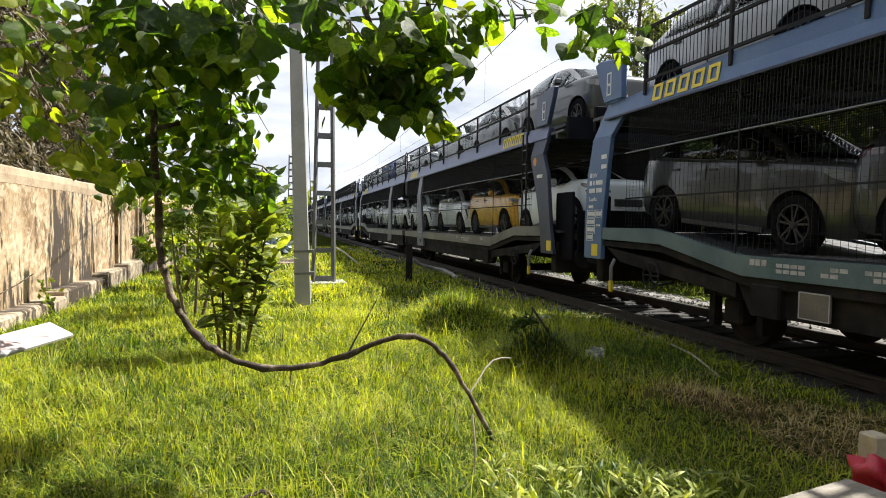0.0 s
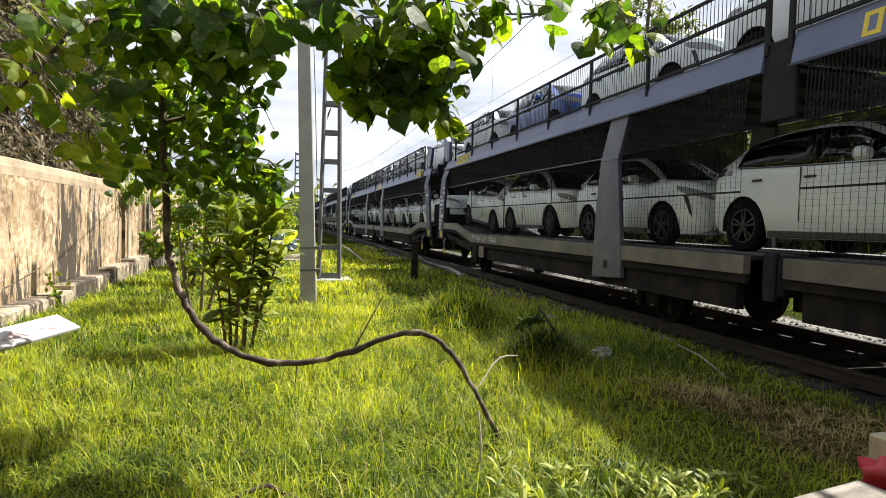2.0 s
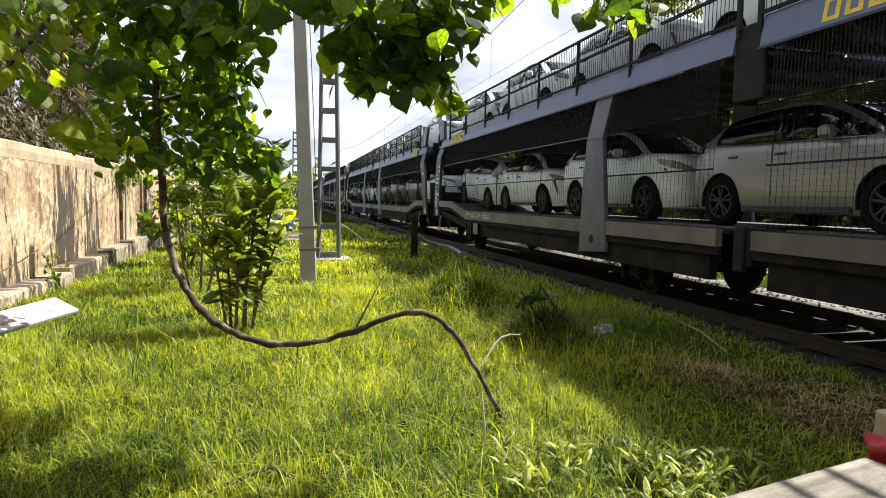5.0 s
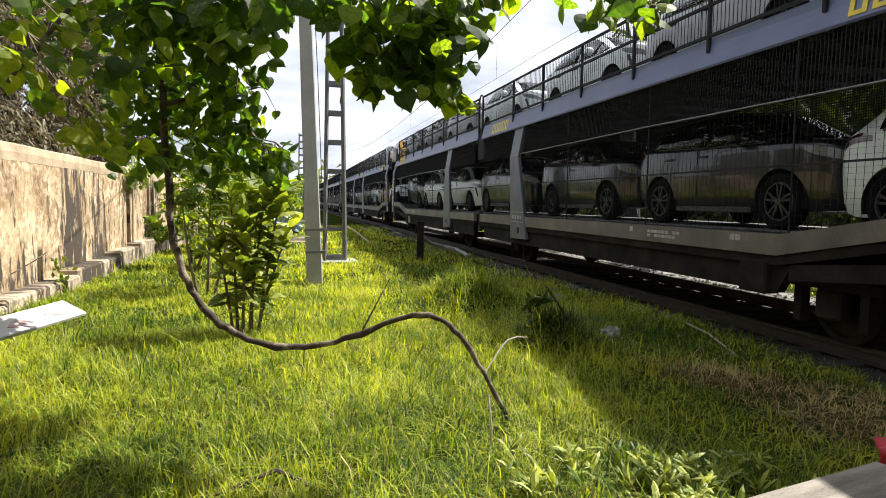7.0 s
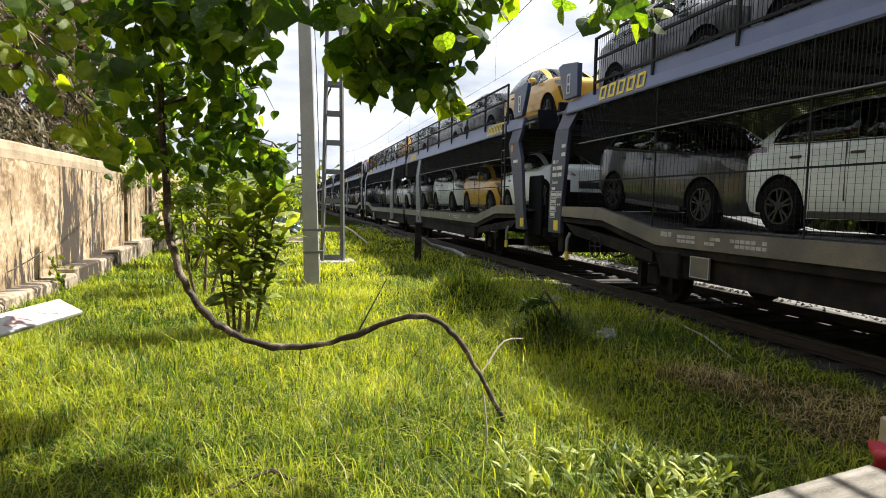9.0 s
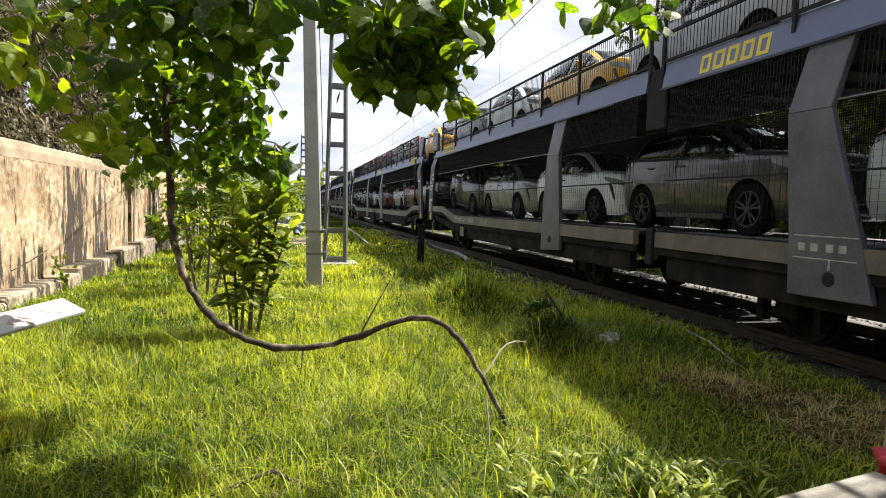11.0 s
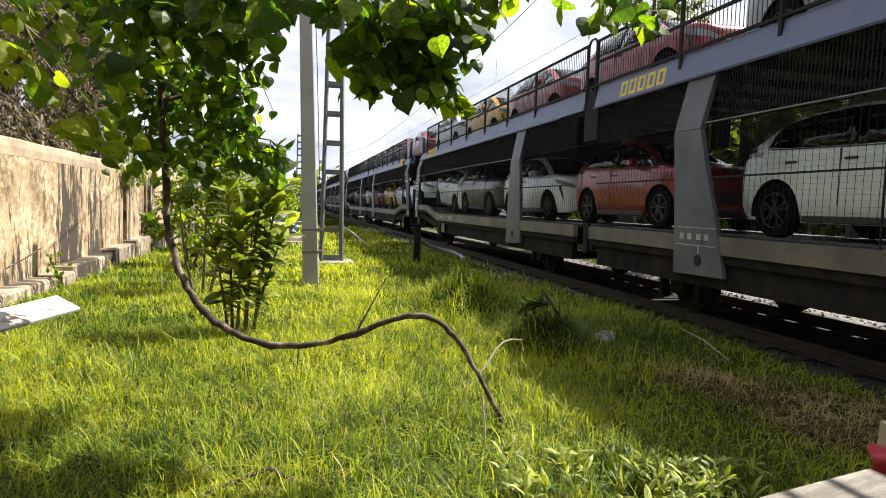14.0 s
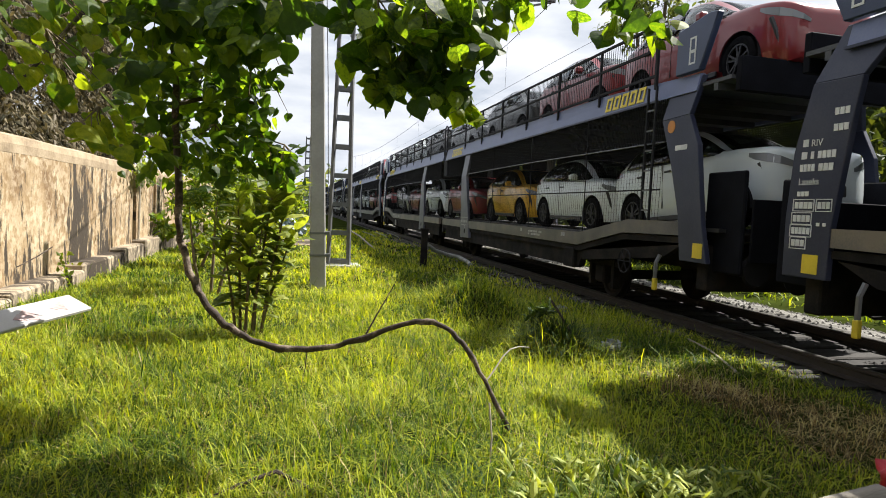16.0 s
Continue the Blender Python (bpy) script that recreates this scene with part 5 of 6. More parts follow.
def blades(name, x, y, h, wid, material, rng, label, lean=0.45, z=None):
    n = len(x)
    z = np.array([ground_z(a, b) for a, b in zip(x, y)]) if z is None else z
    a = rng.uniform(0, 6.283, n)
    d = np.stack([np.cos(a), np.sin(a), 0 * a], 1)
    s = np.stack([-np.sin(a), np.cos(a), 0 * a], 1)
    bend = rng.uniform(0.12, 1.0, n) * lean * 3.0
    rows = []
    for f, w in ((0, 1.0), (0.4, 0.85), (0.75, 0.55)):
        c = np.stack([x, y, z - 0.01], 1) + d * (h * bend * f ** 2)[:, None] + np.array([0, 0, 1]) * (h * f * (1 - 0.42 * np.minimum(bend, 1.6) * f))[:, None]
        rows += [c - s * (wid * w)[:, None], c + s * (wid * w)[:, None]]
    tip = np.stack([x, y, z - 0.01], 1) + d * (h * bend)[:, None] + np.array([0, 0, 1]) * (h * (1 - 0.42 * np.minimum(bend, 1.6)))[:, None]
    v = np.stack(rows + [tip], 1)
    f = np.array([(0, 1, 3), (0, 3, 2), (2, 3, 5), (2, 5, 4), (4, 5, 6)])
    idx = (f[None] + 7 * np.arange(n)[:, None, None]).reshape(-1, 3)
    me = bpy.data.meshes.new(name)
    me.vertices.add(7 * n)
    me.vertices.foreach_set("co", v.reshape(-1).astype(np.float32))
    me.loops.add(idx.size)
    me.loops.foreach_set("vertex_index", idx.reshape(-1).astype(np.int32))
    me.polygons.add(len(idx))
    me.polygons.foreach_set("loop_start", (3 * np.arange(len(idx))).astype(np.int32))
    me.update(calc_edges=True)
    me.materials.append(material)
    return tagged(new(name, me), label, "grass", kind="stuff")


M.update(
    grass=mat("grass_blade", (0.1, 0.147, 0.0075), 0.6, 0, 0.3, 0.55, 3.0, 0, random_by="island", translucent=0.25, tint=(0.265, 0.29, 0.033), dark=(0.017, 0.042, 0.003), spec=0.2),
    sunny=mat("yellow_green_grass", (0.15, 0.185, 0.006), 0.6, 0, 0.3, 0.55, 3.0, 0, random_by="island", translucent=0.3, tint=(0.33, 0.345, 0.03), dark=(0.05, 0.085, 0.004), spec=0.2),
    dry=mat("dry_grass", (0.15, 0.092, 0.036), 0.6, 0, 0.3, 0.8, 4, 0, random_by="island", translucent=0.15, tint=(0.4, 0.34, 0.18), dark=(0.06, 0.04, 0.017), spec=0.3),
    leaf=mat("vine_leaf", (0.03, 0.053, 0.011), 0.5, 0, 0.3, 3, 30, 0.1, random_by="island", translucent=0.56, glow=(4.5, 4.7, 0.8), tint=(0.095, 0.125, 0.015), dark=(0.018, 0.036, 0.008), spec=0.35),
    # vine leaf in a lighter yellow: sun shining through the leaves put into the colour
    young=mat("backlit_vine_leaf", (0.1, 0.125, 0.01), 0.55, 0, 0.3, 3, 30, 0.1, random_by="object", translucent=0.55, glow=(2.7, 2.9, 0.5), tint=(0.16, 0.18, 0.018), dark=(0.045, 0.08, 0.009), spec=0.25),
    leafo=mat("vine_leaf_single", (0.03, 0.053, 0.011), 0.5, 0, 0.3, 6, 60, 0.15, random_by="object", translucent=0.56, glow=(4.5, 4.7, 0.8), tint=(0.095, 0.125, 0.015), dark=(0.018, 0.036, 0.008), spec=0.35),
    shrub=mat("shrub_leaf", (0.125, 0.15, 0.026), 0.55, 0, 0.3, 3, 30, 0.1, random_by="object", translucent=0.34, glow=(3.0, 3.1, 0.8), tint=(0.24, 0.255, 0.05), dark=(0.05, 0.075, 0.014), spec=0.3),
    bush=mat("bush_leaf", (0.075, 0.105, 0.018), 0.5, 0, 0.3, 0.8, 12, 0, random_by="island", translucent=0.4, tint=(0.13, 0.16, 0.028), dark=(0.032, 0.06, 0.01), spec=0.3),
    scrub=mat("scrub_leaf", (0.04, 0.055, 0.018), 0.65, 0, 0.3, 0.8, 12, 0, random_by="island", translucent=0.18, tint=(0.075, 0.09, 0.03), dark=(0.02, 0.032, 0.01), spec=0.2),
    conifer=mat("dry_conifer", (0.1, 0.085, 0.055), 0.8, 0, 0.4, 0.9, 12, 0, random_by="island", translucent=0.2, glow=(2.0, 1.8, 1.0), tint=(0.17, 0.145, 0.095), dark=(0.03, 0.03, 0.016), spec=0.2),
    eucalypt=mat("grey_green_leaf", (0.06, 0.08, 0.045), 0.6, 0, 0.3, 0.8, 12, 0, random_by="island", translucent=0.3, tint=(0.1, 0.12, 0.07), spec=0.3),
    weed=mat("weed_leaf", (0.17, 0.205, 0.03), 0.55, 0, 0.3, 2, 30, 0.1, random_by="island", translucent=0.25, glow=(2.6, 2.5, 0.8), tint=(0.34, 0.37, 0.09), dark=(0.05, 0.085, 0.012), spec=0.3),
    clump=mat("dark_weed_leaf", (0.025, 0.048, 0.008), 0.65, 0, 0.3, 2, 30, 0.1, random_by="island", translucent=0.12, tint=(0.05, 0.078, 0.014), dark=(0.012, 0.027, 0.005), spec=0.2),
    stem=mat("young_stem", (0.10, 0.075, 0.04), 0.8, 0, 0.3, 8, 80, 0.3),
    straw=mat("bleached_stick", (0.3, 0.26, 0.2), 0.85, 0, 0.2, 9, 90, 0.3),
    plank=mat("painted_plank", (0.38, 0.365, 0.355), 0.6, 0, 0.1, 4, 60, 0.1),
    smear=mat("red_smear", (0.33, 0.25, 0.24), 0.7, 0, 0.35, 8, 60, 0.1, tint=(0.37, 0.33, 0.32), dark=(0.28, 0.15, 0.14)),
    oldwood=mat("weathered_board", (0.17, 0.15, 0.12), 0.85, 0, 0.35, 3, 70, 0.5, tint=(0.26, 0.235, 0.195), dark=(0.08, 0.068, 0.05), stretch=(0.6, 4, 4)),
    redcloth=mat("red_plastic", (0.35, 0.015, 0.03), 0.45, 0, 0.25, 7, 60, 0.2),
    cream=mat("cream_paint", (0.36, 0.32, 0.23), 0.7, 0, 0.2, 6, 60, 0.2),
    litter=mat("clear_plastic_litter", (0.28, 0.29, 0.28), 0.35, 0, 0.3, 9, 60, 0.5),
    bluebag=mat("pale_blue_plastic", (0.33, 0.39, 0.46), 0.45, 0, 0.25, 5, 50, 0.4),
)


def make_grass():
    rng = np.random.default_rng(3)

    def scatter(y0, y1, dens, x0=-9.0, x1=5.55):
        out = []
        area = (y1 - y0) * (x1 - x0)
        n = int(area * dens)
        x, y = rng.uniform(x0, x1, n), rng.uniform(y0, y1, n)
        keep = (x > -0.46 * y - 0.5) & (x < 1.12 * y + 0.7) & (x > WALL_X + 0.3)
        return x[keep], y[keep]
    green, dry, sunny = [], [], []
    for y0, y1, dens, wid in ((1.4, 3.2, 3600, .0031), (3.2, 5.0, 3300, .0034), (5.0, 8.0, 2300, .0042), (8.0, 12.5, 1100, .0062), (12.5, 20.0, 420, .011), (20.0, 40.0, 120, .021)):
        x, y = scatter(y0, y1, dens)
        patch = np.array([noise.noise(Vector((a * 0.9, b * 0.9, 7))) for a, b in zip(x, y)])
        shade = np.clip((x - 2.0 - 0.12 * (y - 4)) / 1.6, 0, 1) * np.clip((7.4 - y) / 2.5, 0, 1)
        bare = np.exp(-((x - 4.2) / 0.7) ** 2 - ((y - 6.5) / 0.6) ** 2)
        tuft = np.array([noise.noise(Vector((a * 7, b * 7, 2))) for a, b in zip(x, y)]) if y0 < 8 else patch
        thin = rng.random(len(x)) + 0.9 * np.clip(tuft, -0.5, 0.3) > 0.28 + 0.25 * shade + 0.2 * bare + 0.2 * np.clip((x - 4.6) / 0.8, 0, 1) + 0.45 * np.clip((x - 4.3) / 0.6, 0, 1) * np.clip((y - 8) / 3, 0, 1)
        x, y, patch, shade = x[thin], y[thin], patch[thin], shade[thin]
        brown = sum(np.exp(-((x - bx) / br) ** 2 - ((y - by) / br) ** 2) for bx, by, br in ((3.83, 4.94, .34), (4.15, 4.25, .4), (4.5, 3.85, .5), (3.85, 3.6, .3)))
        isdry = rng.random(len(x)) < 0.08 + 0.12 * shade + 0.9 * np.clip(1.6 * brown, 0, 1) + 0.1 * np.clip(patch, 0, 1)
        h = (0.09 + 0.11 * rng.random(len(x)) + 0.07 * np.clip(patch + 0.2, -0.3, 0.8)) * (1 - 0.3 * shade)
        h *= 1 + 0.7 * np.exp(-((x - 2.7) / 0.6) ** 2 - ((y - 9.2) / 1.0) ** 2) + 0.9 * np.exp(-((x - 2.9) / 0.45) ** 2 - ((y - 6.5) / 0.45) ** 2)
        h *= np.where(rng.random(len(x)) < 0.04, 1.6, 1.0)
        w = wid * rng.uniform(0.5, 1.5, len(x))
        # brighter yellow-green blades grow more common towards the open middle
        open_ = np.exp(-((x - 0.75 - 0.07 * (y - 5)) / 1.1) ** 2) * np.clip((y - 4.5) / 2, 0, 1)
        isyellow = ~isdry & (rng.random(len(x)) < 0.12 + 0.75 * open_)
        sunny.append((x[isyellow], y[isyellow], h[isyellow], w[isyellow]))
        isgreen = ~isdry & ~isyellow
        green.append((x[isgreen], y[isgreen], h[isgreen], w[isgreen]))
        dry.append((x[isdry], y[isdry], h[isdry] * 0.9, w[isdry] * 0.85))
    # the rest of the plot, in coarser blades
    n = 60000
    x, y = rng.uniform(WALL_X + 0.3, 5.3, n), rng.uniform(-8.9, 24, n)
    rest = (x <= -0.46 * y - 0.5) | (x >= 1.12 * y + 0.7) | (y < 1.4)
    x, y = x[rest], y[rest]
    green.append((x, y, rng.uniform(0.08, 0.2, len(x)), rng.uniform(.005, .011, len(x))))
    # beyond the track
    n = 9000
    x, y = rng.uniform(9.4, 20, n), rng.uniform(4, 45, n)
    green.append((x, y, rng.uniform(0.1, 0.3, n), rng.uniform(.008, .02, n)))
    g = [np.concatenate(c) for c in zip(*green)]
    blades("grass", *g, M["grass"], rng, "lush green uncut meadow grass beside the track", lean=0.55)
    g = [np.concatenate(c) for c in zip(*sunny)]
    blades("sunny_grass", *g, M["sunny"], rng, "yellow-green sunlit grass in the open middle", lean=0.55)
    d = [np.concatenate(c) for c in zip(*dry)]
    blades("dry_grass", *d, M["dry"], rng, "withered straw-coloured grass among the green", lean=0.7)
    # long arching tussocks
    cx, cy = [], []
    for tx, ty, k in ((-1.0, 6.9, 60), (-0.75, 6.75, 50), (2.9, 6.5, 260), (3.05, 6.4, 160), (2.7, 9.2, 420), (2.4, 9.5, 260), (3.0, 8.8, 220), (0.6, 5.2, 30), (1.2, 3.6, 40), (-2.9, 13.0, 120), (-2.8, 10.0, 90), (-3.1, 16.5, 120), (-2.2, 8.6, 50), (1.6, 21.0, 60), (2.2, 24.0, 60)):
        cx.append(rng.normal(tx, 0.16 + 0.002 * k, k))
        cy.append(rng.normal(ty, 0.14 + 0.0025 * k, k))
    x, y = np.concatenate(cx), np.concatenate(cy)
    blades("tussock_grass", x, y, rng.uniform(0.25, 0.5, len(x)), rng.uniform(.003, .006, len(x)), M["grass"], rng, "tall arching grass tussocks", lean=0.75)
    n = 900
    x, y = rng.normal(2.92, 0.2, n), rng.normal(6.45, 0.2, n)
    blades("tussock_grass", x, y, rng.uniform(0.25, 0.55, n) * np.exp(-((x - 2.92) / 0.5) ** 2), rng.uniform(.004, .007, n), M["clump"], rng, "dark green arching tussock by the track", lean=0.6)


# ---- the vine ----
VINE = [(1.548, 4.05, -0.03), (1.44, 4.08, 0.187), (1.336, 4.15, 0.406), (1.238, 4.2, 0.575), (1.153, 4.28, 0.684), (1.059, 4.33, 0.752), (0.948, 4.4, 0.78), (0.814, 4.47, 0.755), (0.676, 4.53, 0.705),
        (0.516, 4.6, 0.62), (0.334, 4.68, 0.545), (0.106, 4.75, 0.499), (-0.102, 4.8, 0.501), (-0.309, 4.85, 0.554), (-0.476, 4.9, 0.637), (-0.599, 4.93, 0.743), (-0.7, 4.95, 0.872), (-0.78, 4.97, 1.042),
        (-0.841, 5.0, 1.232), (-0.866, 5.0, 1.402), (-0.875, 5.0, 1.57), (-0.905, 5.0, 2.07), (-0.92, 5.0, 2.562), (-0.944, 5.0, 3.123), (-0.93, 4.95, 3.6)]
# centre, spread, leaves, leaf size, single leaves or joined, backlit colour
CLUMPS = [((-1.50, 4.2, 2.66), (.30, .35, .2), 20, .14, 1, 1), ((-1.42, 4.0, 2.36), (.26, .3, .18), 18, .14, 1, 1), ((-1.22, 4.3, 2.04), (.16, .3, .12), 13, .15, 1, 1),
          ((-0.96, 4.6, 2.72), (.42, .4, .3), 110, .15, 0, 0), ((-1.10, 5.25, 2.32), (.36, .22, .3), 85, .14, 0, 0), ((-0.70, 5.2, 2.50), (.40, .25, .34), 105, .14, 0, 0), ((-0.42, 4.6, 2.80), (.34, .4, .24), 95, .15, 0, 0),
          ((-0.36, 4.9, 2.36), (.24, .3, .3), 62, .13, 0, 0), ((-1.06, 5.25, 1.95), (.30, .2, .2), 48, .13, 0, 0), ((-0.61, 4.8, 1.97), (.32, .3, .2), 70, .13, 0, 0), ((-0.31, 4.8, 1.97), (.2, .25, .2), 42, .12, 0, 0),
          ((-0.08, 4.0, 2.86), (.2, .3, .13), 22, .15, 1, 0), ((0.18, 3.6, 2.80), (.18, .25, .10), 17, .16, 1, 0), ((0.42, 3.8, 2.66), (.24, .3, .22), 46, .15, 1, 0), ((0.69, 3.8, 2.68), (.24, .3, .22), 46, .15, 1, 0),
          ((0.97, 4.0, 2.70), (.18, .3, .22), 34, .14, 1, 0), ((0.57, 3.9, 2.42), (.22, .25, .14), 34, .15, 1, 0), ((0.84, 3.9, 2.40), (.17, .25, .13), 26, .15, 1, 0), ((1.03, 4.0, 2.26), (.10, .2, .1), 11, .13, 1, 1),
          ((2.02, 3.6, 2.92), (.22, .25, .12), 20, .15, 1, 0), ((2.26, 3.6, 2.80), (.12, .2, .08), 7, .14, 1, 1), ((1.42, 3.8, 3.02), (.35, .3, .12), 22, .15, 1, 0), ((-0.115, 4.8, 1.89), (.13, .2, .16), 26, .12, 0, 0),
          # from here, clumps centred above z 3.05 are out of view, added to cast shade
          ((-0.60, 4.4, 3.3), (.7, .7, .25), 34, .15, 0, 0), ((0.5, 3.7, 3.3), (.6, .6, .2), 45, .15, 0, 0), ((0.75, 3.5, 3.55), (.5, .35, .2), 40, .15, 0, 0), ((-1.7, 3.9, 3.1), (.5, .5, .25), 26, .15, 0, 0), ((1.0, 4.0, 2.95), (.3, .3, .15), 30, .15, 0, 1),
          ((0.75, 3.9, 2.74), (.4, .3, .25), 85, .16, 0, 0), ((0.62, 3.9, 2.46), (.28, .25, .16), 36, .16, 0, 0), ((-0.95, 4.6, 2.92), (.5, .4, .22), 75, .15, 0, 0),
          ((0.1, 4.7, 3.55), (.7, .5, .25), 130, .16, 0, 0), ((1.1, 4.6, 3.85), (.7, .5, .25), 120, .16, 0, 0), ((-0.75, 4.25, 2.9), (.3, .2, .16), 16, .21, 1, 0), ((-0.30, 3.8, 2.82), (.24, .2, .15), 12, .2, 1, 0)]
SWAYERS = []


def make_vine():
    v = thing("vine_tree", pose(0, 0, 0), "vine with a long bent bare stem and broad heart-shaped leaves", "vine")
    rng = np.random.default_rng(8)
    rad = [0.016 + 0.0095 * min(1, i / 14) + 0.0025 * math.sin(i * 2.3) for i in range(len(VINE))]
    fine, fr = [], []
    for i in range(len(VINE) - 1):
        for k in range(3):
            u = k / 3
            p0, p1, p2, p3 = (Vector(VINE[min(max(i + j, 0), len(VINE) - 1)]) for j in (-1, 0, 1, 2))
            q = 0.5 * ((2 * p1) + (p2 - p0) * u + (2 * p0 - 5 * p1 + 4 * p2 - p3) * u * u + (3 * p1 - p0 - 3 * p2 + p3) * u ** 3)
            fine.append(q + Vector(rng.normal(0, 0.005, 3)))
            fr.append((rad[i] + (rad[i + 1] - rad[i]) * u) * (1.18 if k == 0 and i % 3 == 0 else 1.0) * rng.uniform(0.95, 1.06))
    part("stem", tubed(fine, fr, 10), M["bark"], v, "bare brown woody stem arching to the ground", smooth=True)
    part("side_twig", tubed([(0.516, 4.6, 0.63), (0.6, 4.63, 0.78), (0.745, 4.7, 1.02)], [.008, .006, .004], 5), M["bark"], v)
    part("side_twig", tubed([(1.345, 4.15, 0.4), (1.42, 4.2, 0.47), (1.50, 4.26, 0.55), (1.57, 4.3, 0.595), (1.66, 4.36, 0.60), (1.76, 4.4, 0.585)], [.006, .007, .006, .006, .005, .004], 5), M["straw"], v, "bleached bare twig")
    part("side_twig", tubed([(0.10, 4.75, 0.49), (0.09, 4.74, 0.36), (0.06, 4.73, 0.2)], [.004, .003, .002], 4), M["bark"], v)
    for path in (((-0.93, 4.97, 3.4), (-0.5, 4.5, 3.2), (0.0, 4.1, 3.3), (0.6, 3.85, 3.3), (1.3, 3.8, 3.4), (2.1, 3.6, 3.3)), ((-0.92, 4.99, 2.9), (-1.15, 4.6, 2.95), (-1.3, 4.3, 2.75), (-1.55, 4.05, 2.25)), ((-0.9, 5.0, 2.3), (-0.6, 5.05, 2.4), (-0.35, 5.0, 2.35)),
                 ((0.4, 3.9, 3.3), (0.6, 3.86, 2.75), (0.72, 3.85, 2.5)), ((0.9, 3.85, 3.33), (0.98, 3.95, 2.7), (1.03, 4.0, 2.3))):
        part("branch", tubed(path, [0.018 - 0.0022 * i for i in range(len(path))], 6), M["bark"], v)
    first = None
    for ci, (c, sp, n, size, single, young) in enumerate(CLUMPS):
        n, size = (int(n * 1.7), size * 0.84) if young and single else (n, size * 0.98) if single else (int(n * 1.5), size * 0.8)
        c = Vector(c)
        root = c + Vector((0, 0, sp[2] * 0.9))
        pts = rng.normal(0, 0.55, (n, 3)).clip(-1.15, 1.15) * np.array(sp)
        if not single:
            pts = rng.normal(0, 0.58, (n, 3)).clip(-1.2, 1.2) * np.array(sp)
        rel = pts + np.array(c - root)
        nrm = rng.normal(0, 1, (n, 3)) * (0.75, 0.75, 0.4) + (0.15, -0.35, 0.55)
        if young:
            nrm = nrm * 0.75 + (0.5, -0.2, 0.3)
        tip = rng.normal(0, 0.55, (n, 3)) + (0, 0, -1.0)
        turn = frames_of(nrm, tip)
        sz = size * rng.uniform(0.5, 1.25, n)
        bm = bmesh.new()
        for k in range(5):
            e = rel[k % n]
            tube(bm, [(0, 0, 0), tuple(e * 0.5 + rng.normal(0, 0.02, 3)), tuple(e)], [.006, .004, .002], 4)
        twig = part("leafy_twig", bm, M["stem"], v)
        twig.matrix_basis = Matrix.Translation(root)
        if single:
            mt = M["young"] if young else M["leafo"]
            for k in range(n):
                R = Matrix([list(map(float, turn[k][i])) for i in range(3)]).to_4x4()
                m = Matrix.Translation(Vector(rel[k])) @ R @ Matrix.Scale(float(sz[k]), 4)
                if first is None:
                    me = leaf_mesh("leaf", HEART, np.zeros((1, 3)), np.eye(3)[None], np.ones(1), M["leafo"])
                    first = new("leaf", me)
                    first.parent, first.matrix_basis = twig, m
                else:
                    share("leaf", first, twig, m, mt if young else None)
        else:
            me = leaf_mesh("foliage", HEART, rel, turn, sz, M["young"] if young else M["leaf"])
            f = new("foliage", me)
            f.parent = twig
            tagged(f, "light yellow-green young leaves" if young else "dark green vine leaves", kind="stuff")
        SWAYERS.append((twig, root, ci))
    return v


def sway():
    for twig, root, i in SWAYERS:
        a, b = 1.7 + 0.6 * ((i * 37) % 7) / 7, 0.55 + 0.25 * ((i * 13) % 5) / 5
        rows = []
        for k in range(33):
            t = k * 0.5
            rx = 2.2 * math.sin(a * t + i) + 1.4 * math.sin(b * t * 2.3 + 2 * i)
            ry = 2.6 * math.sin(a * 0.9 * t + 1.7 * i) + 1.6 * math.sin(b * t + i * 0.7)
            rows.append((t, Matrix.Translation(root + Vector((0.012 * math.sin(b * t + i), 0.01 * math.sin(a * t + 2 * i), 0))) @ pose(0, 0, 0, rx, ry, 1.5 * math.sin(b * t * 1.7 + i))))
        walk(twig, rows)


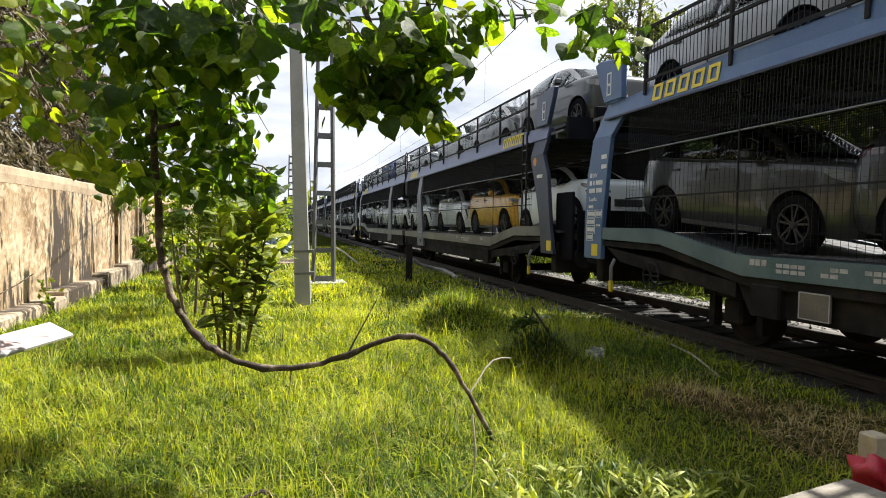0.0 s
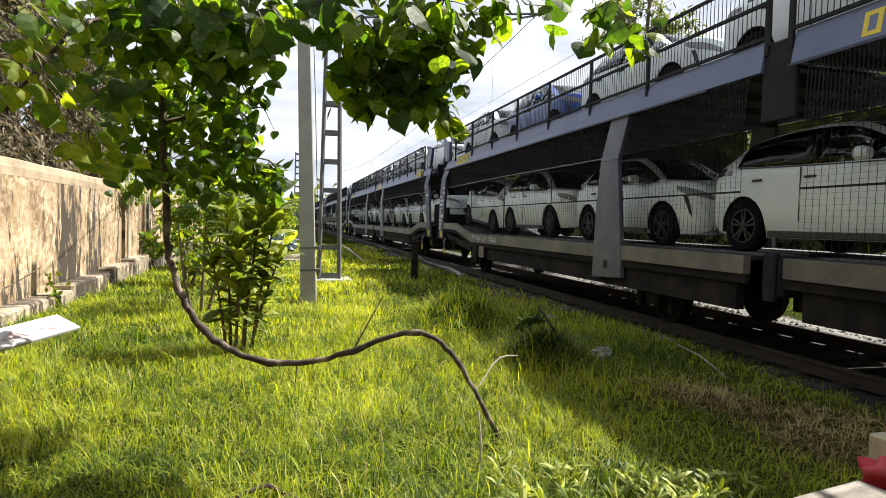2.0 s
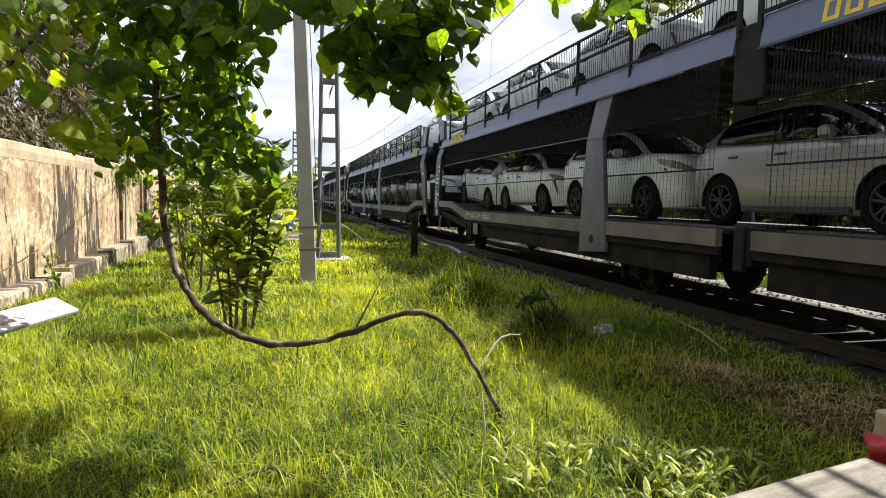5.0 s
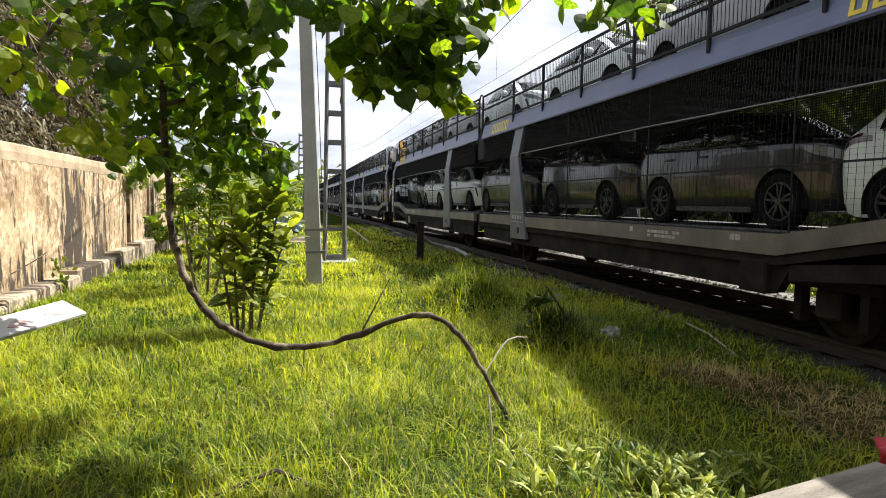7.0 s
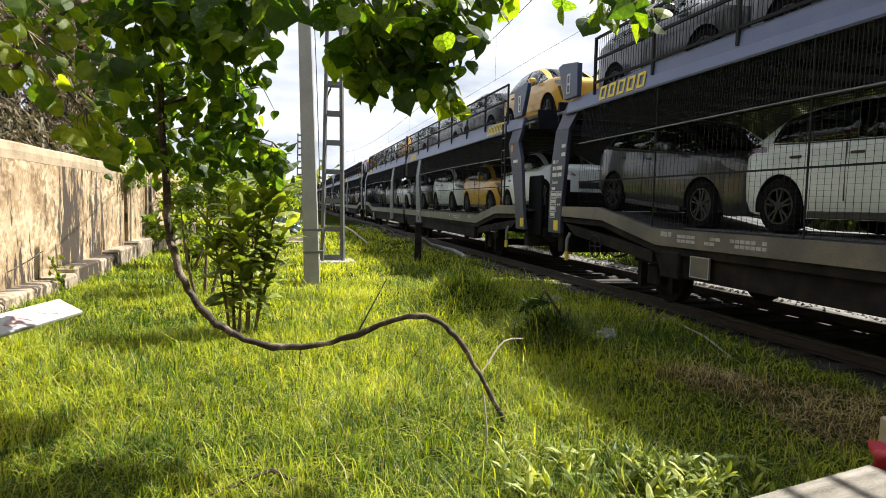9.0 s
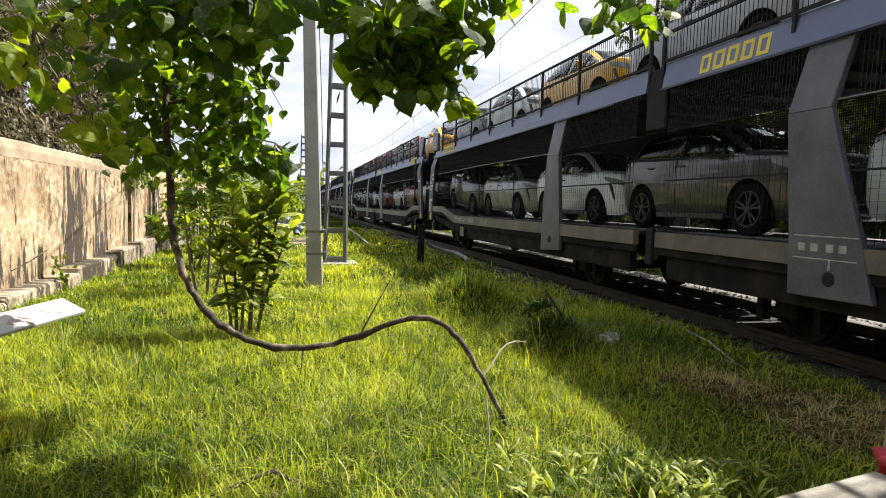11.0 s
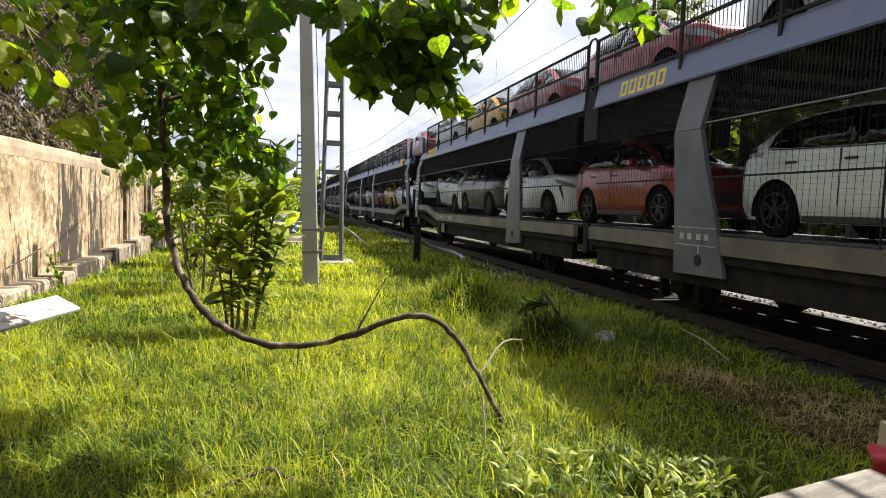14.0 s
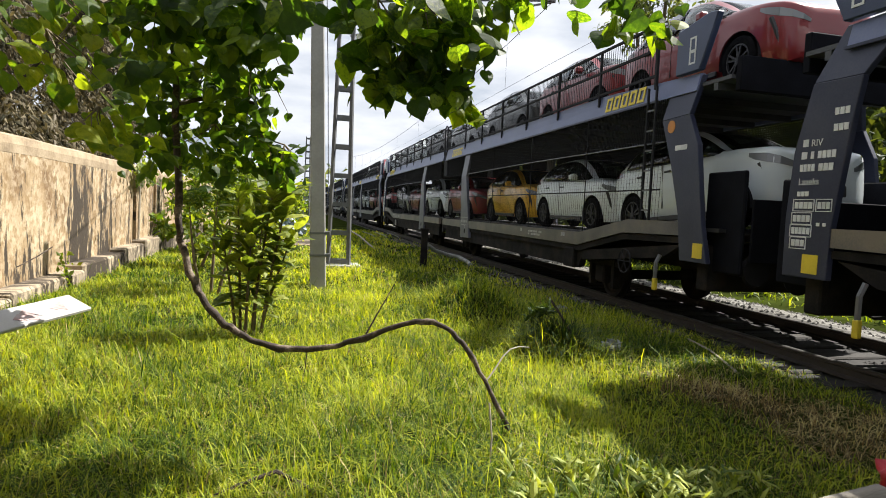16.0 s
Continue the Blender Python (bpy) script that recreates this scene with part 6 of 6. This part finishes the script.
def make_shrub():
    s = thing("broadleaf_shrub", pose(-0.47, 7.4, 0), "leafy evergreen shrub with long glossy pale green leaves", "shrub")
    rng = np.random.default_rng(21)
    first = None
    stems = []
    for k, (dx, dy, h, lx, ly) in enumerate(((0.0, 0, 2.05, 0.18, 0.05), (-0.12, 0.05, 1.75, -0.22, 0.1), (0.1, 0.05, 1.98, 0.28, -0.05), (-0.06, -0.06, 1.5, -0.05, -0.15), (0.08, 0.1, 1.35, 0.36, 0.1), (-0.16, 0, 1.3, -0.36, 0.0), (0.02, 0.12, 1.75, -0.02, 0.2))):
        pts = [(dx + (0.8 * lx + 0.1) * f ** 1.3, dy + ly * f ** 1.3, h * f - 0.05) for f in (0, .25, .5, .75, 1)]
        part("stem", tubed(pts, [.022, .019, .015, .011, .006], 6), M["stem"], s)
        stems.append((pts, h))
    count = 0
    for pts, h in stems:
        n = int(24 * h)
        for j in range(n):
            f = 0.22 + 0.78 * ((j + 0.5) / n) ** 0.85
            i = min(3, int(f * 4))
            u = f * 4 - i
            p = Vector(pts[i]).lerp(Vector(pts[i + 1]), u)
            az = j * 2.4 + rng.uniform(-0.4, 0.4)
            el = radians(rng.uniform(-18, 38) + 40 * max(0, f - 0.55) / 0.45 * rng.uniform(0.5, 1.1))
            along = np.array([[math.cos(az) * math.cos(el), math.sin(az) * math.cos(el), math.sin(el)]])
            nrm = np.array([[-math.cos(az) * math.sin(el), -math.sin(az) * math.sin(el), math.cos(el)]]) + rng.normal(0, 0.2, (1, 3))
            R = frames_of(nrm, along)[0]
            m = Matrix.Translation(p) @ Matrix([list(map(float, R[q])) for q in range(3)]).to_4x4() @ Matrix.Scale(float(rng.uniform(0.22, 0.38) * min(1.0, 0.5 + 0.7 * f)), 4)
            if first is None:
                first = new("leaf", leaf_mesh("leaf", BROAD, np.zeros((1, 3)), np.eye(3)[None], np.ones(1), M["shrub"]))
                first.parent, first.matrix_basis = s, m
            else:
                share("leaf", first, s, m)
            count += 1


def leafy(name, label, category, base, h, crown, n, template, size, material, rng, stems=3, trunk_r=0.03, droop=-0.3, group=""):
    """A bush or tree: tapered stems with limbs and a crown of many leaves in uneven lobes. crown: (centre, spread, share) lobes about the base."""
    t = thing(name, pose(*base), label, category, group)
    for k in range(stems):
        c = crown[k % len(crown)][0]
        a = (0.12 * math.sin(k * 2.1), 0.12 * math.cos(k * 2.1))
        pts = [(a[0], a[1], -0.1), (a[0] * 1.5 + 0.25 * c[0], a[1] * 1.5 + 0.25 * c[1], 0.4 * c[2]), (0.6 * c[0] + a[0], 0.6 * c[1], 0.72 * c[2]), tuple(c)]
        part("trunk" if k == 0 else "limb", tubed(pts, [trunk_r, trunk_r * .8, trunk_r * .55, trunk_r * .25], 7), M["stem"], t)
    P = []
    tot = sum(l[2] for l in crown)
    for c, sp, share_ in crown:
        m = int(n * share_ / tot)
        clumps = rng.normal(0, 0.5, (max(4, m // 28), 3)).clip(-1, 1) * np.array(sp) + np.array(c)
        P.append(clumps[rng.integers(0, len(clumps), m)] + rng.normal(0, 0.13, (m, 3)) * np.array(sp))
    P = np.concatenate(P)
    nrm = rng.normal(0, 1, P.shape) + (0, -0.2, 0.6)
    tip = rng.normal(0, 0.8, P.shape) + (0, 0, droop)
    me = leaf_mesh("crown", template, P, frames_of(nrm, tip), size * rng.uniform(0.6, 1.3, len(P)), material)
    cr = new("crown", me)
    cr.parent = t
    return t


def make_greenery():
    rng = np.random.default_rng(33)
    leafy("peach_sapling", "young fruit tree with narrow bright green leaves", "tree", (-1.35, 10.9, 0), 2.3, [((0.1, 0, 1.75), (.55, .5, .45), 3), ((0.5, 0.1, 1.6), (.4, .4, .4), 2), ((-0.35, 0, 1.5), (.35, .4, .35), 1.5), ((0.3, 0, 2.2), (.35, .3, .25), 1.2)], 1500, LANCE, 0.14, M["bush"], rng, 3, 0.03)
    for k, (x, y, w, h, n) in enumerate(((-2.2, 15.0, .8, 1.5, 700), (-2.6, 19.5, 1.1, 2.4, 1100), (-1.3, 22.0, 1.0, 2.7, 1200), (-0.9, 28.0, 1.1, 3.0, 1200), (-2.6, 27.0, 1.5, 3.4, 1300), (-0.7, 36.0, 1.4, 3.0, 1000), (-2.0, 42.0, 2.0, 3.6, 1100), (-0.6, 52.0, 1.8, 3.4, 900))):
        leafy("bush", "dense light green trackside bush", "bush", (x, y, 0), h, [((0, 0, h * .62), (w, w, h * .34), 3), ((w * .55, -.2, h * .5), (w * .6, w * .6, h * .35), 2), ((-w * .5, .2, h * .75), (w * .5, w * .5, h * .26), 2)], n, SMALL, 0.13 + 0.003 * y, M["bush"], rng, 3, 0.04, group="trackside bushes")
    # climber spilling over the wall
    t = thing("climbing_plant", pose(-3.85, 17.0, 0), "green climber with bare twigs spilling over the wall", "climber")
    n = 420
    P = rng.normal(0, 0.5, (n, 3)) * (0.16, 1.0, 0.25) + (0.12, 0.3, 2.25)
    cr = new("foliage", leaf_mesh("foliage", SMALL, P, frames_of(rng.normal(0, 1, (n, 3)) + (0.8, -0.4, 0.4), rng.normal(0, .5, (n, 3)) + (0, 0, -1)), 0.13 * rng.uniform(.6, 1.3, n), M["bush"]))
    cr.parent = t
    tagged(cr, kind="stuff")
    for k in range(9):
        y = rng.uniform(-1.2, 1.3)
        part("twig", tubed([(0.05, y, 2.3), (0.25, y - 0.2, 2.15 - 0.1 * (k % 3)), (0.5, y - 0.5, 1.95 - 0.12 * (k % 4))], [.008, .005, .002], 4), M["stem"], t)
    # wall weed
    t = thing("wall_weed", pose(-3.6, 11.2, 0.2), "small green weed rooted at the wall's foot", "weed")
    n = 60
    P = rng.normal(0, 1, (n, 3)) * (0.06, 0.1, 0.12) + (0, 0, 0.16)
    cr = new("foliage", leaf_mesh("foliage", SMALL, P, frames_of(rng.normal(0, 1, (n, 3)) + (0.5, -0.5, 0.3), rng.normal(0, 1, (n, 3))), 0.09 * rng.uniform(.6, 1.3, n), M["bush"]))
    cr.parent = t
    # grey-brown conifers behind the wall; those below y = 12 are unseen, added to block sky
    for k, (x, y, h) in enumerate(((-6.3, 13.5, 8.5), (-6.6, 17.5, 9.5), (-8.5, 15.5, 10.0), (-6.2, 21.5, 7.5), (-7.0, 9.5, 10.0), (-6.8, 6.0, 10.5), (-7.2, 2.5, 11.0), (-6.8, -1.0, 10.5), (-7.1, -4.5, 11.0), (-6.8, -8.0, 10.0))):
        t = thing("conifer", pose(x, y, 0), "tall greyish brown conifer with drooping sprays behind the wall", "tree", "conifers behind the wall")
        part("trunk", tubed([(0, 0, -0.2), (0.05, 0, h * .5), (0, 0, h)], [.2, .13, .03], 8), M["bark"], t)
        n = 19000 if 12 < y < 23 else 5000
        z = rng.uniform(0.06, 1, n) ** 0.85 * h
        r = (1.9 * (1 - z / h) ** 0.6 + 0.25) * np.sqrt(rng.uniform(0.12, 1, n)) * (1 + 0.3 * np.sin(z * 3.1 + k))
        a = rng.uniform(0, 6.283, n)
        P = np.stack([r * np.cos(a), r * np.sin(a), z], 1)
        tip = np.stack([np.cos(a), np.sin(a), 0 * a], 1) * 0.5 + rng.normal(0, .45, (n, 3)) + (0, 0, -0.7)
        cr = new("crown", leaf_mesh("crown", LANCE if n > 9000 else SMALL, P, frames_of(rng.normal(0, 1, (n, 3)) + np.stack([np.cos(a), np.sin(a), 0.4 + 0 * a], 1), tip), (0.2 if n > 9000 else 0.3) * rng.uniform(.5, 1.3, n), M["conifer"]))
        cr.parent = t
    # tall trees behind the train
    leafy("eucalyptus", "tall grey-green eucalyptus with an airy crown", "tree", (16.2, 26.5, 0), 13, [((-1.2, 0, 11.2), (1.3, 1.3, .9), 3), ((.2, 0, 9.8), (1.6, 1.5, 1.0), 3), ((1.4, 0, 11.5), (1.3, 1.2, 1.0), 3), ((.4, 0, 13.2), (1.2, 1.2, .9), 2)], 2600, LANCE, 0.34, M["eucalypt"], rng, 4, 0.22, -1.0)
    # scrub on the far side of the track, seen under and between the wagons
    for k in range(15):
        x, y = 15.2 + 1.6 * math.sin(k * 2.7), -2.0 + 4.2 * k + 0.8 * math.sin(k * 1.9)
        w, h = 1.9 + 0.5 * math.sin(k * 3.3), 6.4 + 0.8 * math.sin(k * 1.3)
        leafy("scrub_tree", "sunlit green scrub tree beyond the track", "tree", (x, y, 0), h, [((0, 0, h * .66), (w, w, h * .26), 3), ((w * .5, .2, h * .42), (w * .8, w * .8, h * .3), 2), ((-w * .5, -.2, h * .32), (w * .8, w * .8, h * .28), 2), ((0, 0, h * .13), (w * 1.2, w * 1.3, h * .11), 2)], 6000, SMALL, 0.4, M["scrub"], rng, 3, 0.08, group="scrub trees beyond the track")
    for k in range(9):
        x, y, h = 19.5 + 0.9 * math.sin(k * 2.2), -1.0 + 5.2 * k, 7.4 + 0.8 * math.sin(k * 1.9)
        leafy("scrub_tree", "sunlit green scrub tree beyond the track", "tree", (x, y, 0), h, [((0, 0, h * .7), (2.6, 2.6, h * .24), 3), ((1, .3, h * .4), (2.4, 2.4, h * .28), 2), ((-.8, -.3, h * .16), (2.4, 2.6, h * .14), 2)], 5000, SMALL, 0.5, M["scrub"], rng, 3, 0.1, group="scrub trees beyond the track")
    for k in range(12):
        x, y, h = 10.6 + 0.7 * math.sin(k * 2.1), 3.5 + 2.9 * k, 0.5 + 0.25 * math.sin(k * 1.7)
        leafy("scrub", "low yellow-green scrub beyond the track", "bush", (x, y, 0), h, [((0, 0, h * .5), (.7, .8, h * .4), 3), ((.4, .2, h * .45), (.5, .6, h * .3), 2)], 260, SMALL, 0.12, M["bush"], rng, 2, 0.015, group="scrub beyond the track")
    # far belt of woods
    n = 5000
    a = rng.uniform(0, 1, n)
    P = np.stack([-120 + 400 * a, 330 + rng.normal(0, 12, n), np.abs(rng.normal(0, 1, n)) * (4 + 2.5 * np.sin(a * 23) + 2 * np.sin(a * 61)) + 0.5], 1)
    tagged(new("far_woods", leaf_mesh("far_woods", SMALL, P, frames_of(rng.normal(0, 1, (n, 3)), rng.normal(0, 1, (n, 3))), 4.5 * rng.uniform(.6, 1.3, n), M["eucalypt"])), "distant line of grey-green trees", "woods", kind="stuff")
    t = leafy("weed_clump", "dark green weedy tussock beside the track", "weeds", (2.9, 6.5, 0.1), 0.5, [((0, 0, .16), (.34, .3, .14), 3), ((-.14, 0, .40), (.14, .14, .12), 2)], 240, LANCE, 0.11, M["clump"], rng, 4, 0.008, 0.6)
    # broad-leaved weeds near the bench
    w = thing("weed_patch", pose(0, 0, 0), "patch of pale broad-leaved weeds in the grass", "weeds")
    cen = [(rng.normal(2.02, 0.3), rng.normal(2.9, 0.17)) for _ in range(64)] + [(rng.normal(1.45, 0.2), rng.normal(3.05, 0.15)) for _ in range(12)]
    P, A, N = [], [], []
    bm = bmesh.new()
    for cx, cy in cen:
        z0, h = ground_z(cx, cy), rng.uniform(0.06, 0.19)
        tube(bm, [(cx, cy, z0 - .02), (cx + rng.normal(0, .02), cy + rng.normal(0, .02), z0 + h)], [.003, .002], 4)
        for j in range(9):
            f = 0.3 + 0.7 * j / 8
            az, el = j * 2.4 + rng.uniform(0, 6), rng.uniform(0.1, 1.25)
            P.append((cx, cy, z0 + h * f))
            A.append((math.cos(az) * math.cos(el), math.sin(az) * math.cos(el), math.sin(el)))
            N.append((-math.cos(az) * math.sin(el), -math.sin(az) * math.sin(el), math.cos(el)))
    P, A, N = np.array(P), np.array(A), np.array(N) + rng.normal(0, .2, (len(N), 3))
    tagged(part("stalk", bm, M["weed"], w), kind="stuff")
    f = new("foliage", leaf_mesh("foliage", LANCE, P, frames_of(N, A), rng.uniform(0.055, 0.15, len(P)), M["weed"]))
    f.parent = w
    tagged(f, kind="stuff")


def framed(origin, along, across):
    """A pose whose x runs along and whose y lies towards across."""
    x = Vector(along).normalized()
    z = x.cross(Vector(across)).normalized()
    return Matrix.Translation(origin) @ Matrix((x, z.cross(x), z)).transposed().to_4x4()


PLANK = framed((-1.745, 5.7, 0.704), (0.308, 0.6, 0.045), (-0.11, 0.2, 0.085))


def make_clutter():
    rng = np.random.default_rng(4)
    # white plank tilted on stakes by the wall
    b = thing("plank", PLANK, "white-painted plank with faded red smears propped on stakes", "plank")
    part("board", boxes((-1.5, 0.0, -0.125, 0.125, -0.03, 0.0), bev=0.006), M["plank"], b)
    for x, y, w, h in ((-0.22, 0.01, .07, .07), (-0.52, -0.03, .10, .07), (-0.83, 0.02, .09, .06), (-1.15, -0.02, .1, .05)):
        bm = bmesh.new()
        pts = [(x + w * math.cos(k * .628) * (1 + .35 * math.sin(k * 2.7)), y + h * math.sin(k * .628) * (1 + .3 * math.cos(k * 3.1)), 0) for k in range(10)]
        lo = [bm.verts.new((p[0], p[1], 0.0001)) for p in pts]
        hi = [bm.verts.new((p[0], p[1], 0.0035)) for p in pts]
        bm.faces.new(hi)
        for k in range(10):
            bm.faces.new((lo[k], lo[(k + 1) % 10], hi[(k + 1) % 10], hi[k]))
        part("smear", bm, M["smear"], b)
    for x in (-1.4, -1.0):
        q = PLANK.inverted() @ Vector((*(PLANK @ Vector((x, 0.1, 0))).xy, -0.05))
        part("stake", tubed([(x, 0.1, -0.03), tuple(q)], 0.018, 6), M["bark"], b)
    # weathered board of a bench in the near corner, with a red bag and a cream post
    b = thing("bench", pose(2.52, 2.12, 0.40, 0, 0, 12), "weathered grey wooden bench board on short legs", "bench")
    part("seat_board", boxes((-1.2, 0.16, -0.26, 0.10, -0.035, 0.03), bev=0.012), M["oldwood"], b)
    for x in (-0.9, 0.0):
        part("leg", boxes((x - 0.04, x + 0.04, -0.2, 0.05, -0.42, -0.035), bev=0.006), M["oldwood"], b)
    p = thing("wooden_post", pose(3.14, 2.52, 0), "short cream-painted square post", "post")
    part("shaft", boxes((-0.055, 0.055, -0.055, 0.055, -0.05, 0.52), bev=0.01), M["cream"], p)
    bm = bmesh.new()
    bmesh.ops.create_icosphere(bm, subdivisions=3, radius=0.1)
    for q in bm.verts:
        q.co += q.co.normalized() * (0.06 * noise.noise(q.co * 14) + 0.05 * abs(noise.noise(q.co * 27)) - 0.02)
        q.co.z *= 1.1
    bmesh.ops.translate(bm, verts=bm.verts[:], vec=(3.03, 2.42, 0.34))
    ob = part("red_bag", bm, M["redcloth"], smooth=True)
    tagged(ob, "crumpled bright red plastic bag beside the bench", "bag")
    # sticks, litter
    for name, pts, r, mt, lab in (("stick", [(5.155, 7.2, 0.04), (4.9, 6.4, 0.07), (4.59, 5.56, 0.04)], .012, "straw", "bleached straight stick lying in the grass"),
                                 ("stick", [(2.86, 6.6, 0.66), (2.95, 6.5, 0.5), (3.08, 6.4, 0.26), (3.12, 6.35, 0.1)], .014, "bark", "dark broken stick standing in a tussock"),
                                 ("stick", [(2.45, 28.0, 0.5), (2.6, 25.5, 0.4), (2.92, 22.0, 0.02)], .03, "straw", "long pale stick leaning in the grass"),
                                 ("stick", [(-0.4, 3.3, 0.06), (-0.2, 3.42, 0.09), (-0.08, 3.44, 0.12), (0.1, 3.36, 0.05)], .012, "bark", "crooked dead twig lying in the grass"),
                                 ("stick", [(1.18, 3.5, 0.0), (1.2, 3.55, 0.22), (1.19, 3.6, 0.42)], .006, "straw", "dry upright grass stalk"),
                                 ("stick", [(-3.7, 9.6, 0.55), (-3.55, 9.9, 0.68), (-3.45, 10.15, 0.8)], .008, "bark", "thin bare twig by the wall")):
        tagged(part(name, tubed(pts, r, 6), M[mt]), lab, "stick")
    for x, y, z, r, mt, lab in ((3.6, 6.42, 0.14, .10, "litter", "crumpled clear plastic litter in the grass"), (4.15, 7.3, 0.02, .05, "litter", "small pale scrap of litter"), (1.62, 3.85, 0.03, .045, "litter", "small pale stone in the grass"), (4.5, 9.8, 0.0, .09, "litter", "pale litter beside the ballast"),
                              (-0.35, 30.2, 0.55, .55, "bluebag", "pale blue and white bundled tarpaulin on the grass"), (0.1, 29.8, 0.4, .42, "bluebag", "pale blue and white bundled tarpaulin on the grass")):
        bm = bmesh.new()
        bmesh.ops.create_icosphere(bm, subdivisions=3, radius=r)
        for q in bm.verts:
            q.co *= 1 + 0.9 * noise.noise(q.co * (2.6 / r) + Vector((x, y, 0)))
            q.co.z *= 0.6 if r < .2 else 0.75
        bmesh.ops.translate(bm, verts=bm.verts[:], vec=(x, y, z))
        tagged(part("litter" if r < .2 else "tarpaulin", bm, M[mt]), lab, "litter" if r < .2 else "tarpaulin")
    for x, y, z0, z1 in ((-3.82, 17.0, 0.48, 2.85), (-4.6, 13.6, -0.05, 3.1)):
        tagged(part("garden_stake", tubed([(x, y, z0), (x + 0.02, y, (z0 + z1) / 2), (x, y + 0.02, z1)], 0.028, 6), M["straw"]), "thin pale wooden stake standing by the wall", "stake", "stakes by the wall")
    tagged(part("concrete_slab", boxes((-0.45, 0.75, 23.4, 27.5, -0.1, 0.10), bev=0.02), M["plinth"]), "pinkish concrete slab in the grass", "slab")
    # dark marker post by the track
    p = thing("marker_post", pose(3.5, 16.75, 0), "dark rusty steel trackside marker post", "post")
    part("shaft", boxes((-0.09, 0.09, -0.05, 0.05, -0.1, 1.02), bev=0.012), M["dark"], p)
    part("cap", boxes((-0.12, 0.12, -0.07, 0.07, 1.02, 1.08), bev=0.015), M["dark"], p)
    # corrugated hose lying by the ballast
    bm = bmesh.new()
    path = [Vector(q) for q in ((3.62, 16.9, 0.62), (4.0, 17.6, 0.42), (4.5, 18.2, 0.28), (4.9, 18.2, 0.2), (5.0, 17.6, 0.12), (4.95, 17.1, 0.08))]
    pts = []
    for i in range(len(path) - 1):
        for k in range(14):
            pts.append(path[i].lerp(path[i + 1], k / 14))
    tube(bm, pts, [0.045 if k % 2 else 0.062 for k in range(len(pts))], 9)
    tagged(part("corrugated_hose", bm, M["litter"]), "pale corrugated plastic hose drooping beside the track", "hose")
    for x, y in ((3.7, 31.5), (4.3, 31.2), (4.9, 31.0)):
        ring = [(x + 0.32 * math.cos(k * .4), y + 0.1 * k * .05, 0.05 + 0.28 * abs(math.sin(k * .2))) for k in range(14)]
        tagged(part("wire_loop", tubed(ring, 0.02, 5), M["litter"]), "loose pale loop of old cable", "cable", "old cable loops")
    # overhead line
    for x, z0, z1, r, nm in ((6.7, 7.45, 6.45, 0.010, "messenger"), (6.7, 5.75, 5.7, 0.005, "contact")):
        pts = []
        for y0, y1 in ((-44, 16.2), (16.2, 74), (74, 132), (132, 190)):
            pts += sag((x, y0, z0), (x, y1, z0), z0 - z1, 16)[:-1]
        wire("overhead_wire", pts, r, "thin black overhead line wire above the track")
    for i in range(12):
        y = 20 + i * 7.5
        u = ((y - 16.2) % 57.8) / 57.8
        wire("dropper_wire", [(6.7, y, 5.72), (6.7, y, 7.45 - 4 * u * (1 - u))], 0.004, "fine dropper wire of the overhead line")
    arm = thing("cantilever_arm", pose(1.13, 16.2, 0), "grey steel cantilever arm carrying the overhead line", "arm")
    part("tube", tubed([(0.1, 0, 6.75), (3.0, 0, 7.15), (5.6, 0, 7.45)], 0.035, 8), M["galv"], arm)
    part("stay", tubed([(0.1, 0, 5.9), (3.0, 0, 6.7), (5.6, 0, 7.42)], 0.03, 8), M["galv"], arm)
    wire("pole_cable", sag((0.27, 12.2, 5.85), (-6.0, 40, 6.5), 0.4), 0.01, "thin black cable strung from the pole")
    wire("pole_cable", [(0.44, 12.25, 5.9), (0.53, 12.25, 4.0), (0.60, 12.2, 2.0)], 0.008, "thin cable running down the pole")
    wire("pole_cable", sag((0.33, 12.3, 5.9), (1.2, 48, 6.2), 0.4), 0.01, "thin black cable strung from the pole")


make_ground()
make_track()
make_path()
make_wall()
make_pole()
lattice_mast("catenary_mast", 1.13, 16.2, 6.9, 0.26, 0.16, "grey steel lattice catenary mast on a concrete footing", rungs=10)
lattice_mast("catenary_mast", 0.88, 48.0, 6.6, 0.22, 0.14, "distant grey steel lattice catenary mast", rungs=14)
make_train()
make_grass()
make_vine()
make_shrub()
make_greenery()
make_clutter()


def motions():
    move_train()
    sway()


motions()
